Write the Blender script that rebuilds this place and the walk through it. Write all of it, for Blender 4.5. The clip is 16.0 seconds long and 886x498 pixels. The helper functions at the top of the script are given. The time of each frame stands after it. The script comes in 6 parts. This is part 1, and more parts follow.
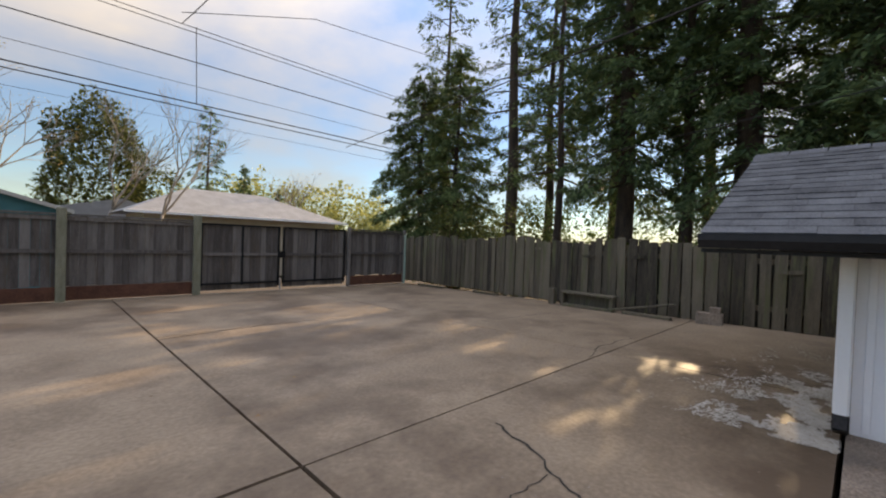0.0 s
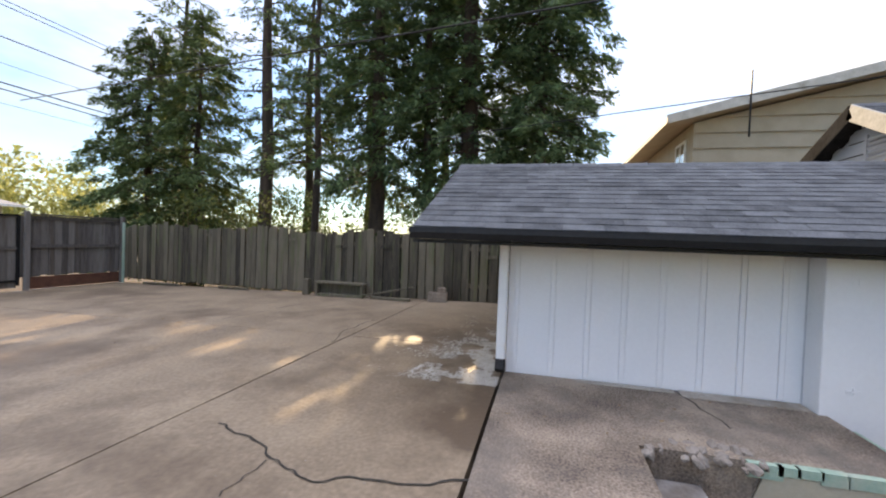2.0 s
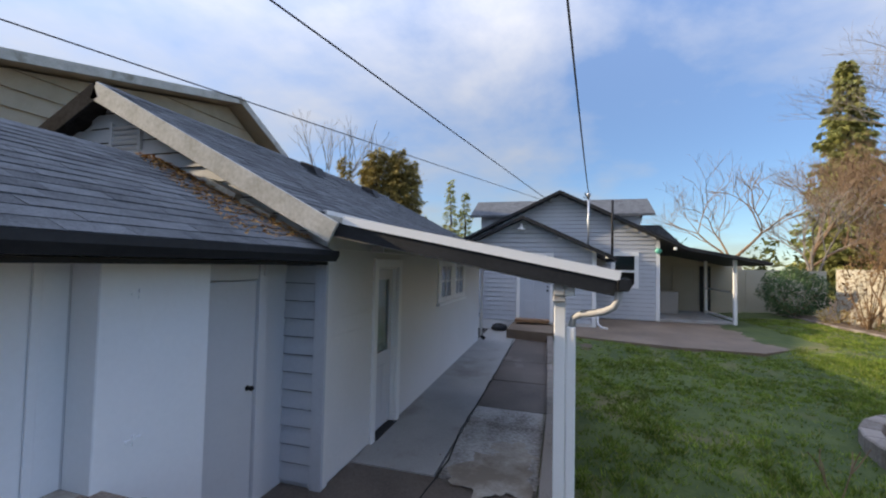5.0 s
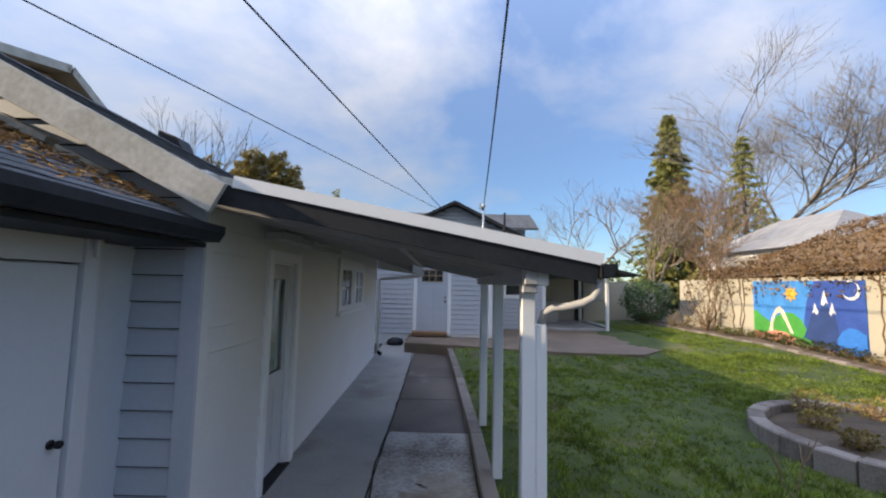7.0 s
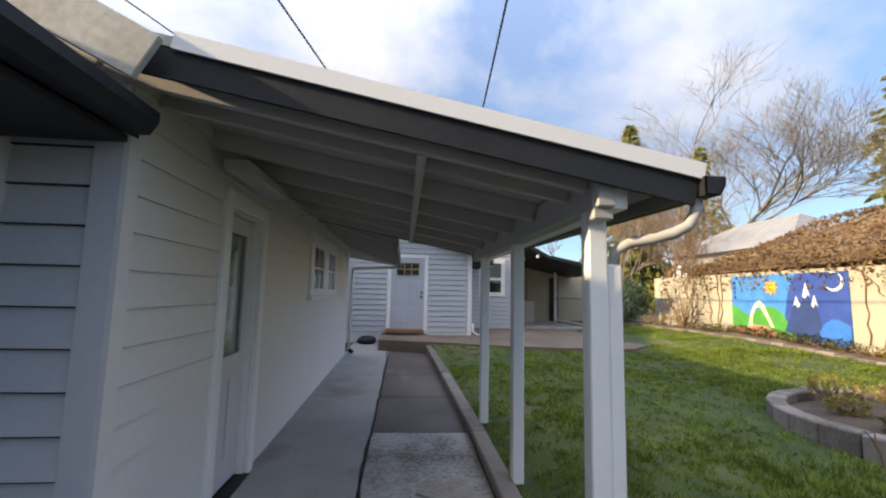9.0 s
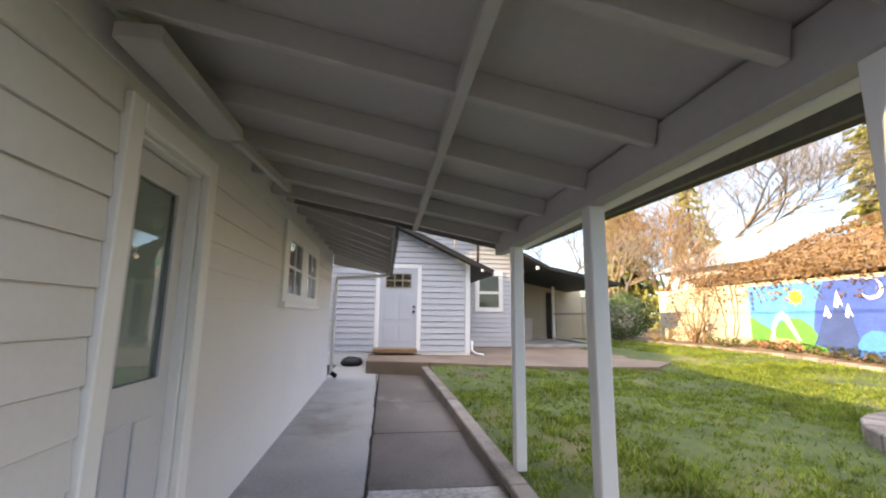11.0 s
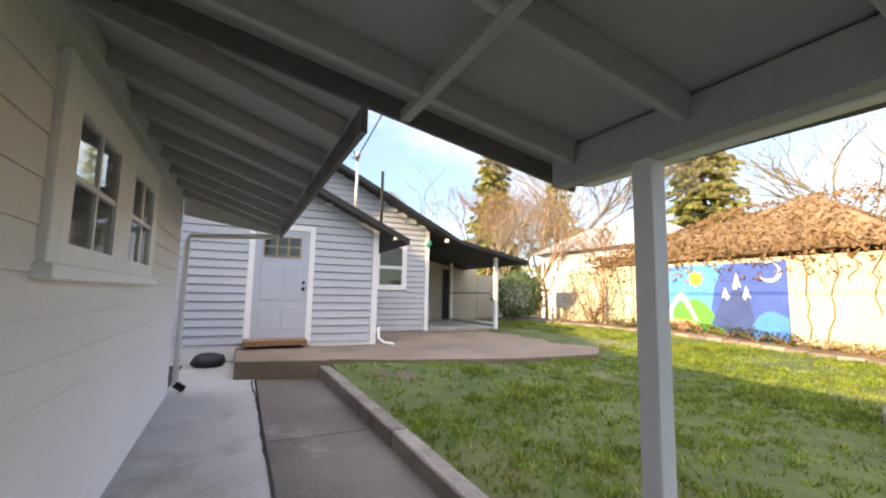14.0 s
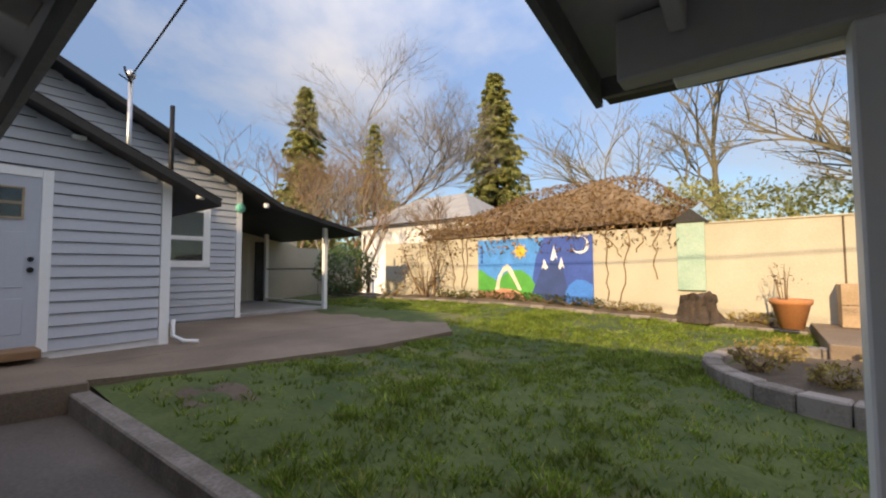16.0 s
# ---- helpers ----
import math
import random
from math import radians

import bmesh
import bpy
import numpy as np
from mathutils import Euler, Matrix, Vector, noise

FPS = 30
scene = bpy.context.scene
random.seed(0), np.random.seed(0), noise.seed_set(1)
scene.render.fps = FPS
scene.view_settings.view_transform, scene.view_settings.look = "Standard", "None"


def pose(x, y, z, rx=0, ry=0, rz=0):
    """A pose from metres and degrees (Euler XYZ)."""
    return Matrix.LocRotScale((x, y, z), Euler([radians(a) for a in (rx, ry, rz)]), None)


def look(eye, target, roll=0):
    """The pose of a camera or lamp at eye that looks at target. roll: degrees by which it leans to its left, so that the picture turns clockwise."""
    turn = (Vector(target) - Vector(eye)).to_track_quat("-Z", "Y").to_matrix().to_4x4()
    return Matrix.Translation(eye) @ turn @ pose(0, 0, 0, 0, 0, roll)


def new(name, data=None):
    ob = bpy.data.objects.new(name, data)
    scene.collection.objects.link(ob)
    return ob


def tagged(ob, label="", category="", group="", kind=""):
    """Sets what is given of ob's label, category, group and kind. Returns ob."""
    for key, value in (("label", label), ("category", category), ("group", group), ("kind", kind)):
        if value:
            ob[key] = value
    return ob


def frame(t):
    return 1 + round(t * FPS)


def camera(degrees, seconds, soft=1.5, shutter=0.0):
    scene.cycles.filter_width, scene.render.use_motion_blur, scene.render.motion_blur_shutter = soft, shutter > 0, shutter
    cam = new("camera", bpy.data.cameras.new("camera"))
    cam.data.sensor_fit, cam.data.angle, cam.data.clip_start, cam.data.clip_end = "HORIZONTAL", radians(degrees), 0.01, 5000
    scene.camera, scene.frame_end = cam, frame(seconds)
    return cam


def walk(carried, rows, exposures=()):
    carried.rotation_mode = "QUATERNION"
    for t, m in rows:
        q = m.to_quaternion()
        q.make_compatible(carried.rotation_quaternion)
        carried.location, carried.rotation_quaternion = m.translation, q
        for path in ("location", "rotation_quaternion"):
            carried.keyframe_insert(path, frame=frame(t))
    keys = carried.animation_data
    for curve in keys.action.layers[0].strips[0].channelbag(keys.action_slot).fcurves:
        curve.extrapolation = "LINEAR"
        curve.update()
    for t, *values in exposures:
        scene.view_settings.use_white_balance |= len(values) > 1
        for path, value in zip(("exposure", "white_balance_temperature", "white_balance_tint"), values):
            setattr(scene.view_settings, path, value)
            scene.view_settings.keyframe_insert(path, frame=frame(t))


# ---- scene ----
cam = camera(94.1, 16.0, soft=2.1)
PATH = [
    (0, (0.114, 0.338, 2.141), (1.514, 1.765, 2.103), 2.1),
    (0.5, (0.099, 0.198, 2.135), (1.651, 1.458, 2.062), 2.1),
    (1, (0.045, 0.072, 2.128), (1.75, 1.113, 2.035), 2.1),
    (1.5, (0.038, 0.018, 2.134), (1.86, 0.838, 2.048), 2.2),
    (2, (0.127, 0.035, 2.15), (2.068, 0.514, 2.11), 2.2),
    (2.5, (0.336, 0.041, 2.153), (2.332, -0.064, 2.208), 2.4),
    (2.7, (0.422, 0.004, 2.148), (2.386, -0.367, 2.233), 2.2),
    (3, (0.573, -0.078, 2.137), (2.417, -0.844, 2.251), 2.0),
    (3.5, (0.815, -0.184, 2.15), (2.385, -1.416, 2.271), 1.7),
    (4, (1.052, -0.265, 2.153), (2.229, -1.88, 2.246), 1.6),
    (4.5, (1.327, -0.328, 2.182), (2.171, -2.14, 2.249), 1.8),
    (5, (1.577, -0.484, 2.161), (2.139, -2.402, 2.235), 1.2),
    (5.2, (1.694, -0.55, 2.175), (2.159, -2.494, 2.256), 1.0),
    (7.3, (2.277, -1.388, 1.897), (2.232, -3.38, 2.071), 1.5),
    (7.5, (2.355, -1.49, 1.882), (2.287, -3.482, 2.043), 1.7),
    (8, (2.476, -1.754, 1.765), (2.352, -3.741, 1.948), 1.6),
    (8.2, (2.491, -1.841, 1.709), (2.345, -3.828, 1.886), 1.5),
    (10.3, (2.611, -2.711, 1.352), (2.362, -4.669, 1.675), 0.6),
    (10.5, (2.652, -2.882, 1.343), (2.371, -4.834, 1.672), 0.4),
    (11, (2.703, -3.315, 1.342), (2.441, -5.272, 1.659), 0.7),
    (11.5, (2.768, -3.697, 1.366), (2.547, -5.664, 1.653), -0.0),
    (12, (2.945, -4.127, 1.34), (2.586, -6.08, 1.584), -1.0),
    (12.5, (3.035, -4.535, 1.344), (2.522, -6.456, 1.566), -0.5),
    (13, (3.043, -4.895, 1.366), (2.37, -6.765, 1.584), 0.1),
    (13.5, (3.076, -5.248, 1.388), (2.244, -7.052, 1.617), 0.6),
    (14, (3.084, -5.612, 1.37), (2.21, -7.398, 1.59), 1.1),
    (14.5, (3.029, -5.977, 1.343), (2.106, -7.739, 1.556), 0.1),
    (15, (3.0, -6.352, 1.378), (1.892, -8.006, 1.571), -1.4),
    (15.5, (2.969, -6.632, 1.382), (1.664, -8.141, 1.519), -1.1),
    (16, (2.878, -6.946, 1.397), (1.297, -8.168, 1.497), -0.3),
]
EXPOSURES = [
    (0.0, 1.75, 10500, 15), (0.6, 1.85, 10500, 15), (1.0, 2.05, 10500, 15), (1.5, 2.35, 10300, 15), (2.0, 2.45, 10000, 15), (2.7, 2.4, 9200, 14),
    (3.2, 2.05, 8200, 13), (4.0, 1.75, 7900, 12), (5.0, 1.65, 7700, 12), (7.5, 1.65, 7700, 12), (8.2, 1.75, 7800, 12), (10.3, 2.55, 10800, 15),
    (11.0, 2.98, 10700, 17), (12.0, 3.1, 10700, 17), (13.0, 3.08, 10500, 17), (14.0, 2.8, 10500, 16), (14.7, 2.58, 10300, 15), (15.2, 2.25, 10000, 14),
    (15.6, 1.9, 9800, 14), (16.0, 1.6, 9600, 14),
]
walk(cam, [(t, look(eye, target, roll)) for t, eye, target, roll in PATH], exposures=EXPOSURES)

# world, sun
SUN_HEADING, SUN_ELEVATION = 9.0, 21.0
world = bpy.data.worlds.new("sky")
scene.world = world
world.use_nodes = True


def build_sky():
    nt = world.node_tree
    nt.nodes.clear()
    out = nt.nodes.new("ShaderNodeOutputWorld")
    bg = nt.nodes.new("ShaderNodeBackground")
    sky = nt.nodes.new("ShaderNodeTexSky")
    sky.sky_type, sky.sun_disc = "NISHITA", False
    sky.sun_elevation, sky.sun_rotation = radians(SUN_ELEVATION), radians(90 - SUN_HEADING)
    sky.air_density, sky.dust_density, sky.ozone_density = 1.0, 0.05, 4.5
    co = nt.nodes.new("ShaderNodeTexCoord")
    sep = nt.nodes.new("ShaderNodeSeparateXYZ")
    nt.links.new(co.outputs["Generated"], sep.inputs[0])
    # flatten the direction onto a cloud deck
    add = nt.nodes.new("ShaderNodeMath")
    add.operation, add.inputs[1].default_value = "ADD", 0.25
    nt.links.new(sep.outputs[2], add.inputs[0])
    div = nt.nodes.new("ShaderNodeVectorMath")
    div.operation = "DIVIDE"
    comb = nt.nodes.new("ShaderNodeCombineXYZ")
    for i in range(3):
        nt.links.new(add.outputs[0], comb.inputs[i])
    nt.links.new(co.outputs["Generated"], div.inputs[0])
    nt.links.new(comb.outputs[0], div.inputs[1])
    big = nt.nodes.new("ShaderNodeTexNoise")
    big.inputs["Scale"].default_value, big.inputs["Detail"].default_value, big.inputs["Roughness"].default_value = 1.0, 8.0, 0.55
    big.inputs["Distortion"].default_value = 0.15
    nt.links.new(div.outputs[0], big.inputs["Vector"])
    ramp = nt.nodes.new("ShaderNodeValToRGB")
    ramp.color_ramp.elements[0].position, ramp.color_ramp.elements[1].position = 0.45, 0.82
    ramp.color_ramp.elements[0].color, ramp.color_ramp.elements[1].color = (0.08, 0.08, 0.08, 1), (0.95, 0.95, 0.95, 1)
    nt.links.new(big.outputs[0], ramp.inputs[0])
    mix = nt.nodes.new("ShaderNodeMix")
    mix.data_type = "RGBA"
    glow = nt.nodes.new("ShaderNodeVectorMath")
    glow.operation = "DOT_PRODUCT"
    glow.inputs[1].default_value = (math.cos(radians(SUN_HEADING)) * math.cos(radians(SUN_ELEVATION)), math.sin(radians(SUN_HEADING)) * math.cos(radians(SUN_ELEVATION)), math.sin(radians(SUN_ELEVATION)))
    nt.links.new(co.outputs["Generated"], glow.inputs[0])
    near = nt.nodes.new("ShaderNodeMapRange")
    near.interpolation_type = "SMOOTHSTEP"
    near.inputs["From Min"].default_value, near.inputs["From Max"].default_value = 0.45, 1.0
    near.inputs["To Min"].default_value, near.inputs["To Max"].default_value = 3.3, 3.2
    nt.links.new(glow.outputs["Value"], near.inputs["Value"])
    cloud = nt.nodes.new("ShaderNodeVectorMath")
    cloud.operation = "SCALE"
    cloud.inputs[0].default_value = (0.97, 1.0, 1.03)
    # a cloud deck grows brighter towards the zenith
    deck = nt.nodes.new("ShaderNodeMapRange")
    deck.inputs["From Min"].default_value, deck.inputs["From Max"].default_value = 0.0, 1.0
    deck.inputs["To Min"].default_value, deck.inputs["To Max"].default_value = 0.62, 2.3
    nt.links.new(sep.outputs[2], deck.inputs["Value"])
    both = nt.nodes.new("ShaderNodeMath")
    both.operation = "MULTIPLY"
    nt.links.new(near.outputs[0], both.inputs[0])
    nt.links.new(deck.outputs[0], both.inputs[1])
    nt.links.new(both.outputs[0], cloud.inputs["Scale"])
    nt.links.new(cloud.outputs[0], mix.inputs["B"])
    nt.links.new(ramp.outputs[0], mix.inputs["Factor"])
    blue = nt.nodes.new("ShaderNodeVectorMath")
    blue.operation, blue.inputs[1].default_value = "MULTIPLY", (0.74, 0.92, 1.12)
    nt.links.new(sky.outputs[0], blue.inputs[0])
    nt.links.new(blue.outputs[0], mix.inputs["A"])
    # overcast fall-off from the zenith down to the horizon
    cube = nt.nodes.new("ShaderNodeMath")
    cube.operation, cube.inputs[1].default_value, cube.use_clamp = "POWER", 3.0, True
    nt.links.new(sep.outputs[2], cube.inputs[0])
    fall = nt.nodes.new("ShaderNodeMath")
    fall.operation, fall.inputs[1].default_value, fall.inputs[2].default_value = "MULTIPLY_ADD", 2.0, 0.46
    nt.links.new(cube.outputs[0], fall.inputs[0])
    vault = nt.nodes.new("ShaderNodeVectorMath")
    vault.operation = "SCALE"
    nt.links.new(mix.outputs["Result"], vault.inputs[0])
    nt.links.new(fall.outputs[0], vault.inputs["Scale"])
    nt.links.new(vault.outputs[0], bg.inputs[0])
    bg.inputs[1].default_value = 0.13
    nt.links.new(bg.outputs[0], out.inputs[0])


build_sky()
sun = new("sun", bpy.data.lights.new("sun", "SUN"))
sun.data.energy, sun.data.angle, sun.data.color = 2.0, radians(0.6), (1.0, 0.9, 0.74)
ch, sh, ce, se = math.cos(radians(SUN_HEADING)), math.sin(radians(SUN_HEADING)), math.cos(radians(SUN_ELEVATION)), math.sin(radians(SUN_ELEVATION))
sun.matrix_world = look((60 * ch * ce, 60 * sh * ce, 60 * se), (0, 0, 0))


# materials
def material(name, c1, c2, rough=0.8, scale=4.0, fine=40.0, bump=0.15, metal=0.0, stretch=(1, 1, 1), spread=0.5, c3=None, stain=0.6, vary=0.0, spec=0.4):
    """Two-scale procedural surface: c1 and c2 mixed by broad noise, c3 as stains, fine noise as grain and relief."""
    m = bpy.data.materials.new(name)
    m.use_nodes = True
    nt = m.node_tree
    b = nt.nodes["Principled BSDF"]
    b.inputs["Roughness"].default_value, b.inputs["Metallic"].default_value = rough, metal
    b.inputs["Specular IOR Level"].default_value = spec
    geo = nt.nodes.new("ShaderNodeNewGeometry")
    mp = nt.nodes.new("ShaderNodeVectorMath")
    mp.operation, mp.inputs[1].default_value = "MULTIPLY", stretch
    nt.links.new(geo.outputs["Position"], mp.inputs[0])
    n1, n2 = nt.nodes.new("ShaderNodeTexNoise"), nt.nodes.new("ShaderNodeTexNoise")
    n1.inputs["Scale"].default_value, n1.inputs["Detail"].default_value = scale, 5
    n2.inputs["Scale"].default_value, n2.inputs["Detail"].default_value = fine, 4
    for n in (n1, n2):
        nt.links.new(mp.outputs[0], n.inputs["Vector"])
    half = nt.nodes.new("ShaderNodeMath")
    half.operation = "MULTIPLY_ADD"
    half.inputs[1].default_value = 0.45
    nt.links.new(n2.outputs[0], half.inputs[0])
    sc = nt.nodes.new("ShaderNodeMath")
    sc.operation, sc.inputs[1].default_value = "MULTIPLY", 0.55
    nt.links.new(n1.outputs[0], sc.inputs[0])
    nt.links.new(sc.outputs[0], half.inputs[2])
    last = half.outputs[0]
    if vary:
        info = nt.nodes.new("ShaderNodeObjectInfo")
        va = nt.nodes.new("ShaderNodeMath")
        va.operation, va.inputs[1].default_value = "MULTIPLY_ADD", vary
        off = nt.nodes.new("ShaderNodeMath")
        off.operation, off.inputs[1].default_value = "SUBTRACT", vary * 0.5
        nt.links.new(info.outputs["Random"], va.inputs[0])
        nt.links.new(last, off.inputs[0])
        nt.links.new(off.outputs[0], va.inputs[2])
        last = va.outputs[0]
    ramp = nt.nodes.new("ShaderNodeValToRGB")
    e = ramp.color_ramp.elements
    e[0].position, e[1].position = 0.5 - 0.3 * spread, 0.5 + 0.3 * spread
    e[0].color, e[1].color = (*c1, 1), (*c2, 1)
    nt.links.new(last, ramp.inputs[0])
    col = ramp.outputs[0]
    if c3:
        n3 = nt.nodes.new("ShaderNodeTexNoise")
        n3.inputs["Scale"].default_value, n3.inputs["Detail"].default_value, n3.inputs["Roughness"].default_value = scale * 0.45, 8, 0.65
        nt.links.new(mp.outputs[0], n3.inputs["Vector"])
        r3 = nt.nodes.new("ShaderNodeValToRGB")
        r3.color_ramp.elements[0].position, r3.color_ramp.elements[1].position = stain - 0.08, stain + 0.08
        nt.links.new(n3.outputs[0], r3.inputs[0])
        mx = nt.nodes.new("ShaderNodeMix")
        mx.data_type = "RGBA"
        mx.inputs["B"].default_value = (*c3, 1)
        nt.links.new(r3.outputs[0], mx.inputs["Factor"])
        nt.links.new(col, mx.inputs["A"])
        col = mx.outputs["Result"]
    nt.links.new(col, b.inputs["Base Color"])
    if bump:
        bp = nt.nodes.new("ShaderNodeBump")
        bp.inputs["Strength"].default_value, bp.inputs["Distance"].default_value = bump, 0.02
        nt.links.new(half.outputs[0], bp.inputs["Height"])
        nt.links.new(bp.outputs[0], b.inputs["Normal"])
    return m


def glass_material(name, tint):
    m = bpy.data.materials.new(name)
    m.use_nodes = True
    b = m.node_tree.nodes["Principled BSDF"]
    b.inputs["Base Color"].default_value = (*tint, 1)
    b.inputs["Roughness"].default_value, b.inputs["Transmission Weight"].default_value, b.inputs["IOR"].default_value = 0.02, 1.0, 1.5
    return m


CONCRETE = material("aggregate_concrete", (0.12, 0.082, 0.053), (0.315, 0.238, 0.165), 0.6, 1.3, 30, 0.35, spread=0.7, c3=(0.1, 0.066, 0.042), stain=0.55)
SLAB = material("exposed_aggregate", (0.085, 0.06, 0.045), (0.36, 0.28, 0.215), 0.75, 2.0, 62, 0.9, spread=0.4, c3=(0.12, 0.1, 0.085), stain=0.6)
WALKCON = material("walk_concrete", (0.075, 0.058, 0.047), (0.165, 0.132, 0.11), 0.55, 1.2, 50, 0.15, c3=(0.4, 0.39, 0.38), stain=0.68)
WALKPAINT = material("painted_walk", (0.28, 0.27, 0.255), (0.43, 0.42, 0.405), 0.55, 1.4, 45, 0.2, spread=0.7, c3=(0.2, 0.175, 0.15), stain=0.6)
PATIO = material("patio_concrete", (0.13, 0.09, 0.062), (0.245, 0.18, 0.13), 0.7, 1.0, 60, 0.2, c3=(0.13, 0.1, 0.085), stain=0.64)
WORNCEMENT = material("worn_cement_skim", (0.13, 0.108, 0.09), (0.5, 0.475, 0.45), 0.65, 1.6, 26, 0.3, spread=0.45, c3=(0.52, 0.5, 0.47), stain=0.56)
# near-black for joints and cracks, also for shade painted under siding laps
JOINT = material("dark_joint_and_lap_shade", (0.02, 0.017, 0.014), (0.05, 0.043, 0.036), 0.95, 8, 60, 0.2)
SOIL = material("soil", (0.06, 0.042, 0.03), (0.13, 0.095, 0.065), 0.95, 3, 40, 0.5)
LAWN = material("lawn_ground", (0.03, 0.05, 0.012), (0.085, 0.11, 0.028), 0.95, 1.2, 25, 0.5, c3=(0.16, 0.13, 0.06), stain=0.62)
WHITE = material("white_board_paint", (0.8, 0.8, 0.805), (0.87, 0.87, 0.875), 0.5, 1.5, 30, 0.05, spread=0.9)
TRIM = material("white_trim_paint", (0.79, 0.785, 0.77), (0.86, 0.855, 0.84), 0.4, 2, 30, 0.04, spread=0.9)
GREY = material("pale_grey_paint", (0.65, 0.635, 0.615), (0.74, 0.725, 0.705), 0.55, 1.2, 30, 0.06, spread=0.9)
LAPGREY = material("grey_siding_paint", (0.43, 0.45, 0.485), (0.51, 0.53, 0.565), 0.55, 1.2, 30, 0.06, spread=0.9, vary=0.1)
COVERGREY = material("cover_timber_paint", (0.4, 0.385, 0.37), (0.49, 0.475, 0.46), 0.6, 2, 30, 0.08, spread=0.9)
EAVEGREY = material("dark_grey_paint", (0.13, 0.125, 0.12), (0.2, 0.19, 0.185), 0.65, 3, 30, 0.08)
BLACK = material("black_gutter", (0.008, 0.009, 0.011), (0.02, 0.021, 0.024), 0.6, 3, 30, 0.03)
SHINGLE = material("charcoal_shingle", (0.022, 0.025, 0.029), (0.15, 0.16, 0.172), 0.9, 5, 60, 0.8, vary=0.2, spread=0.85)
# near-black for the roof deck; on the far rake it paints in shade
DARKANDRAKESHADE = material("matt_dark_and_rake_shade", (0.012, 0.012, 0.013), (0.03, 0.03, 0.032), 0.95, 4, 30, 0.1, spec=0.03)
CEMENT = material("pale_cement_smear", (0.3, 0.255, 0.21), (0.5, 0.45, 0.39), 0.8, 3, 30, 0.2, spread=0.6, c3=(0.22, 0.175, 0.135), stain=0.54)
# pale lime tone, partly standing in for dappled sun on the concrete
LIMEANDDAPPLE = material("lime_and_sun_dapple", (0.3, 0.275, 0.235), (0.5, 0.47, 0.42), 0.85, 4, 40, 0.2)
ROOFEDGE = material("weathered_edge_board", (0.36, 0.34, 0.29), (0.55, 0.53, 0.48), 0.8, 3, 30, 0.2, c3=(0.2, 0.18, 0.13), stain=0.66)
FENCEWOOD = material("weathered_fence_board", (0.06, 0.05, 0.044), (0.2, 0.178, 0.16), 0.9, 3, 26, 0.4, stretch=(6, 6, 0.6), spread=0.9, c3=(0.1, 0.075, 0.055), stain=0.62, vary=0.4)
OLDFENCE = material("mossy_old_board", (0.03, 0.024, 0.017), (0.16, 0.132, 0.092), 0.9, 3, 26, 0.45, stretch=(6, 6, 0.6), spread=0.9, c3=(0.1, 0.105, 0.05), stain=0.6, vary=0.5)
POSTWOOD = material("green_treated_post", (0.14, 0.14, 0.09), (0.25, 0.24, 0.17), 0.9, 3, 30, 0.3, stretch=(5, 5, 1))
IRON = material("black_iron", (0.008, 0.008, 0.009), (0.03, 0.028, 0.027), 0.5, 6, 40, 0.05, metal=0.6)
STEEL = material("galvanised_steel", (0.4, 0.41, 0.42), (0.55, 0.56, 0.57), 0.4, 6, 40, 0.04, metal=0.9)
STUCCO = material("cream_wall", (0.4, 0.36, 0.275), (0.49, 0.445, 0.35), 0.85, 1.2, 40, 0.2, c3=(0.42, 0.37, 0.27), stain=0.66)
TAN = material("tan_siding", (0.36, 0.3, 0.215), (0.44, 0.37, 0.275), 0.7, 2, 30, 0.08)
GLASS = glass_material("window_glass", (0.9, 0.95, 0.93))
# near-black for a dark door and gable, and for painted room shade
DARKANDROOMSHADE = material("dark_and_room_shade", (0.02, 0.02, 0.02), (0.05, 0.047, 0.045), 0.9, 2, 20, 0.0)


# mesh helpers
def box(bm, a, b):
    x0, y0, z0 = (min(p, q) for p, q in zip(a, b))
    x1, y1, z1 = (max(p, q) for p, q in zip(a, b))
    v = [bm.verts.new(c) for c in ((x0, y0, z0), (x1, y0, z0), (x1, y1, z0), (x0, y1, z0), (x0, y0, z1), (x1, y0, z1), (x1, y1, z1), (x0, y1, z1))]
    for f in ((3, 2, 1, 0), (4, 5, 6, 7), (0, 1, 5, 4), (1, 2, 6, 5), (2, 3, 7, 6), (3, 0, 4, 7)):
        bm.faces.new([v[i] for i in f])
    return v


def beam(bm, p, q, w, h, up=(0, 0, 1)):
    """A bar from p to q, w wide and h high across its length."""
    p, q = Vector(p), Vector(q)
    d = (q - p).normalized()
    side = d.cross(Vector(up)).normalized()
    top = side.cross(d)
    v = [bm.verts.new(e + side * (w / 2 * i) + top * (h / 2 * j)) for e in (p, q) for i, j in ((-1, -1), (1, -1), (1, 1), (-1, 1))]
    for f in ((0, 1, 2, 3), (7, 6, 5, 4), (0, 4, 5, 1), (1, 5, 6, 2), (2, 6, 7, 3), (3, 7, 4, 0)):
        bm.faces.new([v[i] for i in f])


def prism(bm, outline, shift):
    """A closed outline of points, pushed along shift."""
    s = Vector(shift)
    a = [bm.verts.new(Vector(p)) for p in outline]
    b = [bm.verts.new(Vector(p) + s) for p in outline]
    bm.faces.new(a[::-1])
    bm.faces.new(b)
    n = len(a)
    for i in range(n):
        bm.faces.new((a[i], a[(i + 1) % n], b[(i + 1) % n], b[i]))


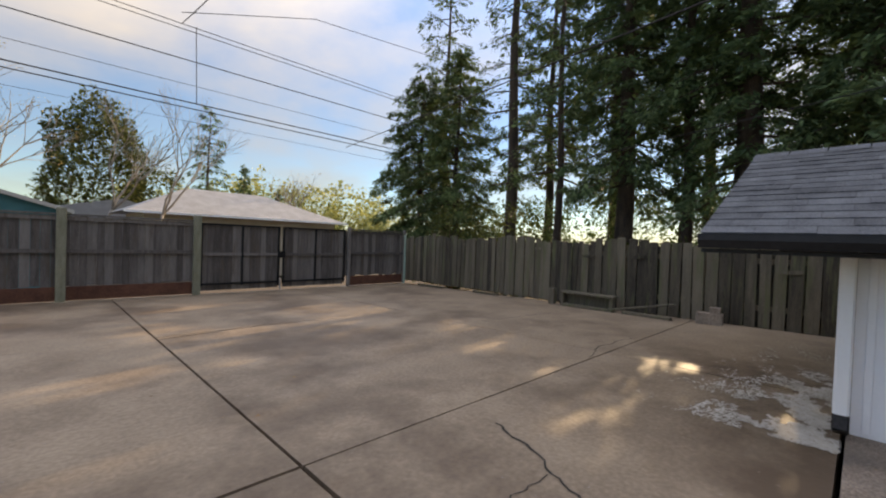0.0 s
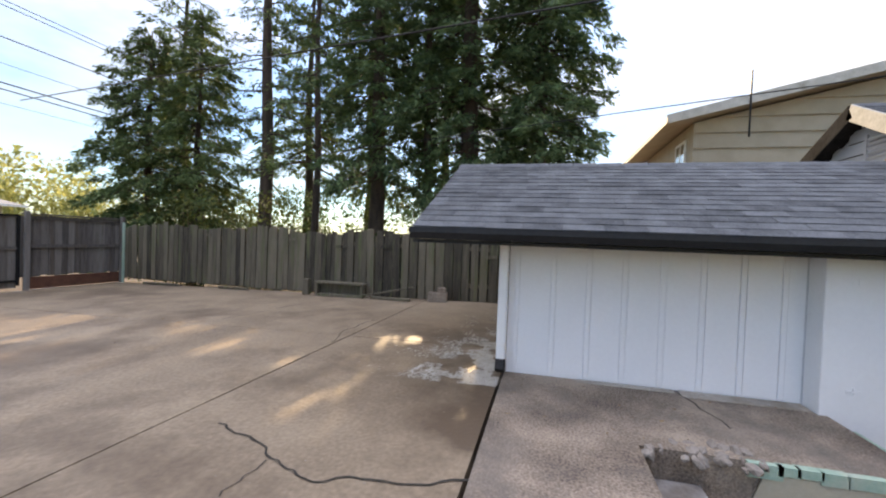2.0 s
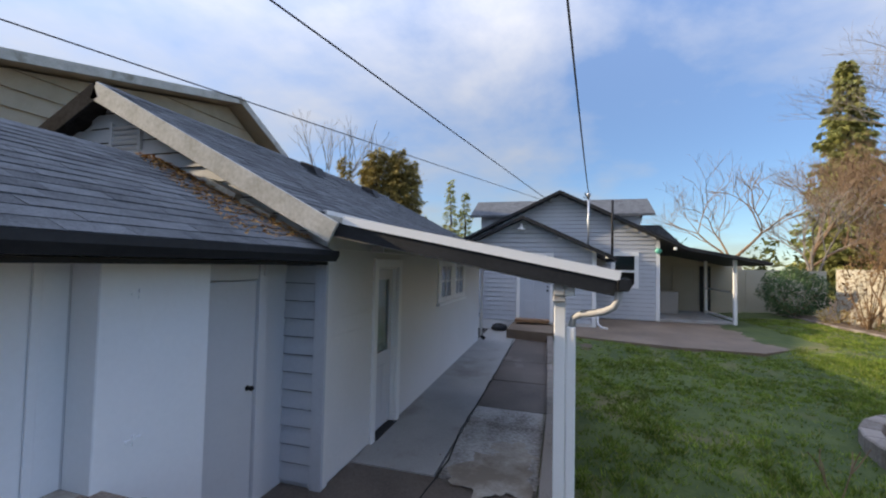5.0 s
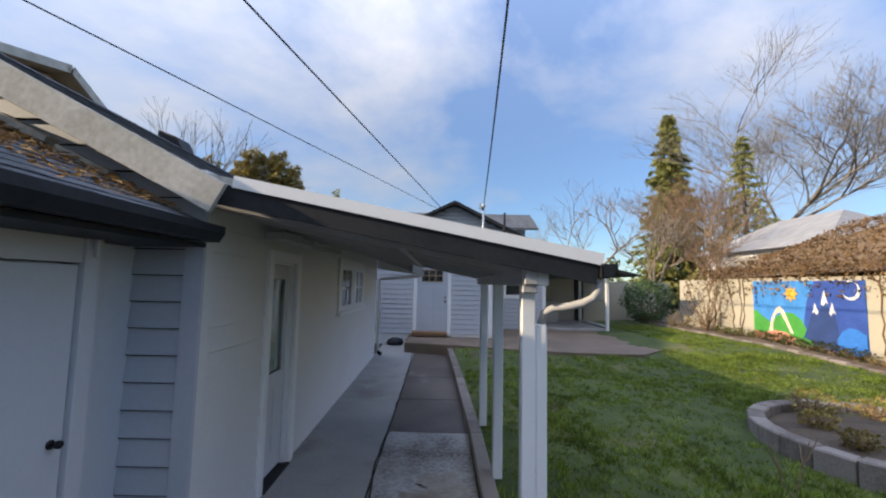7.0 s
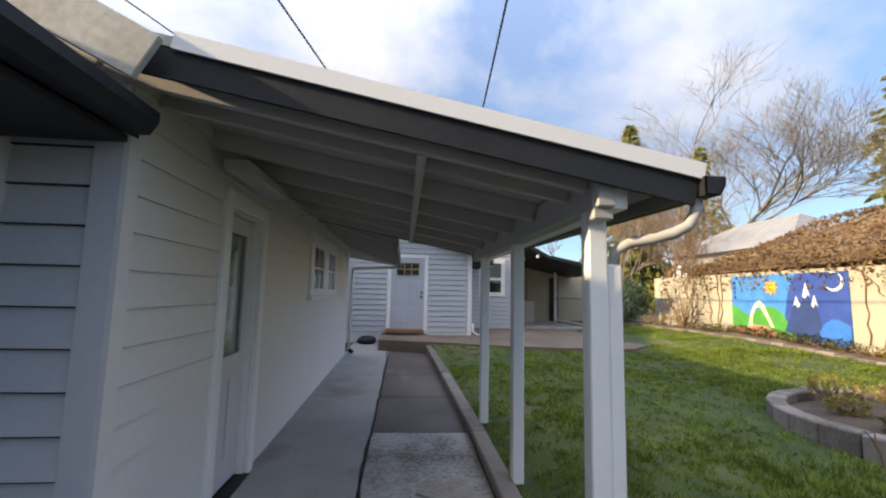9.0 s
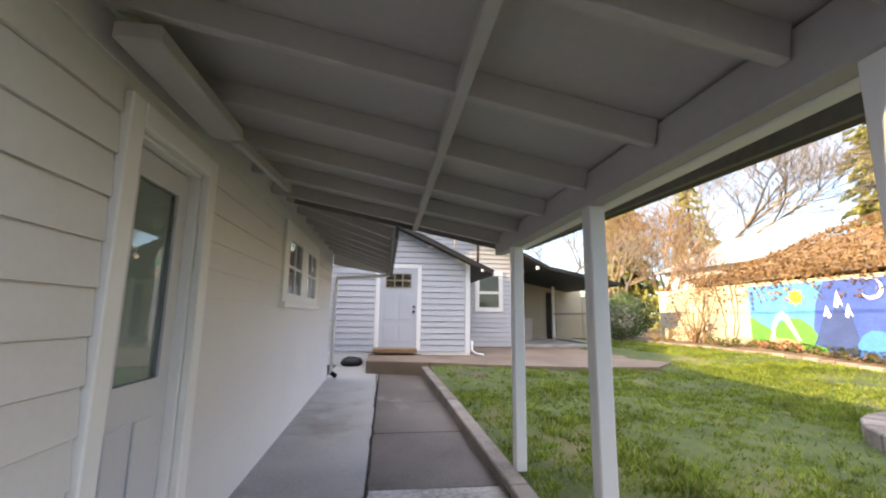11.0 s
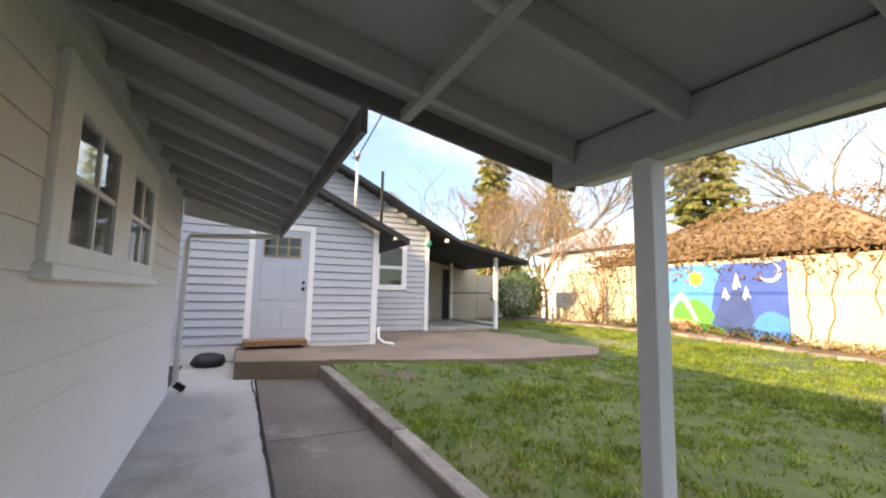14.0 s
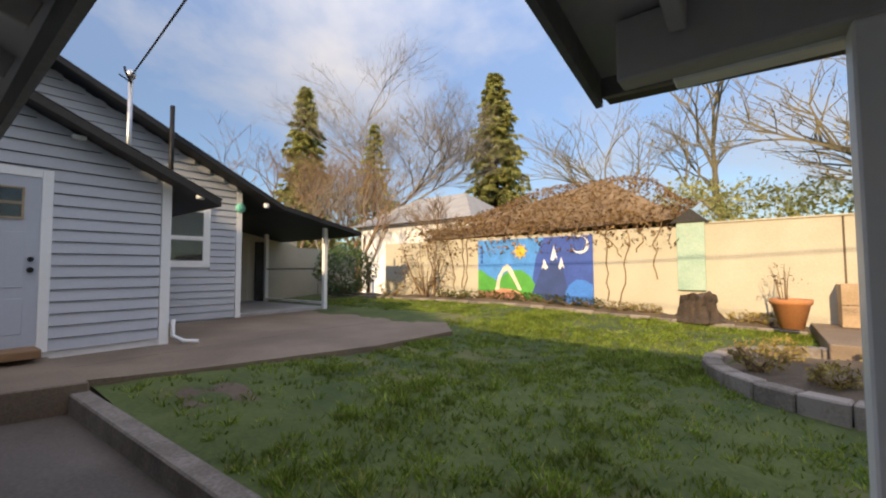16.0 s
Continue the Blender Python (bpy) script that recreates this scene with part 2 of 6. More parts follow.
def tube(bm, pts, r, n=8):
    pts = [Vector(p) for p in pts]
    rings = []
    for i, p in enumerate(pts):
        d = (pts[min(i + 1, len(pts) - 1)] - pts[max(i - 1, 0)]).normalized()
        side = d.cross(Vector((0.31, 0.17, 0.93))).normalized()
        up = side.cross(d)
        rad = r[i] if isinstance(r, (list, tuple)) else r
        rings.append([bm.verts.new(p + rad * (side * math.cos(2 * math.pi * k / n) + up * math.sin(2 * math.pi * k / n))) for k in range(n)])
    for a, b in zip(rings, rings[1:]):
        for k in range(n):
            bm.faces.new((a[k], a[(k + 1) % n], b[(k + 1) % n], b[k]))
    bm.faces.new(rings[0][::-1])
    bm.faces.new(rings[-1])


def lathe(bm, at, profile, n=24):
    """Turns (radius, height) pairs round the upright through at."""
    rings = [[bm.verts.new((at[0] + r * math.cos(2 * math.pi * k / n), at[1] + r * math.sin(2 * math.pi * k / n), at[2] + h)) for k in range(n)] for r, h in profile]
    for a, b in zip(rings, rings[1:]):
        for k in range(n):
            bm.faces.new((a[k], a[(k + 1) % n], b[(k + 1) % n], b[k]))
    bm.faces.new(rings[0][::-1])
    bm.faces.new(rings[-1])


def soften(bm, width):
    bmesh.ops.bevel(bm, geom=bm.edges[:], offset=width, segments=1, affect="EDGES", profile=0.5, clamp_overlap=True)


def mesh_of(name, bm, mat, smooth=False):
    bmesh.ops.recalc_face_normals(bm, faces=bm.faces[:])
    me = bpy.data.meshes.new(name)
    bm.to_mesh(me)
    bm.free()
    me.materials.append(mat)
    if smooth:
        me.polygons.foreach_set("use_smooth", [True] * len(me.polygons))
    return me


def part(name, bm, mat, parent=None, label="", smooth=False):
    ob = new(name, mesh_of(name, bm, mat, smooth))
    ob.parent = parent
    if label:
        tagged(ob, label)
    return ob


def thing(name, label, category, group="", kind="", at=(0, 0, 0)):
    ob = new(name)
    ob.empty_display_size = 0.1
    return tagged(ob, label, category, group, kind)


def solid(name, boxes, mat, parent=None, label="", bevel=0.0):
    bm = bmesh.new()
    for a, b in boxes:
        box(bm, a, b)
    if bevel:
        soften(bm, bevel)
    return part(name, bm, mat, parent, label)


def sheet(bm, x0, x1, y0, y1, nx, ny, height):
    g = [[bm.verts.new((x0 + (x1 - x0) * i / nx, y0 + (y1 - y0) * j / ny, height(x0 + (x1 - x0) * i / nx, y0 + (y1 - y0) * j / ny))) for j in range(ny + 1)] for i in range(nx + 1)]
    for i in range(nx):
        for j in range(ny):
            bm.faces.new((g[i][j], g[i + 1][j], g[i + 1][j + 1], g[i][j + 1]))


def tri_mesh(name, tris, mat, parent=None, label=""):
    """One mesh of loose triangles from an array (n, 3, 3)."""
    tris = np.asarray(tris, dtype=np.float32)
    n = len(tris)
    me = bpy.data.meshes.new(name)
    me.from_pydata(tris.reshape(-1, 3).tolist(), [], np.arange(3 * n).reshape(-1, 3).tolist())
    me.materials.append(mat)
    ob = new(name, me)
    ob.parent = parent
    if label:
        tagged(ob, label)
    return ob


def leaf_material(name, c1, c2, c3=None, rough=0.7, through_light=0.25, patch=0.9):
    m = bpy.data.materials.new(name)
    m.use_nodes = True
    nt = m.node_tree
    b = nt.nodes["Principled BSDF"]
    geo = nt.nodes.new("ShaderNodeNewGeometry")
    ramp = nt.nodes.new("ShaderNodeValToRGB")
    e = ramp.color_ramp.elements
    e[0].color, e[1].color = (*c1, 1), (*c2, 1)
    if c3:
        x = e.new(0.88)
        e[1].position = 0.8
        x.color = (*c2, 1)
        e[len(e) - 1].color = (*c3, 1)
    nt.links.new(geo.outputs["Random Per Island"], ramp.inputs[0])
    nz = nt.nodes.new("ShaderNodeTexNoise")
    nz.inputs["Scale"].default_value, nz.inputs["Detail"].default_value = patch, 4
    nt.links.new(geo.outputs["Position"], nz.inputs["Vector"])
    mul = nt.nodes.new("ShaderNodeMapRange")
    mul.inputs["From Min"].default_value, mul.inputs["From Max"].default_value = 0.3, 0.7
    mul.inputs["To Min"].default_value, mul.inputs["To Max"].default_value = 0.55, 1.35
    nt.links.new(nz.outputs[0], mul.inputs["Value"])
    vm = nt.nodes.new("ShaderNodeVectorMath")
    vm.operation = "SCALE"
    nt.links.new(ramp.outputs[0], vm.inputs[0])
    nt.links.new(mul.outputs[0], vm.inputs["Scale"])
    nt.links.new(vm.outputs[0], b.inputs["Base Color"])
    b.inputs["Roughness"].default_value, b.inputs["Specular IOR Level"].default_value = rough, 0.25
    tr = nt.nodes.new("ShaderNodeBsdfTranslucent")
    nt.links.new(vm.outputs[0], tr.inputs[0])
    mx = nt.nodes.new("ShaderNodeMixShader")
    mx.inputs[0].default_value = through_light
    nt.links.new(b.outputs[0], mx.inputs[1])
    nt.links.new(tr.outputs[0], mx.inputs[2])
    nt.links.new(mx.outputs[0], nt.nodes["Material Output"].inputs[0])
    return m


GRASS = leaf_material("grass_blade", (0.065, 0.125, 0.014), (0.235, 0.315, 0.05), (0.36, 0.32, 0.13), through_light=0.4, patch=3.2)
NEEDLE = leaf_material("conifer_needle", (0.038, 0.075, 0.034), (0.115, 0.175, 0.07))
NEEDLELIGHT = leaf_material("pine_needle", (0.045, 0.08, 0.03), (0.13, 0.18, 0.065))
CEDAR = leaf_material("cedar_spray", (0.2, 0.22, 0.07), (0.44, 0.43, 0.16), through_light=0.4)
GOLDCEDAR = leaf_material("golden_cedar", (0.12, 0.1, 0.03), (0.42, 0.32, 0.1))
SHRUBLEAF = leaf_material("shrub_leaf", (0.03, 0.045, 0.012), (0.12, 0.13, 0.03))
DRYLEAF = leaf_material("dry_leaf", (0.11, 0.055, 0.025), (0.3, 0.19, 0.09))
FALLEN = leaf_material("fallen_leaf", (0.2, 0.08, 0.025), (0.55, 0.29, 0.09), through_light=0.1)
TUFT = leaf_material("dry_tuft", (0.17, 0.12, 0.035), (0.42, 0.32, 0.1))
TWIG = material("bare_twig", (0.13, 0.11, 0.09), (0.26, 0.23, 0.19), 0.9, 3, 20, 0.2)
VINE = material("dead_vine_stem", (0.12, 0.075, 0.045), (0.26, 0.17, 0.1), 0.9, 3, 20, 0.2)
BARK = material("conifer_bark", (0.03, 0.022, 0.017), (0.09, 0.062, 0.045), 0.95, 2, 18, 0.6, stretch=(3, 3, 0.7))
MOSSBARK = material("mossy_bark", (0.1, 0.09, 0.06), (0.24, 0.21, 0.14), 0.95, 2, 18, 0.5)
GREYROOF = material("pale_grey_roof", (0.22, 0.215, 0.21), (0.32, 0.315, 0.31), 0.9, 2, 30, 0.3)
TEAL = material("teal_siding", (0.02, 0.12, 0.13), (0.035, 0.17, 0.18), 0.6, 2, 30, 0.05)
ROOFBROWN = material("brown_roof", (0.13, 0.085, 0.05), (0.27, 0.185, 0.11), 0.9, 2, 30, 0.4)
MINT = material("mint_paint", (0.24, 0.37, 0.29), (0.37, 0.48, 0.39), 0.7, 3, 30, 0.15, c3=(0.5, 0.47, 0.38), stain=0.64)
TERRACOTTA = material("terracotta", (0.4, 0.15, 0.06), (0.5, 0.21, 0.09), 0.8, 5, 40, 0.15, c3=(0.5, 0.3, 0.18), stain=0.66)
STONE = material("edging_stone", (0.14, 0.115, 0.095), (0.27, 0.23, 0.2), 0.9, 5, 40, 0.5, vary=0.4)
DOORWOOD = material("threshold_wood", (0.2, 0.105, 0.05), (0.31, 0.17, 0.085), 0.6, 4, 40, 0.15, stretch=(0.6, 6, 6))
KICK = material("rust_brown_board", (0.075, 0.028, 0.016), (0.15, 0.06, 0.035), 0.9, 4, 30, 0.3)
BENCHWOOD = material("pale_bench_wood", (0.3, 0.2, 0.12), (0.45, 0.33, 0.22), 0.8, 3, 30, 0.2)
DOORGREY = material("grey_door_paint", (0.56, 0.56, 0.575), (0.62, 0.62, 0.635), 0.45, 2, 30, 0.04, spread=0.9)
HOUSEDOOR = material("blue_grey_door_paint", (0.42, 0.45, 0.5), (0.48, 0.51, 0.56), 0.45, 2, 30, 0.04, spread=0.9)
TEALPAINT = material("aqua_plastic", (0.12, 0.5, 0.4), (0.18, 0.58, 0.46), 0.4, 4, 30, 0.0)


def flat_paint(name, c):
    k = 0.6
    return material(name, tuple(v * k for v in c), tuple(min(0.85, v * 1.12) for v in c), 0.6, 3.5, 22, 0.12, spread=0.8)


# levels of the ground
def smoothstep(a, b, v):
    k = min(1.0, max(0.0, (v - a) / (b - a)))
    return k * k * (3 - 2 * k)


def yard_z(x, y):
    return 0.89 - 0.017 * max(0.0, y)


def walk_z(y):
    return 0.02 * max(0.0, -4.0 - y)


def lawn_z(x, y):
    return 0.02 + 0.043 * min(8.0, max(0.0, -4.0 - y)) + 0.14 * smoothstep(-2.0, -6.5, x)


PATIO_Z = 0.39
WX = 3.77          # west wall of the cottage
SX = 4.2           # board wall of the shed
NORTH, EAST = 11.15, 8.85
rng = random.Random(7)

# ground in one sheet out to the distance, under everything
bm = bmesh.new()
sheet(bm, -900, 900, -900, 900, 36, 36, lambda x, y: -0.12)
tagged(part("ground", bm, SOIL), "bare brown soil running out to the distance", "ground", kind="structure")


def strip(bm, pts, width, dz=0.004, height=None):
    """A thin flat ribbon along pts on a surface."""
    for (x0, y0), (x1, y1) in zip(pts, pts[1:]):
        d = Vector((x1 - x0, y1 - y0)).normalized() * (width / 2 * rng.uniform(0.7, 1.2))
        n = Vector((-d.y, d.x))
        z0, z1 = height(x0, y0) + dz, height(x1, y1) + dz
        bm.faces.new([bm.verts.new(c) for c in ((x0 + n.x, y0 + n.y, z0), (x0 - n.x, y0 - n.y, z0), (x1 - n.x, y1 - n.y, z1), (x1 + n.x, y1 + n.y, z1))])


def wander(pts, step=0.09, amount=0.035):
    out = []
    for (x0, y0), (x1, y1) in zip(pts, pts[1:]):
        n = max(1, int(math.hypot(x1 - x0, y1 - y0) / step))
        out += [(x0 + (x1 - x0) * i / n + rng.uniform(-amount, amount) * (i > 0), y0 + (y1 - y0) * i / n + rng.uniform(-amount, amount) * (i > 0)) for i in range(n)]
    return out + [pts[-1]]


# ---- upper yard: cast panels with dark joints between them
yard = thing("concrete_yard", "weathered brown concrete yard with cracked joints", "pavement", kind="structure")
solid("bed", [((-7, 0.4, -0.1), (EAST, NORTH, 0.66)), ((-7, -0.6, -0.1), (0.9, 0.4, 0.66))], JOINT, yard)
cols, rows_y = [(-7, -3), (-3, 1.172), (1.198, 5.1), (5.106, EAST)], [(0.405, 2.486), (2.506, 6.59), (6.606, NORTH)]
for x0, x1 in cols:
    for y0, y1 in rows_y:
        bm = bmesh.new()
        for v in box(bm, (x0, y0, 0.5), (x1, y1, 1)):
            if v.co.z > 0.8:
                v.co.z = yard_z(v.co.x, v.co.y) + rng.uniform(-0.003, 0.003)
        part("panel", bm, CONCRETE, yard)
solid("panel", [((-7, -0.6, 0.5), (0.894, 0.4, 0.89))], CONCRETE, yard)
bm = bmesh.new()
strip(bm, wander([(2.46, 2.13), (2.37, 1.86), (2.27, 1.61), (2.17, 1.51), (2.1, 1.31), (2.03, 1.15), (2.13, 0.99), (2.14, 0.8), (2.16, 0.62), (2.25, 0.46), (2.27, 0.37)], 0.05, 0.018), 0.017, height=yard_z)
strip(bm, wander([(2.15, 1.52), (1.98, 1.53), (1.8, 1.52)], 0.06, 0.02), 0.008, height=yard_z)
strip(bm, wander([(4.7, 2.53), (5.4, 2.7), (6.2, 2.62)], amount=0.03), 0.012, height=yard_z)
strip(bm, [(1.19, 6.43), (1.9, 6.54), (2.7, 6.62)], 0.018, height=yard_z)
strip(bm, wander([(5.48, 4.82), (6.4, 4.7), (7.28, 4.57)], 0.2, 0.012), 0.014, height=yard_z)
part("crack", bm, JOINT, yard, "dark jagged crack line")

slab = thing("aggregate_slab", "raised exposed-aggregate slab beside the white shed", "pavement", kind="structure")
bm = bmesh.new()
prism(bm, [(0.91, -0.6, -0.1), (2.98, -0.6, -0.1), (2.98, -2.17, -0.1), (SX + 0.1, -2.17, -0.1), (SX + 0.1, 0.375, -0.1), (0.91, 0.375, -0.1)], (0, 0, 0.99))
part("slab_body", bm, SLAB, slab)
bm = bmesh.new()
prism(bm, [(2.972, -1.27, -0.1), (2.972, -2.175, -0.1), (2.972, -2.175, 0.87), (2.972, -1.9, 0.862), (2.972, -1.6, 0.874), (2.972, -1.3, 0.858), (2.972, -1.22, 0.6)], (-0.012, 0, 0))
part("face_paint", bm, STUCCO, slab, "cream paint on the slab's side")
bm = bmesh.new()
y = -1.2
while y > -2.17:
    w = rng.uniform(0.08, 0.2)
    box(bm, (2.95, max(-2.18, y - w), 0.85 - rng.uniform(0.0, 0.05)), (2.985 + rng.uniform(0, 0.03), y, 0.894))
    y -= w * rng.uniform(0.7, 1.3)
box(bm, (2.98, -2.19, 0.84), (3.7, -2.168, 0.893))
part("edge_paint", bm, MINT, slab, "chipped mint-green paint along the edge")
bm = bmesh.new()
for i in range(34):
    s = rng.uniform(0.02, 0.06)
    c = Vector((2.98 + rng.uniform(-0.1, 0.16), rng.uniform(-1.3, -0.62), 0.885 + rng.uniform(-0.03, 0.008)))
    bmesh.ops.create_icosphere(bm, subdivisions=1, radius=s, matrix=Matrix.Translation(c) @ Matrix.Rotation(rng.uniform(0, 3), 4, "X") @ Matrix.Diagonal((1.2, 1, 0.6, 1)))
part("broken_edge", bm, STONE, slab, "broken stony edge")
bm = bmesh.new()
strip(bm, wander([(SX - 0.02, -1.15), (3.7, -1.25), (3.45, -1.3)], amount=0.02), 0.014, height=lambda x, y: 0.89)
part("crack", bm, JOINT, slab, "thin dark crack")
bm = bmesh.new()
box(bm, (SX - 0.17, -2.1, 0.885), (SX - 0.005, -1.16, 0.9))
box(bm, (SX - 0.09, -1.13, 0.885), (SX - 0.005, -0.3, 0.898))
soften(bm, 0.01)
part("mortar_lip", bm, CEMENT, slab, "pale mortar lip along the shed wall")

stair = thing("concrete_steps", "plain grey concrete steps down beside the slab", "steps", kind="structure")
for i in range(4):
    solid("step", [((1.1, -0.96 - 0.36 * i, -0.1), (2.955, -0.604 - 0.36 * i, 0.712 - 0.178 * i))], WALKCON, stair, bevel=0.012)

# ---- lower ground
bm = bmesh.new()
sheet(bm, -6.3, 1.8, -22, -0.62, 120, 260, lambda x, y: lawn_z(x, y) - 0.035 * smoothstep(1.2, 1.7, x) + 0.025 * noise.noise((x * 1.3, y * 1.3, 0)) + 0.014 * noise.noise((x * 4.5, y * 4.5, 2)))
lawn = part("lawn", bm, LAWN)
tagged(lawn, "partly shaded green lawn with thin brown patches", "lawn", kind="structure")
walkway = thing("concrete_walk", "two-tone concrete walk along the cottage", "walk", kind="structure")
bm = bmesh.new()
sheet(bm, 1.6, 6.0, -13.6, -0.62, 2, 12, lambda x, y: walk_z(y) - 0.03)
part("bed", bm, JOINT, walkway)


def walk_panel(x0, x1, y0, y1, mat, lift=0.0):
    bm = bmesh.new()
    for v in box(bm, (x0, y0, -0.2), (x1, y1, 0)):
        if v.co.z > -0.1:
            v.co.z = walk_z(v.co.y) + lift + rng.uniform(-0.003, 0.003)
    part("panel", bm, mat, walkway)


edges = [-13.5, -9.5, -8.05, -6.65, -4.6]
for y0, y1 in zip(edges, edges[1:]):
    walk_panel(1.74, 2.8, y0 + 0.006, y1 - 0.006, WORNCEMENT if y1 > -5 else WALKCON)
walk_panel(1.6, 5.2, -4.55, -2.05, WALKCON)
walk_panel(2.822, WX + 0.02, -13.5, -4.57, WALKPAINT, 0.006)
bm = bmesh.new()
strip(bm, wander([(2.82, -4.1), (2.76, -4.9), (2.83, -5.8), (2.8, -7.0), (2.82, -9.5), (2.85, -11.9)], 0.2, 0.012), 0.022, height=lambda x, y: walk_z(y) + 0.008)
part("crack", bm, JOINT, walkway, "long dark crack")
def blotch(cx_, cy_, rx, ry, z, mat, seed, label, owner=None):
    g = random.Random(seed)
    bm = bmesh.new()
    ph = [g.uniform(0, 6.28) for _ in range(4)]
    vs = []
    for i in range(46):
        a = 2 * math.pi * i / 46
        k = 1 + 0.22 * math.sin(2 * a + ph[0]) + 0.16 * math.sin(5 * a + ph[1]) + 0.1 * math.sin(9 * a + ph[2]) + 0.07 * math.sin(15 * a + ph[3])
        vs.append(bm.verts.new((cx_ + rx * k * math.cos(a), cy_ + ry * k * math.sin(a), z)))
    bm.faces.new(vs)
    return part("cement_patch", bm, mat, owner or walkway, label)


blotch(2.25, -4.75, 0.34, 0.52, walk_z(-5.0) + 0.012, CEMENT, 4, "pale smeared cement patch")
blotch(2.1, -5.25, 0.26, 0.28, walk_z(-5.4) + 0.013, CEMENT, 5, "pale smeared cement patch")
bare = bmesh.new()
sheet(bare, 0.72, 1.66, -11.55, -9.9, 14, 24, lambda x, y: lawn_z(x, y) - 0.035 * smoothstep(1.2, 1.7, x) + 0.012 + 0.03 * noise.noise((x * 2.5, y * 2.5, 5)) - 0.09 * smoothstep(0.35, 0.8, math.hypot((x - 1.2) / 0.62, (y + 10.75) / 1.0)))
part("bare_patch", bare, SOIL, lawn, "bare trodden soil by the kerb")
kerb = thing("kerb", "narrow concrete kerb between walk and lawn", "kerb", kind="structure")
for y0, y1, x0, x1 in ((-3.9, -6.4, 1.63, 1.64), (-6.41, -9.0, 1.64, 1.72), (-9.01, -11.85, 1.72, 1.84)):
    bm = bmesh.new()
    z0, z1 = (0.075, 0.15) if y0 > -5 else ((0.15, 0.24) if y0 > -8 else (0.24, 0.335))
    a = [bm.verts.new(c) for c in ((x0, y0, -0.1), (x0 + 0.15, y0, -0.1), (x0 + 0.15, y0, z0), (x0, y0, z0))]
    b = [bm.verts.new(c) for c in ((x1, y1, -0.1), (x1 + 0.15, y1, -0.1), (x1 + 0.15, y1, z1), (x1, y1, z1))]
    bm.faces.new(a), bm.faces.new(b[::-1])
    for i in range(4):
        bm.faces.new((a[i], b[i], b[(i + 1) % 4], a[(i + 1) % 4]))
    bmesh.ops.recalc_face_normals(bm, faces=bm.faces[:])
    soften(bm, 0.012)
    part("kerb_stone", bm, STONE, kerb)
patio = thing("patio", "brown concrete patio in front of the house", "patio", kind="structure")
bm = bmesh.new()
prism(bm, [(1.85, -22, -0.05), (1.85, -11.95, -0.05), (1.0, -11.6, -0.05), (-1.0, -11.05, -0.05), (-2.6, -11.0, -0.05), (-3.7, -12.0, -0.05), (-4.3, -14.0, -0.05), (-4.3, -22, -0.05)], (0, 0, PATIO_Z + 0.05))
part("patio_slab", bm, PATIO, patio)
bm = bmesh.new()
prism(bm, [(1.855, -13.54, -0.05), (1.855, -11.74, -0.05), (3.08, -12.02, -0.05), (3.08, -13.54, -0.05)], (0, 0, PATIO_Z + 0.075))
soften(bm, 0.012)
part("door_slab", bm, PATIO, patio, "pale concrete landing before the door")
bm = bmesh.new()
strip(bm, [(1.86, -11.8), (1.86, -13.4)], 0.02, height=lambda x, y: PATIO_Z)
strip(bm, wander([(1.8, -12.7), (-1.0, -12.9), (-4.2, -13.0)], 0.4, 0.02), 0.012, height=lambda x, y: PATIO_Z)
part("joint", bm, JOINT, patio)


# ---- building kit
def lap_board(u0, u1, z, depth, height, origin, along, out, slope0=0.0, slope1=0.0):
    """A wedge-shaped siding board from u0 to u1 along a wall, bottom edge at z; slope: how its ends lean in with height."""
    o, a, n = Vector(origin), Vector(along), Vector(out)
    bm = bmesh.new()
    prof = ((0.002, 0.0), (depth, 0.0), (depth * 0.35, height), (0.002, height))
    ends = []
    for u, s in ((u0, slope0), (u1, slope1)):
        ends.append([bm.verts.new(o + a * (u + s * h) + n * d + Vector((0, 0, z + h))) for d, h in prof])
    bm.faces.new(ends[0]), bm.faces.new(ends[1][::-1])
    for i in range(4):
        bm.faces.new((ends[0][i], ends[1][i], ends[1][(i + 1) % 4], ends[0][(i + 1) % 4]))
    return bm


def lap_siding(parent, origin, along, out, z0, z1, exposure, spans, mat, depth=0.016, name="siding_board", lap_shade=None):
    """spans(z) gives the (u0, u1) stretches that a board at height z covers."""
    z = z0
    while z < z1 - 0.02:
        h = min(exposure - 0.007, z1 - z)
        for u0, u1 in spans(z + h / 2):
            if u1 - u0 > 0.02:
                part(name, lap_board(u0, u1, z, depth, h, origin, along, out), mat, parent)
                # thin near-black strip paints in the shadow line below each lap
                if lap_shade and z > z0:
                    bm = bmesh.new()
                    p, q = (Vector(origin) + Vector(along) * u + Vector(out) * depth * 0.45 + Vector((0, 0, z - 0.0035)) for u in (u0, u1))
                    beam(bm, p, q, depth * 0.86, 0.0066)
                    part("painted_lap_shade", bm, lap_shade, parent)
        z += exposure


def shingle_tris(w, e, th):
    v = np.array([(0, 0, 0.001), (w, 0, 0.001), (w, 0, th), (0, 0, th), (w, e * 1.15, 0.002), (0, e * 1.15, 0.002)])
    return v, [(0, 1, 2, 3), (3, 2, 4, 5), (1, 4, 2), (0, 3, 5)]


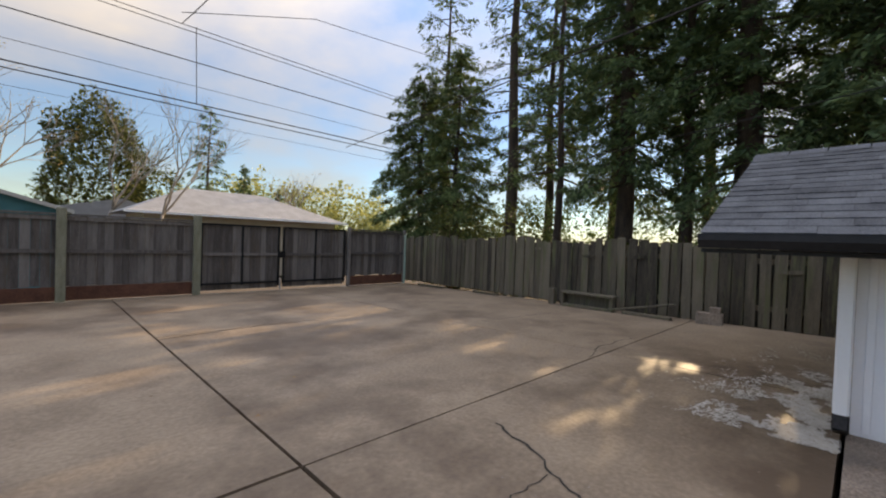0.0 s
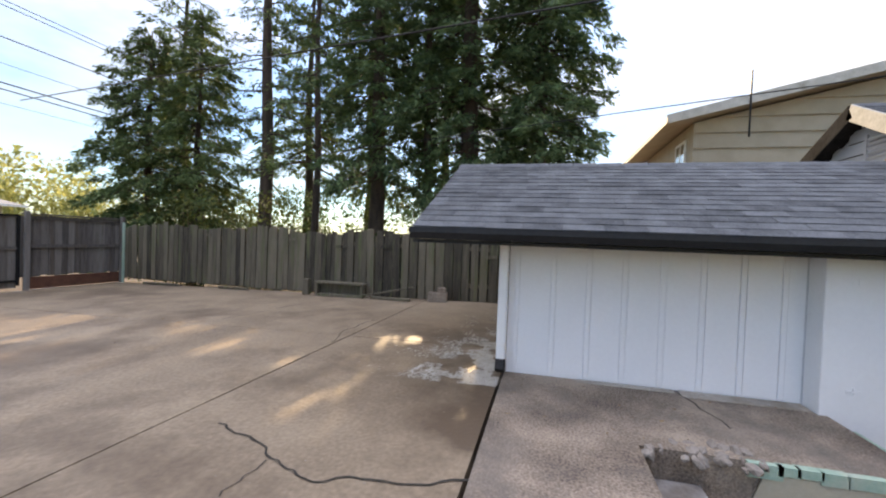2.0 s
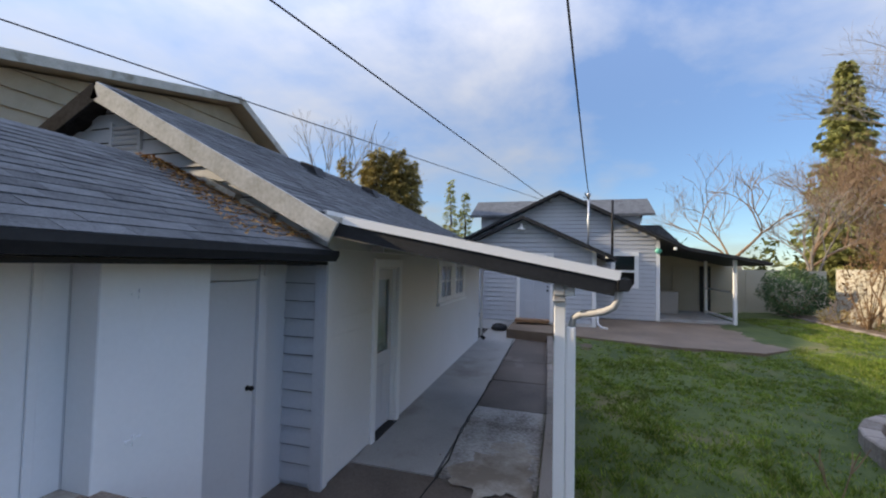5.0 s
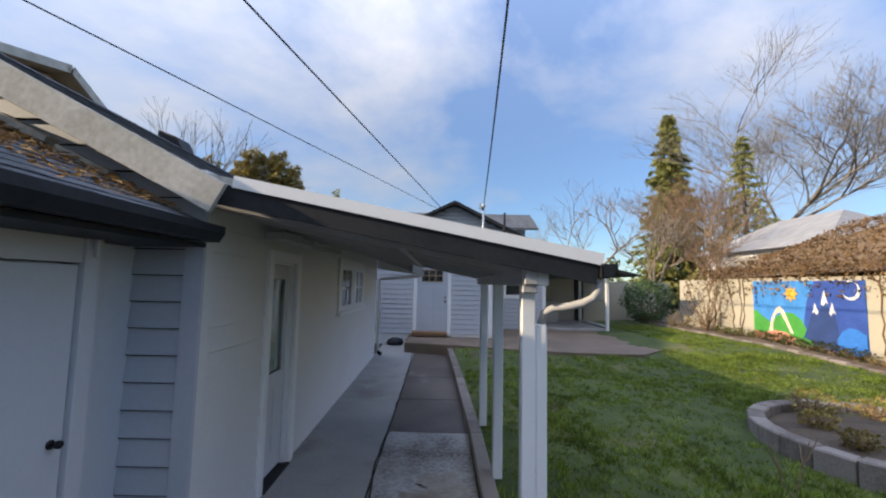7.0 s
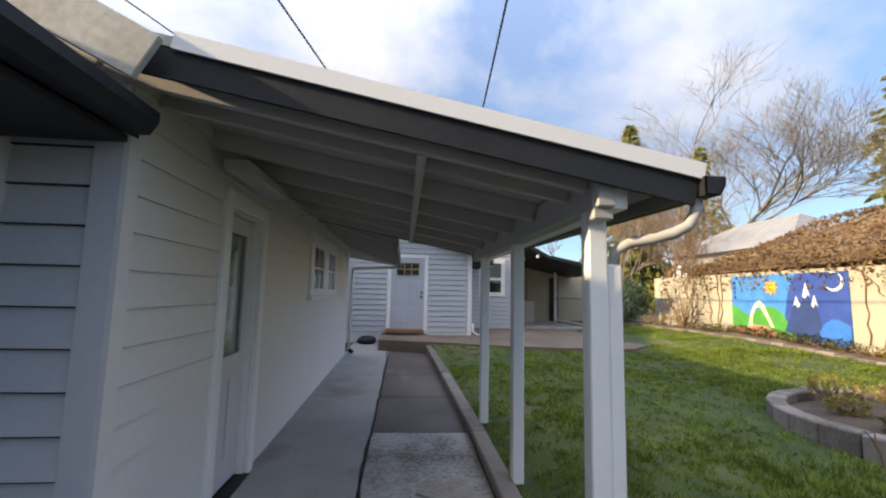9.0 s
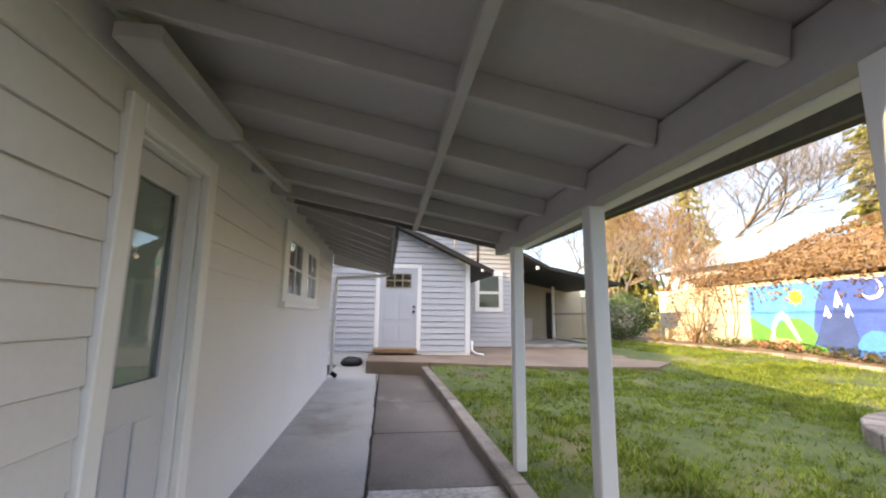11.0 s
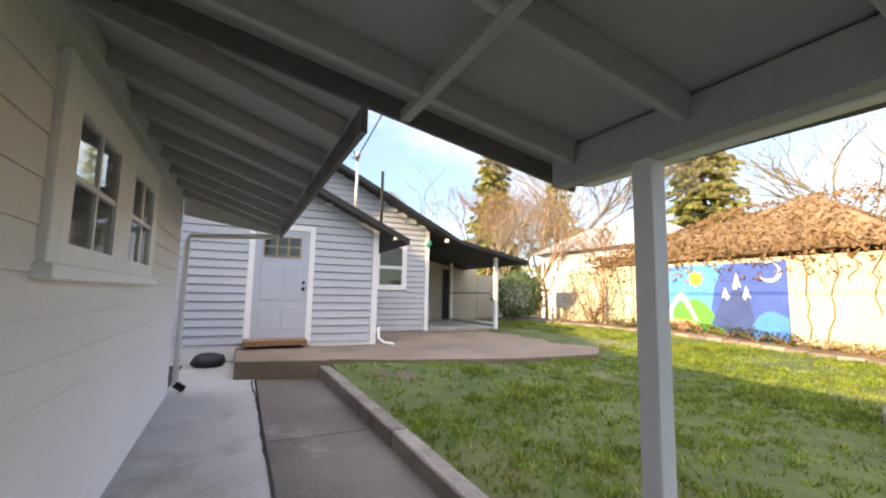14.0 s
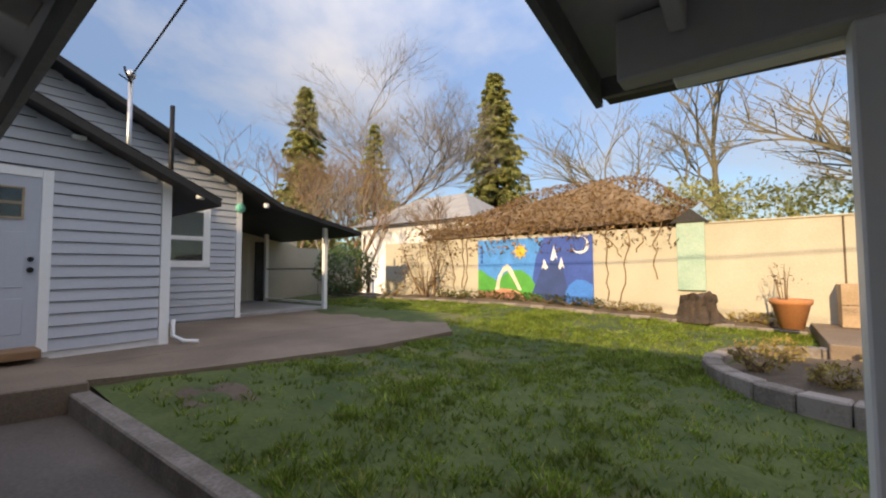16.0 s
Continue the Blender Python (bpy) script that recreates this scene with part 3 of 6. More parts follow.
def shingles(parent, eave, along, up, length, slope, mat, exposure=0.143, width=0.33, own=1e9, th=0.009, clip=None):
    """Courses of shingles on a roof plane: pieces of their own up to `own` metres along the eave, joined beyond."""
    o, a, u = Vector(eave), Vector(along).normalized(), Vector(up).normalized()
    n = a.cross(u)
    if n.z < 0:
        n = -n
    meshes = []
    for k in range(4):
        v, f = shingle_tris(width * 0.988, exposure, th * (0.75 + 0.16 * k))
        me = bpy.data.meshes.new("shingle")
        me.from_pydata(v.tolist(), [], f)
        me.materials.append(mat)
        meshes.append(me)
    vs, fs = [], []
    for c in range(int(slope / exposure)):
        s = -width * (0.5 * (c % 2) + rng.uniform(0, 0.3))
        while s < length:
            lo, hi = max(0.0, s), min(length, s + width)
            s += width
            if hi - lo < 0.05 or (clip and not clip(lo, c * exposure)):
                continue
            p = o + a * lo + u * (c * exposure) + n * 0.001
            k = rng.randrange(4)
            if lo <= own:
                ob = new("shingle", meshes[k])
                ob.parent = parent
                m = Matrix((a, u, n)).transposed().to_4x4()
                ob.matrix_local = Matrix.Translation(p) @ m @ Matrix.Diagonal(((hi - lo) / width, 1, 1, 1))
            else:
                v, f = shingle_tris((hi - lo) * 0.985, exposure, th * (0.75 + 0.22 * k))
                base = len(vs)
                vs += [tuple(p + a * q[0] + u * q[1] + n * q[2]) for q in v]
                fs += [tuple(i + base for i in face) for face in f]
    if vs:
        me = bpy.data.meshes.new("shingle_field")
        me.from_pydata(vs, [], fs)
        me.materials.append(mat)
        ob = new("shingle_field", me)
        ob.parent = parent
        tagged(ob, kind="stuff")


def glazed_sash(parent, origin, along, out, u0, u1, z0, z1, cols, rows, bar=0.02, rail=0.05, mat=None, back=None):
    """A sash with its rails, glazing bars and panes; panes are parts of their own."""
    o, a, n = Vector(origin), Vector(along), Vector(out)
    mat = mat or TRIM

    def block(bm, p, q, lo, hi, d0, d1):
        c = [o + a * s + n * d + Vector((0, 0, z)) for s in (p, q) for d in (d0, d1) for z in (lo, hi)]
        x = [min(v[i] for v in c) for i in range(3)]
        y = [max(v[i] for v in c) for i in range(3)]
        box(bm, x, y)

    bm = bmesh.new()
    block(bm, u0, u0 + rail, z0, z1, 0.0, 0.035), block(bm, u1 - rail, u1, z0, z1, 0.0, 0.035)
    block(bm, u0 + rail, u1 - rail, z0, z0 + rail, 0.0, 0.035), block(bm, u0 + rail, u1 - rail, z1 - rail, z1, 0.0, 0.035)
    sash = part("sash", bm, mat, parent)
    bm = bmesh.new()
    iu0, iu1, iz0, iz1 = u0 + rail, u1 - rail, z0 + rail, z1 - rail
    for i in range(1, cols):
        c = iu0 + (iu1 - iu0) * i / cols
        block(bm, c - bar / 2, c + bar / 2, iz0, iz1, 0.008, 0.03)
    for j in range(1, rows):
        c = iz0 + (iz1 - iz0) * j / rows
        block(bm, iu0, iu1, c - bar / 2, c + bar / 2, 0.009, 0.029)
    if cols > 1 or rows > 1:
        part("glazing_bar", bm, mat, sash)
    else:
        bm.free()
    for i in range(cols):
        for j in range(rows):
            bm = bmesh.new()
            block(bm, iu0 + (iu1 - iu0) * i / cols, iu0 + (iu1 - iu0) * (i + 1) / cols - 0.001, iz0 + (iz1 - iz0) * j / rows, iz0 + (iz1 - iz0) * (j + 1) / rows - 0.001, 0.012, 0.016)
            pane = part("pane", bm, GLASS, sash)
            pane.visible_shadow = False
    return sash


def knob(parent, at, out, r=0.028):
    bm = bmesh.new()
    p, n = Vector(at), Vector(out)
    tube(bm, [p, p + n * 0.006], r * 1.15, 12)
    tube(bm, [p + n * 0.006, p + n * 0.03], r * 0.45, 10)
    tube(bm, [p + n * 0.03, p + n * 0.037, p + n * 0.055, p + n * 0.062], [r * 0.75, r, r * 0.95, r * 0.5], 12)
    return part("door_knob", bm, IRON, parent, "dark metal knob", True)


def gutter(name, parent, p, q, out, mat, w=0.11, h=0.1):
    """A trough along p to q, open above, with an end plate at each end."""
    p, q, n = Vector(p), Vector(q), Vector(out)
    d = (q - p).normalized()
    bm = bmesh.new()
    prof = ((0, h), (0, 0), (w * 0.7, 0), (w, h * 0.55), (w, h), (w - 0.008, h), (w - 0.008, h * 0.55), (w * 0.68, 0.008), (0.008, 0.008), (0.008, h))
    prism(bm, [p + n * a + Vector((0, 0, b)) for a, b in prof], q - p)
    for e in (p, q - d * 0.006):
        prism(bm, [e + n * a + Vector((0, 0, b)) for a, b in ((0, h), (0, 0), (w * 0.7, 0), (w, h * 0.55), (w, h))], d * 0.006)
    return part(name, bm, mat, parent)


# ---- shed
shed = thing("garden_shed", "white board-and-batten shed with a charcoal shingle roof", "shed")
solid("wall", [((SX, -2.1, -0.05), (SX + 0.12, 0.36, 2.4))], WHITE, shed, "white vertical boarding")
solid("wall", [((SX + 0.12, 0.24, -0.05), (7.2, 0.36, 2.4))], WHITE, shed)
solid("wall", [((7.08, -3.9, -0.05), (7.2, 0.24, 2.4))], WHITE, shed)
solid("wall", [((SX, -3.97, -0.05), (SX + 0.12, -2.1, 2.4))], DOORGREY, shed)
for y in (0.28, -0.06, -0.38, -0.69, -1.01, -1.33, -1.64, -1.95):
    solid("batten", [((SX - 0.016, y - 0.022, 0.912), (SX - 0.001, y + 0.022, 2.3))], WHITE, shed, bevel=0.004)
for y in (0.11, -0.22, -0.535, -0.85, -1.17, -1.485, -1.795):
    solid("board_groove", [((SX - 0.006, y - 0.125, 0.912), (SX - 0.001, y + 0.125, 2.3))], WHITE, shed)
bm = bmesh.new()
box(bm, (3.98, -2.84, 0.0), (SX - 0.001, -2.11, 2.27))
soften(bm, 0.006)
panel = part("panel", bm, WHITE, shed, "white-painted plywood panel")
for z in (1.95, 1.1):
    solid("hinge", [((3.972, -2.38, z - 0.008), (3.981, -2.28, z + 0.008)), ((3.97, -2.337, z - 0.03), (3.981, -2.323, z + 0.03))], WHITE, panel)
leaf = solid("shed_door", [((4.09, -3.43, 0.04), (SX - 0.002, -2.87, 1.99))], DOORGREY, shed, "narrow flush grey door", bevel=0.005)
bm = bmesh.new()
box(bm, (4.075, -3.43, 2.0), (SX - 0.002, -2.87, 2.3))
part("door_header", bm, DOORGREY, shed)
knob(leaf, (4.09, -3.36, 1.1), (-1, 0, 0), 0.02)
solid("door_casing", [((4.06, -3.53, 0.0), (SX - 0.002, -3.435, 2.3))], DOORGREY, shed, bevel=0.004)
solid("latch", [((4.03, -3.51, 2.03), (4.06, -3.47, 2.2))], DOORGREY, shed, bevel=0.006)
# roof
RIDGE, EAVE = (5.78, 3.2), (3.7, 2.27)
bm = bmesh.new()
prism(bm, [(EAVE[0], 1.2, EAVE[1]), (RIDGE[0], 1.2, RIDGE[1]), (7.86, 1.2, EAVE[1]), (7.86, 1.2, EAVE[1] - 0.1), (RIDGE[0], 1.2, RIDGE[1] - 0.1), (EAVE[0], 1.2, EAVE[1] - 0.1)], (0, -5.17, 0))
roof = part("roof", bm, BLACK, shed, "black-edged roof deck")
SL = math.hypot(RIDGE[0] - EAVE[0], RIDGE[1] - EAVE[1])
shingles(roof, (EAVE[0] - 0.02, 1.21, EAVE[1]), (0, -1, 0), (RIDGE[0] - EAVE[0], 0, RIDGE[1] - EAVE[1]), 5.15, SL, SHINGLE)
bm = bmesh.new()
prism(bm, [(7.88, 1.21, EAVE[1] + 0.012), (RIDGE[0], 1.21, RIDGE[1] + 0.014), (RIDGE[0], 1.21, RIDGE[1] + 0.004), (7.88, 1.21, EAVE[1] + 0.002)], (0, -5.15, 0))
part("far_slope", bm, SHINGLE, roof)
bm = bmesh.new()
for i in range(17):
    y = 1.22 - 0.3 * i
    prism(bm, [(RIDGE[0] - 0.14, y, RIDGE[1] - 0.045), (RIDGE[0], y, RIDGE[1] + 0.024), (RIDGE[0] + 0.14, y, RIDGE[1] - 0.045), (RIDGE[0], y, RIDGE[1] + 0.012)], (0, -0.29, 0.004))
tagged(part("ridge_cap", bm, SHINGLE, roof), kind="stuff")
gutter("gutter", shed, (3.69, 1.2, 2.165), (3.69, -3.9, 2.165), (-1, 0, 0), BLACK)
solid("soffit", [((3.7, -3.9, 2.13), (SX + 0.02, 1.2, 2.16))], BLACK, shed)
spout = thing("downspout", "white square downspout at the shed corner", "downspout")
solid("pipe", [((4.07, 0.362, 1.0), (4.16, 0.45, 2.16))], TRIM, spout, bevel=0.012)
bm = bmesh.new()
beam(bm, (4.115, 0.405, 1.03), (4.05, 0.405, 0.93), 0.09, 0.09)
soften(bm, 0.01)
part("outlet", bm, IRON, spout, "dark boot at the foot")
# leaf litter caught between the roofs
tri = []
for i in range(1500):
    k = rng.random() ** 1.6
    x = 3.85 + 2.0 * rng.random()
    y = -3.86 + 0.75 * k * (1.2 - 0.45 * (x - 3.85))
    z = EAVE[1] + (x - EAVE[0]) * (RIDGE[1] - EAVE[1]) / (RIDGE[0] - EAVE[0]) + 0.018 + 0.03 * rng.random() * (1 - k)
    s = rng.uniform(0.015, 0.04)
    c = np.array((x, y, z))
    d = np.array([(rng.uniform(-s, s), rng.uniform(-s, s), rng.uniform(-0.3, 0.5) * s) for _ in range(3)])
    tri.append(c + d)
tagged(tri_mesh("leaf_litter", tri, FALLEN), "orange-brown fallen leaves caught in the roof valley", "leaves", kind="stuff")

BLIND = material("pale_blind", (0.36, 0.43, 0.4), (0.46, 0.53, 0.5), 0.8, 2, 30, 0.05, spread=1.0)

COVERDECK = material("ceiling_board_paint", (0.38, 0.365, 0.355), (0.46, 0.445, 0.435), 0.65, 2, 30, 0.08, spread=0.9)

# ---- cottage
cottage = thing("cottage", "pale grey cottage with lap siding and charcoal shingle roof", "house")
CS = -11.47
DY0, DY1, WY0, WY1, WZ0, WZ1 = -4.99, -5.84, -7.62, -9.68, 1.43, 2.31
bm = bmesh.new()
for y0, y1, z0, z1 in ((-3.97, DY0 - 0.09, -0.1, 2.66), (DY0 - 0.09, DY1 + 0.09, 2.1, 2.66), (DY1 + 0.09, WY0 - 0.08, -0.1, 2.66), (WY0 - 0.08, WY1 + 0.08, -0.1, WZ0 + 0.06), (WY0 - 0.08, WY1 + 0.08, WZ1 - 0.07, 2.66), (WY1 + 0.08, CS, -0.1, 2.66)):
    box(bm, (WX, y0, z0), (WX + 0.12, y1, z1))
part("wall", bm, GREY, cottage, "pale grey lap-sided wall")
solid("wall", [((WX + 0.121, CS, -0.1), (9.4, CS + 0.12, 2.5))], GREY, cottage)
solid("wall", [((9.28, CS + 0.121, -0.1), (9.4, -3.98, 2.5))], GREY, cottage)
solid("inner_floor", [((WX + 0.121, CS + 0.121, -0.1), (9.27, -4.1, 0.03))], DOORWOOD, cottage)
bm = bmesh.new()
prism(bm, [(WX + 0.002, -3.98, -0.1), (9.4, -3.98, -0.1), (9.4, -3.98, 2.5), (6.6, -3.98, 3.95), (WX + 0.002, -3.98, 2.5)], (0, -0.1, 0))
part("gable_wall", bm, LAPGREY, cottage)


def west_spans(z):
    s = [(-DY1 + 0.005, -WY0 - 0.003), (-WY1 + 0.003, -CS - 0.0)] if WZ0 - 0.04 < z < WZ1 + 0.01 else [(-DY1 + 0.005, -CS)]
    return s


lap_siding(cottage, (WX, 0, 0), (0, -1, 0), (-1, 0, 0), 0.05, 2.6, 0.172, lambda z: [(4.075, -DY0 - 0.005)] if z < 2.215 else [(4.075, -DY1 + 0.004)], GREY, 0.022)
lap_siding(cottage, (WX, 0, 0), (0, -1, 0), (-1, 0, 0), 0.05, 2.6, 0.172, west_spans, GREY, 0.011)
solid("corner_board", [((WX - 0.026, -4.07, 0.0), (WX - 0.001, -3.981, 2.56))], GREY, cottage)
solid("corner_board", [((WX - 0.03, -3.9795, 0.0), (3.86, -3.945, 2.5))], LAPGREY, cottage)


def gable_spans(z):
    top = 3.95 - z
    if z > 3.9:
        return []
    if z < 2.5:
        return [(3.862, SX - 0.002)]
    return [(max(3.86, 6.6 - top / 0.518), 6.6 + top / 0.518)]


lap_siding(cottage, (0, -3.979, 0), (1, 0, 0), (0, 1, 0), 0.06, 3.9, 0.172, gable_spans, LAPGREY, 0.03, lap_shade=JOINT)
vent = thing("gable_vent", "dark louvred vent in the cottage gable", "vent")
for i in range(5):
    bm = bmesh.new()
    beam(bm, (6.2, -3.945, 3.42 + 0.06 * i), (6.6, -3.945, 3.42 + 0.06 * i), 0.03, 0.035, up=(0, 0.6, 0.8))
    part("slat", bm, LAPGREY, vent)
solid("frame", [((6.16, -3.955, 3.38), (6.2, -3.92, 3.72))], LAPGREY, vent)
solid("frame", [((6.6, -3.955, 3.38), (6.64, -3.92, 3.72))], LAPGREY, vent)

AP, KI, EV = (6.6, 4.1), (3.8, 2.64), (2.63, 2.25)
bm = bmesh.new()
prism(bm, [(KI[0], -3.76, KI[1]), (AP[0], -3.76, AP[1]), (9.9, -3.76, 2.4), (9.9, -3.76, 2.28), (AP[0], -3.76, AP[1] - 0.12), (KI[0], -3.76, KI[1] - 0.11)], (0, -7.9, 0))
croof = part("roof", bm, DARKANDRAKESHADE, cottage, "dark roof deck")
up = (AP[0] - KI[0], 0, AP[1] - KI[1])
shingles(croof, (KI[0] - 0.02, -3.75, KI[1] - 0.008), (0, -1, 0), up, 7.92, math.hypot(AP[0] - KI[0], AP[1] - KI[1]), SHINGLE, own=4.0)
bm = bmesh.new()
prism(bm, [(9.92, -3.75, 2.405), (AP[0], -3.75, AP[1] + 0.012), (AP[0], -3.75, AP[1] + 0.002), (9.92, -3.75, 2.395)], (0, -7.92, 0))
part("far_slope", bm, SHINGLE, croof)
bm = bmesh.new()
for i in range(26):
    y = -3.74 - 0.3 * i
    prism(bm, [(AP[0] - 0.13, y, AP[1] - 0.05), (AP[0], y, AP[1] + 0.026), (AP[0] + 0.13, y, AP[1] - 0.05), (AP[0], y, AP[1] + 0.012)], (0, -0.29, 0.004))
tagged(part("ridge_cap", bm, SHINGLE, croof), kind="stuff")
bm = bmesh.new()
prism(bm, [(EV[0], -7.4, EV[1]), (KI[0], -7.4, KI[1] + 0.0), (KI[0], -7.4, KI[1] - 0.03), (EV[0], -7.4, EV[1] - 0.03)], (0, -4.25, 0))
eave = part("eave_deck", bm, COVERGREY, cottage, "grey-painted eave boarding")
shingles(croof, (EV[0] - 0.02, -7.4, EV[1] + 0.002), (0, -1, 0), (KI[0] - EV[0], 0, KI[1] - EV[1]), 4.25, 1.22, SHINGLE, own=0)
for i in range(8):
    y = -7.62 - 0.53 * i
    bm = bmesh.new()
    beam(bm, (2.67, y, EV[1] - 0.075), (3.76, y, KI[1] - 0.095), 0.045, 0.1, up=(0, 0, 1))
    soften(bm, 0.004)
    part("rafter", bm, COVERGREY, cottage)
solid("fascia", [((EV[0] - 0.025, -11.66, EV[1] - 0.15), (EV[0] + 0.005, -7.4, EV[1] - 0.002))], EAVEGREY, cottage, "dark grey eave fascia")
bm = bmesh.new()
prism(bm, [(EV[0], -11.52, EV[1] - 0.14), (3.76, -11.52, KI[1] - 0.35), (3.76, -11.52, KI[1] - 0.04), (EV[0], -11.52, EV[1] - 0.035)], (0, -0.03, 0))
part("eave_return", bm, GREY, cottage)
# far rake board is coloured near-black to imitate its shaded side
for x, (z0, z1), mat in (((3.55, 6.62), (2.42, 4.02), ROOFEDGE), ((9.8, 6.58), (2.36, 4.02), DARKANDRAKESHADE)):
    bm = bmesh.new()
    beam(bm, (x[0], -3.735, z0), (x[1], -3.735, z1), 0.035, 0.2)
    soften(bm, 0.004)
    part("rake_board", bm, mat, cottage, "weathered pale rake board" if mat is ROOFEDGE else "")
for i in range(3):
    x = 3.92 + 0.42 * i
    bm = bmesh.new()
    beam(bm, (x, -3.9, 2.36 + 0.52 * (x - 3.92)), (x + 0.36, -3.9, 2.53 + 0.52 * (x - 3.92)), 0.1, 0.07)
    part("patch_board", bm, ROOFEDGE, cottage, "splintered pale board under the rake")
for y in (-6.7, -9.0):
    bm = bmesh.new()
    x = 5.9
    z = 3.3 + 0.5214 * (x - 5.05)
    prism(bm, [(x - 0.18, y, z - 0.06), (x + 0.15, y, z + 0.11), (x + 0.15, y, z + 0.19), (x - 0.1, y, z + 0.1)], (0, -0.3, 0))
    tagged(part("roof_vent", bm, BLACK), "low black metal vent on the cottage roof", "vent")

door = thing("door_1", "grey half-glazed door in white casing", "door", kind="structure")
D0, D1 = DY0 - 0.09, DY1 + 0.09
bm = bmesh.new()
for a, b in (((DY0, DY0 - 0.1, 0.02, 2.215), 0), ((DY1 + 0.1, DY1, 0.02, 2.215), 0), ((DY0 - 0.1, DY1 + 0.1, 2.11, 2.215), 0)):
    box(bm, (WX - 0.045, a[0], a[2]), (WX - 0.001, a[1], a[3]))
soften(bm, 0.006)
part("casing", bm, TRIM, door, "white door casing")
bm = bmesh.new()
for y0, y1, z0, z1 in ((D0 + 0.002, D0 - 0.03, 0.03, 2.12), (D1 + 0.03, D1 - 0.002, 0.03, 2.12), (D0, D1, 2.09, 2.12)):
    box(bm, (WX + 0.001, y0, z0), (WX + 0.115, y1, z1))
part("jamb", bm, TRIM, door)
GX = WX + 0.05
bm = bmesh.new()
L0, L1 = D0 - 0.035, D1 + 0.035
for y0, y1, z0, z1 in ((L0, L0 - 0.11, 0.06, 2.08), (L1 + 0.11, L1, 0.06, 2.08), (L0 - 0.11, L1 + 0.11, 0.06, 1.02), (L0 - 0.11, L1 + 0.11, 1.95, 2.08)):
    box(bm, (GX, y0, z0), (GX + 0.045, y1, z1))
leaf = part("door_leaf", bm, DOORGREY, door, "grey-painted door leaf")
for y0, y1 in ((L0 - 0.13, (L0 + L1) / 2 + 0.03), ((L0 + L1) / 2 - 0.03, L1 + 0.13)):
    bm = bmesh.new()
    box(bm, (GX - 0.012, y0, 0.25), (GX + 0.001, y1, 0.85))
    soften(bm, 0.012)
    part("raised_panel", bm, DOORGREY, leaf)
bm = bmesh.new()
for y0, y1, z0, z1 in ((L0 - 0.1, L0 - 0.125, 1.0, 1.97), (L1 + 0.125, L1 + 0.1, 1.0, 1.97), (L0 - 0.1255, L1 + 0.1255, 1.0, 1.025), (L0 - 0.1255, L1 + 0.1255, 1.945, 1.97)):
    box(bm, (GX - 0.014, y0, z0), (GX - 0.001, y1, z1))
part("glass_bead", bm, DOORGREY, leaf)
pane = solid("pane", [((GX + 0.01, L0 - 0.11, 1.02), (GX + 0.016, L1 + 0.11, 1.95))], GLASS, leaf, "greenish glass pane")
pane.visible_shadow = False
solid("door_sill", [((WX - 0.06, DY0 - 0.1, 0.0), (WX + 0.12, DY1 + 0.1, 0.045))], IRON, door, "dark metal sill", bevel=0.006)
blind = solid("window_blind", [((GX + 0.03, L0 - 0.112, 1.022), (GX + 0.036, L1 + 0.112, 1.948))], BLIND, leaf, "pale green blind behind the glass")

win = thing("window_1", "white twin casement window with small panes", "window", kind="structure")
bm = bmesh.new()
for y0, y1, z0, z1 in ((WY0, WY0 - 0.11, WZ0 + 0.031, WZ1), (WY1 + 0.11, WY1, WZ0 + 0.031, WZ1), (WY0 - 0.111, WY1 + 0.111, WZ1 - 0.1, WZ1 - 0.001), ((WY0 + WY1) / 2 + 0.1, (WY0 + WY1) / 2 - 0.1, WZ0 + 0.031, WZ1 - 0.101)):
    box(bm, (WX - 0.04, y0, z0), (WX + 0.05, y1, z1))
soften(bm, 0.005)
part("window_frame", bm, TRIM, win)
solid("window_sill", [((WX - 0.075, WY0 + 0.03, WZ0 - 0.03), (WX + 0.05, WY1 - 0.03, WZ0 + 0.03))], TRIM, win, bevel=0.006)
mid = -(WY0 + WY1) / 2
for u0, u1 in ((-WY0 + 0.108, mid - 0.098), (mid + 0.098, -WY1 - 0.108)):
    glazed_sash(win, (WX - 0.005, 0, 0), (0, -1, 0), (-1, 0, 0), u0, u1, WZ0 + 0.035, WZ1 - 0.099, 2, 2, 0.028, 0.085)
cspout = thing("downspout", "white downspout at the cottage's end wall", "downspout")
bm = bmesh.new()
tube(bm, [(3.7, -11.56, 0.2), (3.7, -11.56, 1.98), (3.66, -11.56, 2.04), (2.75, -11.58, 2.1), (2.68, -11.6, 2.14)], 0.035, 8)
part("pipe", bm, GREY, cspout, "", True)
bm = bmesh.new()
beam(bm, (3.7, -11.56, 0.25), (3.6, -11.56, 0.18), 0.075, 0.075)
part("outlet", bm, IRON, cspout)

# ---- cover over the walk
cover = thing("walk_cover", "grey timber lean-to cover on white posts", "canopy")


def cz(x):
    return 2.08 + 0.19 * (x - 1.22)


C0, C1 = -3.84, -7.38
SKEW = 0.16


def taper(bm):
    """Draws the outer edge in at the far end, up the slope."""
    for v in bm.verts:
        if v.co.y < -7 and v.co.x < 1.5:
            v.co.x += SKEW
            v.co.z += 0.19 * SKEW


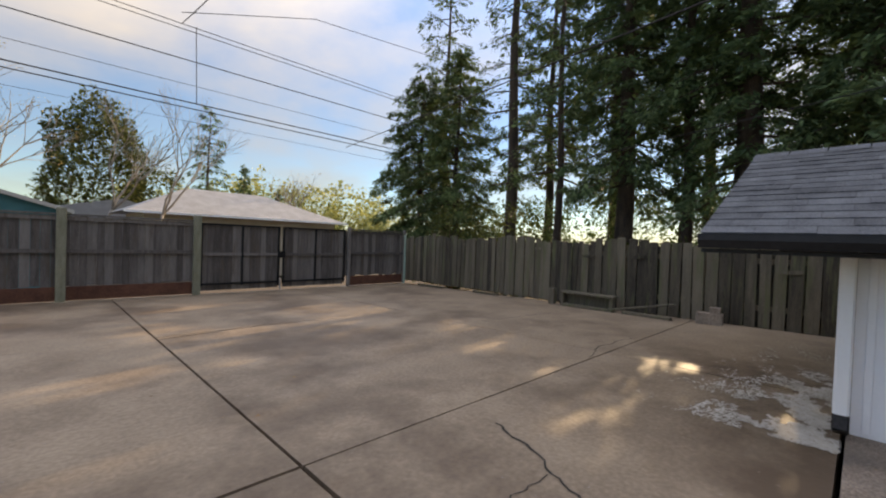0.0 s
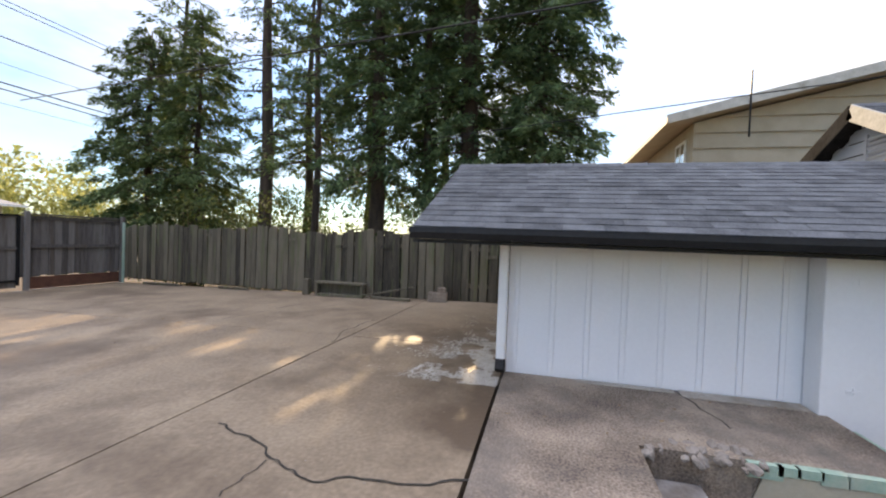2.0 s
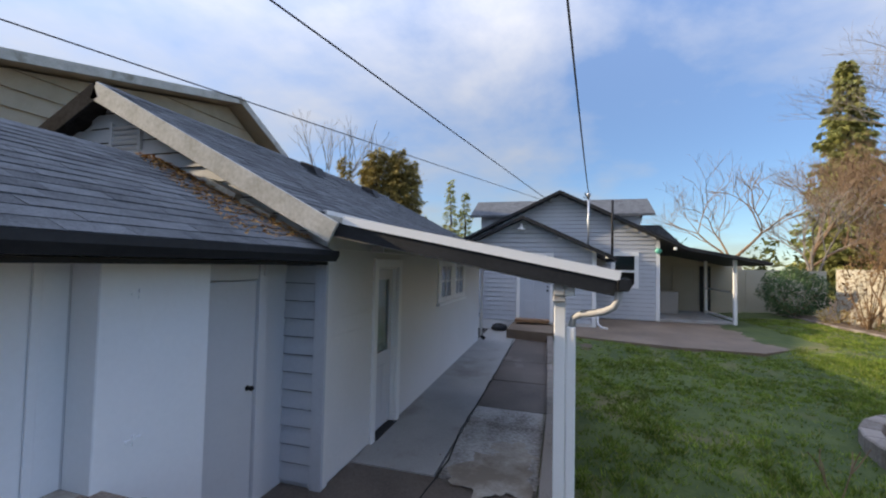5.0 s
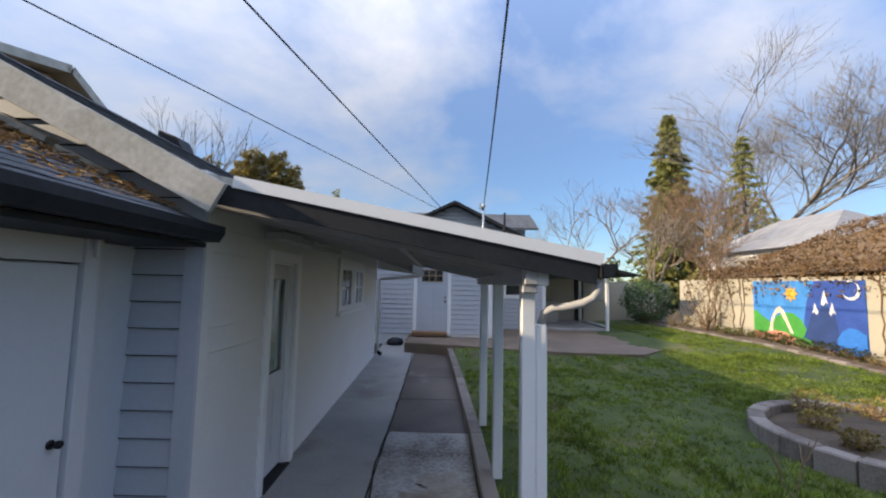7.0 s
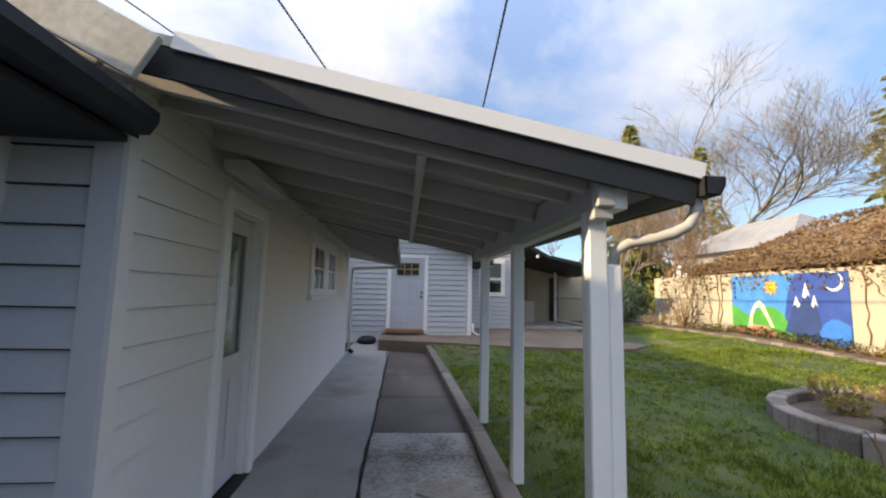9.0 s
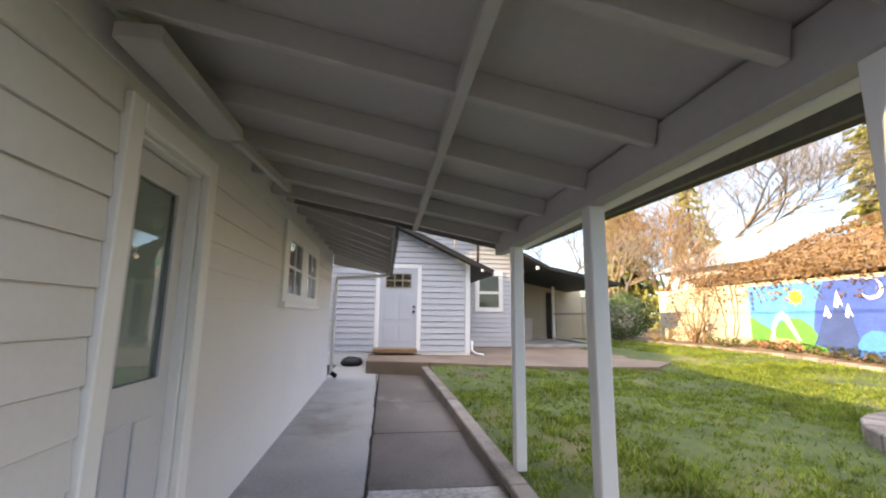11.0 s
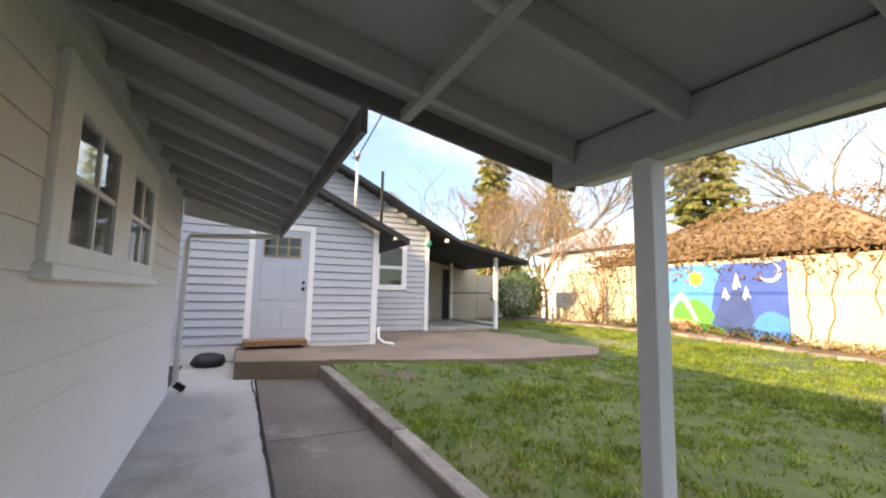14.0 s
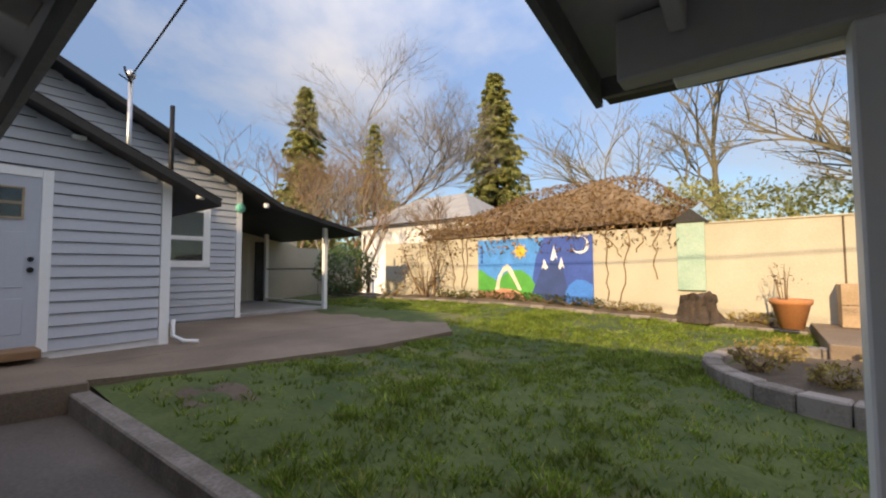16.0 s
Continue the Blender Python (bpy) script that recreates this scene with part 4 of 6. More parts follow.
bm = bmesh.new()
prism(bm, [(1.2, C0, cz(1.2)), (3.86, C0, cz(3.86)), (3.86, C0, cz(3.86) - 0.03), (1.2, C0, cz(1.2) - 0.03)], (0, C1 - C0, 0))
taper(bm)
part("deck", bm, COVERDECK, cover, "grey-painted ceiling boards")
bm = bmesh.new()
prism(bm, [(1.17, C0 + 0.03, cz(1.17) + 0.004), (3.9, C0 + 0.03, cz(3.9) + 0.004), (3.9, C0 + 0.03, cz(3.9) + 0.05), (1.17, C0 + 0.03, cz(1.17) + 0.05)], (0, C1 - C0 - 0.05, 0))
taper(bm)
part("roofing", bm, ROOFEDGE, cover, "pale membrane roofing")
bm = bmesh.new()
beam(bm, (1.17, C0 + 0.038, cz(1.17) + 0.03), (3.5, C0 + 0.038, cz(3.5) + 0.03), 0.012, 0.075)
part("drip_edge", bm, TRIM, cover, "white metal drip edge")
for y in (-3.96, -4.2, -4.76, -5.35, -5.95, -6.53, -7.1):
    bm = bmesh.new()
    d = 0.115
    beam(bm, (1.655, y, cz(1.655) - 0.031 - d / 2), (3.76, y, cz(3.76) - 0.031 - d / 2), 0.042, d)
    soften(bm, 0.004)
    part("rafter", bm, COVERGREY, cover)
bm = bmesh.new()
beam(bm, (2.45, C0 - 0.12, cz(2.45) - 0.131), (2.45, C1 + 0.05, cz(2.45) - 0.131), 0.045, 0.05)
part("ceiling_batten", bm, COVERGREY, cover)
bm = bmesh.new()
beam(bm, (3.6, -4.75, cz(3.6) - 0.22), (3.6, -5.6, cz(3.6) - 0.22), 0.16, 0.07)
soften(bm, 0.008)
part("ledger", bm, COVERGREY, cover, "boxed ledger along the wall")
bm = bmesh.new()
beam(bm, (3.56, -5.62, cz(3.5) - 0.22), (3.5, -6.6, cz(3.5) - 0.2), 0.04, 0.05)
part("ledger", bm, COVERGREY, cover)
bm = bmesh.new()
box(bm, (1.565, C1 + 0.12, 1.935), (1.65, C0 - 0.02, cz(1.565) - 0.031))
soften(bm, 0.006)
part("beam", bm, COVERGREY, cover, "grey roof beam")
# outer beam takes the white trim colour in place of light on its underside
bm = bmesh.new()
box(bm, (1.49, C1 + 0.25, 1.93), (1.564, C0 - 0.05, cz(1.49) - 0.031))
soften(bm, 0.006)
part("beam", bm, TRIM, cover, "outer beam with light painted in as pale")
bm = bmesh.new()
box(bm, (1.19, C1, cz(1.2) - 0.095), (1.22, C0, cz(1.2) - 0.004))
taper(bm)
part("fascia", bm, EAVEGREY, cover, "dark fascia board")
for y in (C0 + 0.012, C1 - 0.012):
    bm = bmesh.new()
    x = 1.2 if y > -5 else 1.2 + SKEW
    beam(bm, (x, y, cz(x) - 0.065), (3.62, y, cz(3.62) - 0.065), 0.024, 0.13)
    part("fascia", bm, BLACK if y > -5 else EAVEGREY, cover)
gutter("gutter", cover, (1.188, C0 + 0.06, cz(1.2) - 0.09), (1.188 + SKEW, C1, cz(1.2 + SKEW) - 0.09), (-1, 0, 0), BLACK, 0.1, 0.088)
for y, base in ((-4.01, 0.075), (-5.38, 0.11), (-6.73, 0.15)):
    w = 0.045
    solid("post", [((1.602 - w, y - w, base - 0.02), (1.602 + w, y + w, 1.9345))], TRIM, cover, "white-painted square post", bevel=0.006)
bm = bmesh.new()
box(bm, (1.557, C0 - 0.12, 1.88), (1.657, C0 - 0.055, 2.03))
soften(bm, 0.008)
part("beam_end", bm, COVERGREY, cover, "grey beam end block")
dspout = thing("downspout", "pale grey elbowed downspout beside the front post", "downspout")
bm = bmesh.new()
tube(bm, [(1.17, -3.86, 2.0), (1.18, -3.86, 1.92), (1.21, -3.87, 1.86), (1.27, -3.89, 1.825), (1.36, -3.93, 1.8), (1.44, -3.97, 1.785), (1.495, -4.0, 1.75), (1.515, -4.01, 1.66)], 0.027, 12)
part("elbow", bm, COVERGREY, dspout, "", True)
bm = bmesh.new()
box(bm, (1.478, -4.048, 0.03), (1.555, -3.972, 1.68))
soften(bm, 0.012)
part("pipe", bm, TRIM, dspout)

# ---- house
house = thing("main_house", "grey lap-sided house with steep charcoal gables and porch", "house")
EY, MY = -13.53, -15.95
solid("wall", [((0.66, MY, 0.2), (5.6, EY - 0.002, 2.45))], LAPGREY, house, "grey lap-sided wall")
bm = bmesh.new()
prism(bm, [(0.66, EY - 0.002, 2.45), (5.6, EY - 0.002, 2.45), (5.6, EY - 0.002, 2.36), (2.8, EY - 0.002, 3.6), (0.66, EY - 0.002, 2.6)], (0, -2.4, 0))
part("wall", bm, LAPGREY, house)


def ell_spans(z):
    k = (3.6 - z) / 0.468
    u0, u1 = (0.77, 5.6) if z < 2.62 else (max(0.77, 2.8 - k), min(5.6, 2.8 + k))
    if u1 - u0 < 0.1:
        return []
    return [(u0, 1.87), (2.98, u1)] if z < 2.6 else [(u0, u1)]


lap_siding(house, (0, EY, 0), (1, 0, 0), (0, 1, 0), 0.48, 3.58, 0.142, ell_spans, LAPGREY, 0.03, lap_shade=JOINT)
solid("foundation", [((0.67, EY - 0.001, 0.1), (5.6, EY + 0.008, 0.475))], GREY, house)
solid("corner_board", [((0.64, EY - 0.1, 0.38), (0.76, EY + 0.024, 2.66))], TRIM, house, "white corner board", bevel=0.004)


def roof_slope(name, pts, depth, mat_top, thick=0.1):
    """A roof of one outline across (x, z), pushed back along y: deck, and a shingle skin above."""
    y0, y1 = depth
    bm = bmesh.new()
    prism(bm, [(x, y0, z) for x, z in pts] + [(x, y0, z - thick) for x, z in pts[::-1]], (0, y1 - y0, 0))
    deck = part(name, bm, BLACK, house, "black-edged roof")
    return deck


er = roof_slope("ell_roof", [(0.1, 2.44), (2.8, 3.7), (5.9, 2.25)], (EY + 0.32, MY + 0.02), SHINGLE)
shingles(er, (0.08, EY + 0.32, 2.441), (0, -1, 0), (2.7, 0, 1.26), 2.7, 2.98, SHINGLE, own=0)
mr = roof_slope("main_roof", [(-4.62, 2.42), (-2.3, 2.88), (1.74, 4.87), (6.6, 2.48)], (MY + 0.42, -26), SHINGLE)
shingles(mr, (-4.64, MY + 0.42, 2.421), (0, -1, 0), (2.32, 0, 0.46), 8.0, 2.36, SHINGLE, own=0, width=0.5)
shingles(mr, (-2.3, MY + 0.42, 2.883), (0, -1, 0), (4.04, 0, 1.99), 8.0, 4.5, SHINGLE, own=0, width=0.5)
solid("wall", [((-1.53, -24, 0.2), (5.6, MY - 0.002, 2.7))], LAPGREY, house)
bm = bmesh.new()
prism(bm, [(-1.53, MY - 0.002, 2.7), (5.6, MY - 0.002, 2.7), (5.6, MY - 0.002, 2.85), (1.74, MY - 0.002, 4.75), (-1.53, MY - 0.002, 3.15)], (0, -2.4, 0))
part("wall", bm, LAPGREY, house)


def main_spans(z):
    k = (4.75 - z) / 0.492
    lo = -1.42 if z < 3.1 else max(-1.42, 1.74 - k)
    hi = min(5.6, 1.74 + k)
    if hi - lo < 0.1:
        return []
    return [(lo, -0.895), (-0.005, hi)] if 1.45 < z < 2.72 else [(lo, hi)]


lap_siding(house, (0, MY, 0), (1, 0, 0), (0, 1, 0), 0.42, 4.7, 0.142, main_spans, LAPGREY, 0.026, lap_shade=JOINT)
solid("corner_board", [((-1.55, MY - 0.1, 0.38), (-1.43, MY + 0.022, 3.1))], TRIM, house, "white corner board", bevel=0.004)
# porch behind the corner
solid("porch_wall", [((-5.2, -19.6, 0.3), (-1.54, -19.5, 2.7))], STUCCO, house, "cream porch wall")
solid("porch_floor", [((-3.75, -19.5, 0.3), (-1.54, -15.97, 0.47))], WALKPAINT, house, bevel=0.01)
solid("porch_post", [((-3.8, -16.02, 0.39), (-3.7, -15.92, 2.5))], TRIM, house, "white porch post", bevel=0.005)
solid("porch_post", [((-3.8, -18.9, 0.39), (-3.7, -18.8, 2.5))], TRIM, house, bevel=0.005)
solid("porch_rail", [((-3.78, -18.8, 0.52), (-3.72, -16.03, 0.58))], TRIM, house)
solid("porch_rail", [((-3.78, -18.8, 1.42), (-3.72, -16.03, 1.46))], STEEL, house)
solid("porch_door", [((-4.1, -19.49, 0.45), (-3.72, -19.45, 2.3))], DARKANDROOMSHADE, house, "narrow dark porch door", bevel=0.005)
solid("porch_door", [((-3.5, -19.49, 0.47), (-2.72, -19.45, 2.3))], STUCCO, house, "cream flush door", bevel=0.008)
cabinet = solid("utility_cabinet", [((-2.62, -18.6, 0.47), (-2.0, -18.1, 1.3))], COVERGREY, bevel=0.01)
tagged(cabinet, "plain grey utility cabinet on the porch floor", "cabinet")
# dormer block at the back
dormer = [((-1.45, -21.8, 3.6), (5.2, -19.0, 4.35))]
solid("dormer_wall", dormer, LAPGREY, house)
bm = bmesh.new()
prism(bm, [(-1.95, -18.7, 4.4), (-1.95, -20.4, 5.25), (-1.95, -22.1, 4.4), (-1.95, -22.1, 4.3), (-1.95, -20.4, 5.13), (-1.95, -18.7, 4.3)], (7.6, 0, 0))
part("dormer_roof", bm, SHINGLE, house)
bm = bmesh.new()
prism(bm, [(-1.3, -19.6, 4.0), (-2.3, -19.6, 4.0), (-3.2, -19.6, 3.1), (-1.6, -19.6, 3.2)], (0, -3, 0))
part("side_roof", bm, SHINGLE, house)

edoor = thing("door_2", "pale grey panel door with six small panes", "door", kind="structure")
X0, X1, Z0, Z1 = 1.97, 2.88, 0.53, 2.48
bm = bmesh.new()
for x0, x1, z0, z1 in ((X0 - 0.1, X0, Z0 - 0.06, Z1 + 0.1), (X1, X1 + 0.1, Z0 - 0.06, Z1 + 0.1), (X0, X1, Z1, Z1 + 0.1)):
    box(bm, (x0, EY - 0.002, z0), (x1, EY + 0.035, z1))
soften(bm, 0.005)
part("casing", bm, TRIM, edoor, "white door casing")
wx0, wx1, wz0, wz1 = X0 + 0.15, X1 - 0.15, 2.0, 2.34
bm = bmesh.new()
for x0, x1, z0, z1 in ((X0, wx0, Z0, Z1), (wx1, X1, Z0, Z1), (wx0, wx1, Z0, wz0), (wx0, wx1, wz1, Z1)):
    box(bm, (x0, EY + 0.001, z0), (x1, EY + 0.02, z1))
leaf = part("door_leaf", bm, HOUSEDOOR, edoor, "pale grey door leaf")
# flat dark sheet on the wall stands in for the unlit room
solid("room_shade_sheet", [((wx0, EY - 0.001, wz0), (wx1, EY + 0.002, wz1))], DARKANDROOMSHADE, edoor)
glazed_sash(edoor, (0, EY + 0.004, 0), (1, 0, 0), (0, 1, 0), wx0 - 0.01, wx1 + 0.01, wz0 - 0.01, wz1 + 0.01, 3, 2, 0.03, 0.02, BENCHWOOD)
for x0, x1, z0, z1 in ((X0 + 0.12, X0 + 0.42, 0.7, 1.1), (X1 - 0.42, X1 - 0.12, 0.7, 1.1), (X0 + 0.12, X0 + 0.42, 1.22, 1.85), (X1 - 0.42, X1 - 0.12, 1.22, 1.85)):
    bm = bmesh.new()
    box(bm, (x0, EY + 0.018, z0), (x1, EY + 0.026, z1))
    soften(bm, 0.006)
    part("raised_panel", bm, HOUSEDOOR, leaf)
knob(leaf, (X0 + 0.07, EY + 0.02, 1.42), (0, 1, 0))
knob(leaf, (X0 + 0.07, EY + 0.02, 1.54), (0, 1, 0), 0.024)
step = solid("wooden_step", [((X0 + 0.0, EY + 0.037, PATIO_Z + 0.078), (X1 + 0.1, EY + 0.4, 0.56))], DOORWOOD, bevel=0.008)
tagged(step, "low brown wooden step under the house door", "step")
mwin = thing("window_2", "white sash window in the grey house wall", "window", kind="structure")
bm = bmesh.new()
for x0, x1, z0, z1 in ((-0.89, -0.8, 1.47, 2.72), (-0.1, -0.01, 1.47, 2.72), (-0.8, -0.1, 2.62, 2.72), (-0.8, -0.1, 1.47, 1.56)):
    box(bm, (x0, MY - 0.002, z0), (x1, MY + 0.04, z1))
part("window_frame", bm, TRIM, mwin)
# no opening here: a near-black sheet imitates unlit room behind the sashes
solid("room_shade_sheet", [((-0.8, MY - 0.001, 1.56), (-0.1, MY + 0.003, 2.62))], DARKANDROOMSHADE, mwin)
glazed_sash(mwin, (0, MY + 0.004, 0), (1, 0, 0), (0, 1, 0), -0.81, -0.09, 1.55, 2.06, 1, 1, 0.02, 0.05)
glazed_sash(mwin, (0, MY + 0.012, 0), (1, 0, 0), (0, 1, 0), -0.81, -0.09, 2.04, 2.63, 1, 1, 0.02, 0.05)

mast = thing("service_mast", "steel service mast with insulator head on the house", "mast")
bm = bmesh.new()
tube(bm, [(0.8, -14.9, 2.72), (0.8, -14.9, 4.5)], 0.035, 10)
part("pipe", bm, STEEL, mast, "galvanised steel pipe", True)
bm = bmesh.new()
lathe(bm, (0.8, -14.9, 4.5), [(0.045, 0), (0.07, 0.04), (0.07, 0.1), (0.02, 0.15)], 12)
part("weatherhead", bm, STEEL, mast, "", True)
bm = bmesh.new()
tube(bm, [(0.8, -14.86, 4.42), (0.9, -14.8, 4.55), (0.92, -14.78, 4.62)], 0.018, 6)
tube(bm, [(0.8, -14.86, 4.42), (0.98, -14.8, 4.48)], 0.012, 6)
part("insulator", bm, IRON, mast)
vpipe = bmesh.new()
tube(vpipe, [(0.0, -15.48, 2.45), (0.0, -15.48, 4.45)], 0.04, 10)
tagged(part("vent_pipe", vpipe, IRON, None, "", True), "dark metal vent pipe rising past the eave", "pipe")
lamp = thing("gable_lamp", "white shaded lamp on the house gable", "lamp")
bm = bmesh.new()
lathe(bm, (2.85, EY + 0.16, 3.28), [(0.13, 0), (0.11, 0.03), (0.045, 0.09), (0.03, 0.19), (0.0, 0.2)], 16)
part("shade", bm, TRIM, lamp, "white bell shade", True)
solid("bracket", [((2.82, EY + 0.02, 3.38), (2.88, EY + 0.15, 3.44))], TRIM, lamp)
flood = solid("soffit_light", [((1.6, EY + 0.02, 3.0), (1.74, EY + 0.1, 3.05))], TRIM, bevel=0.008)
tagged(flood, "small white light fitting on the gable siding", "light")
for x, y, z in ((0.35, EY + 0.22, 2.5), (-1.95, MY + 0.3, 2.86)):
    f = thing("security_light", "white twin security light under the eave", "light", "security lights")
    bm = bmesh.new()
    lathe(bm, (x, y, z - 0.07), [(0.05, 0), (0.06, 0.02), (0.04, 0.07)], 12)
    part("head", bm, TRIM, f, "", True)
    solid("mount", [((x - 0.04, y - 0.04, z - 0.01), (x + 0.04, y + 0.04, z + 0.03))], TRIM, f)
bm = bmesh.new()
lathe(bm, (0, 0, 0), [(0.02, 0), (0.1, 0.01), (0.1, 0.035), (0.03, 0.05)], 16)
reel = part("hose_hanger", bm, TEALPAINT, None, "", True)
reel.matrix_world = pose(-1.5, MY + 0.024, 2.76, -90, 0, 0)
tagged(reel, "round aqua plastic disc on the corner board", "hanger")
bm = bmesh.new()
tube(bm, [(0.6, EY + 0.06, 0.72), (0.6, EY + 0.06, 0.5), (0.5, EY + 0.15, 0.42), (0.36, EY + 0.28, 0.41)], 0.03, 8)
tagged(part("downspout", bm, TRIM, None, "", True), "white downspout at the corner of the house", "downspout")
bm = bmesh.new()
lathe(bm, (3.45, -13.2, walk_z(-13.2)), [(0.2, 0), (0.24, 0.06), (0.2, 0.16), (0.08, 0.2)], 14)
for v in bm.verts:
    v.co += Vector((noise.noise(v.co * 6), noise.noise(v.co * 6 + Vector((5, 0, 0))), 0)) * 0.05
tagged(part("rubbish_bag", bm, BLACK, None, "", True), "small black bag slumped beside the door slab", "bag")

# service drop and power lines
def cable(p, q, r, sag, name="cable", label="thin black overhead cable", mat=IRON):
    p, q = Vector(p), Vector(q)
    bm = bmesh.new()
    tube(bm, [p.lerp(q, i / 24) - Vector((0, 0, 4 * sag * (i / 24) * (1 - i / 24))) for i in range(25)], r, 5)
    ob = part(name, bm, mat)
    return tagged(ob, label, "cable", "overhead cables")


cable((0.8, -14.85, 4.55), (3.1, 15.0, 8.4), 0.014, 0.95, label="twisted black service cable to the house")
for z0, z1, r in ((8.5, 8.35, 0.012), (8.36, 8.2, 0.012), (7.42, 7.37, 0.016), (6.62, 6.72, 0.008), (6.14, 6.12, 0.02), (5.97, 5.93, 0.017), (5.46, 5.66, 0.006)):
    cable((-40, 15, z0 + 0.1), (60, 15, z1 + 0.1), r, 0.12)
cable((3.5, 15, 8.46), (3.56, 15, 6.1), 0.013, 0.0, label="drop cable between two power lines")
cable((7.4, 15, 10.25), (26, 15, 12.3), 0.012, 0.05, label="upper power line behind the conifers")
cable((3.1, 15, 8.75), (7.4, 15, 10.25), 0.012, 0.0, label="short cable rising from the power line")
cable((2.05, -15.94, 4.5), (8.85, 15.0, 5.75), 0.013, 0.0, label="black cable from the house gable over the shed")
cable((1.98, -15.94, 4.46), (12.6, 15.0, 4.05), 0.008, 0.0, label="thin cable from the house gable over the cottage")

# ---- fences of the upper yard
fence = thing("board_fence", "weathered grey vertical-board fence with green treated posts", "fence")
x = -6.9
while x < EAST - 0.06:
    w = rng.uniform(0.125, 0.15)
    gate_part = 2.78 < x < 6.6
    z0 = 0.93 if gate_part else 1.0
    z1 = 2.33 if gate_part else 2.36
    d = rng.uniform(0, 0.012)
    if not gate_part:
        solid("board", [((x, NORTH + d, z0 + rng.uniform(-0.02, 0.02)), (x + w - 0.004, NORTH + 0.02 + d, z1 + rng.uniform(-0.012, 0.012)))], FENCEWOOD, fence)
    x += w
for x0, x1 in ((-6.9, 2.7), (6.7, EAST)):
    solid("rail", [((x0, NORTH - 0.045, 1.64), (x1, NORTH - 0.001, 1.72))], FENCEWOOD, fence)
    solid("rail", [((x0, NORTH - 0.03, 2.28), (x1, NORTH - 0.001, 2.36))], FENCEWOOD, fence)
    solid("cap_rail", [((x0, NORTH - 0.06, 2.375), (x1, NORTH + 0.06, 2.41))], FENCEWOOD, fence)
    solid("kickboard", [((x0, NORTH - 0.025, 0.72), (x1, NORTH - 0.001, 0.99))], KICK, fence, "rust-brown kickboard")
for x in (-6.8, -4.3, -1.9, 0.42, 2.72):
    solid("post", [((x - 0.075, NORTH - 0.14, 0.66), (x + 0.075, NORTH - 0.03, 2.52))], POSTWOOD, fence, "green-stained square post", bevel=0.01)
for x in (6.72, EAST - 0.03):
    solid("post", [((x - 0.05, NORTH - 0.12, 0.66), (x + 0.05, NORTH - 0.05, 2.46))], FENCEWOOD, fence, bevel=0.01)
for gx0, gx1, side in ((2.8, 4.66, 0), (4.74, 6.62, 1)):
    gate = thing("yard_gate", "wooden board gate in a black iron frame", "gate", "yard gate leaves")
    x = gx0 + 0.03
    while x < gx1 - 0.05:
        w = min(rng.uniform(0.125, 0.15), gx1 - 0.03 - x)
        solid("board", [((x, NORTH + rng.uniform(0, 0.01), 0.77), (x + w - 0.004, NORTH + 0.025, 2.32))], FENCEWOOD, gate)
        x += w
    for a, b in (((gx0, 0.88), (gx0 + 0.045, 2.36)), ((gx1 - 0.045, 0.82), (gx1, 2.36)), (((gx0 + gx1) / 2 - 0.02, 0.88), ((gx0 + gx1) / 2 + 0.02, 2.36))):
        solid("upright", [((a[0], NORTH - 0.05, a[1]), (b[0], NORTH - 0.005, b[1]))], IRON, gate)
    for z in (0.9, 2.32):
        solid("crossbar", [((gx0, NORTH - 0.045, z), (gx1, NORTH - 0.01, z + 0.045))], IRON, gate)
    solid("rail", [((gx0 + 0.05, NORTH - 0.035, 1.6), (gx1 - 0.05, NORTH - 0.002, 1.67))], FENCEWOOD, gate)
    solid("latch", [((4.63, NORTH - 0.09, 1.55), (4.79, NORTH - 0.05, 1.72))] if side else [((4.65, NORTH - 0.08, 0.72), (4.69, NORTH - 0.05, 1.0))], IRON if side else STEEL, gate)

old = thing("old_fence", "leaning grey-brown board fence with gaps and moss", "fence")
y = NORTH - 0.12
while y > -1.5:
    near = y < 4.2
    w = rng.uniform(0.15, 0.2) if near else rng.uniform(0.11, 0.16)
    gap = rng.choice((0.02, 0.03, 0.045)) if near else rng.choice((0.002, 0.004, 0.015, 0.03))
    solid("back_board", [((EAST + 0.095, y - w - gap - 0.05, 0.8), (EAST + 0.115, y - w + 0.05, 2.2))], OLDFENCE, old)
    bm = bmesh.new()
    top = 2.27 + 0.05 * math.sin(y * 2.1) + rng.uniform(-0.05, 0.04)
    lean = rng.uniform(-0.025, 0.025) * (2.2 if rng.random() < 0.12 else 1)
    for v in box(bm, (EAST + rng.uniform(0, 0.02), y - w, 0.8 + rng.uniform(0, 0.06)), (EAST + 0.04, y, top)):
        if v.co.z > 1.5:
            v.co.y += lean
            v.co.z += rng.uniform(-0.015, 0.015)
    part("board", bm, OLDFENCE, old)
    y -= w + gap
for z in (1.15, 1.95):
    solid("rail", [((EAST + 0.045, -1.5, z), (EAST + 0.09, NORTH, z + 0.09))], OLDFENCE, old)
for y, z, s in ((5.9, 2.05, 0.2), (3.5, 1.98, 0.25), (1.15, 1.85, 0.3), (4.6, 1.93, 0.3), (8.3, 2.06, 0.15)):
    bm = bmesh.new()
    beam(bm, (EAST - 0.02, y - s / 2, z), (EAST - 0.02, y + s / 2, z + rng.uniform(-0.03, 0.03)), 0.02, 0.06)
    part("cleat", bm, OLDFENCE, old, "short pale cleat")
solid("green_post", [((EAST - 0.06, NORTH - 0.16, 0.68), (EAST - 0.01, NORTH - 0.12, 2.3))], MINT, old, "thin green post")


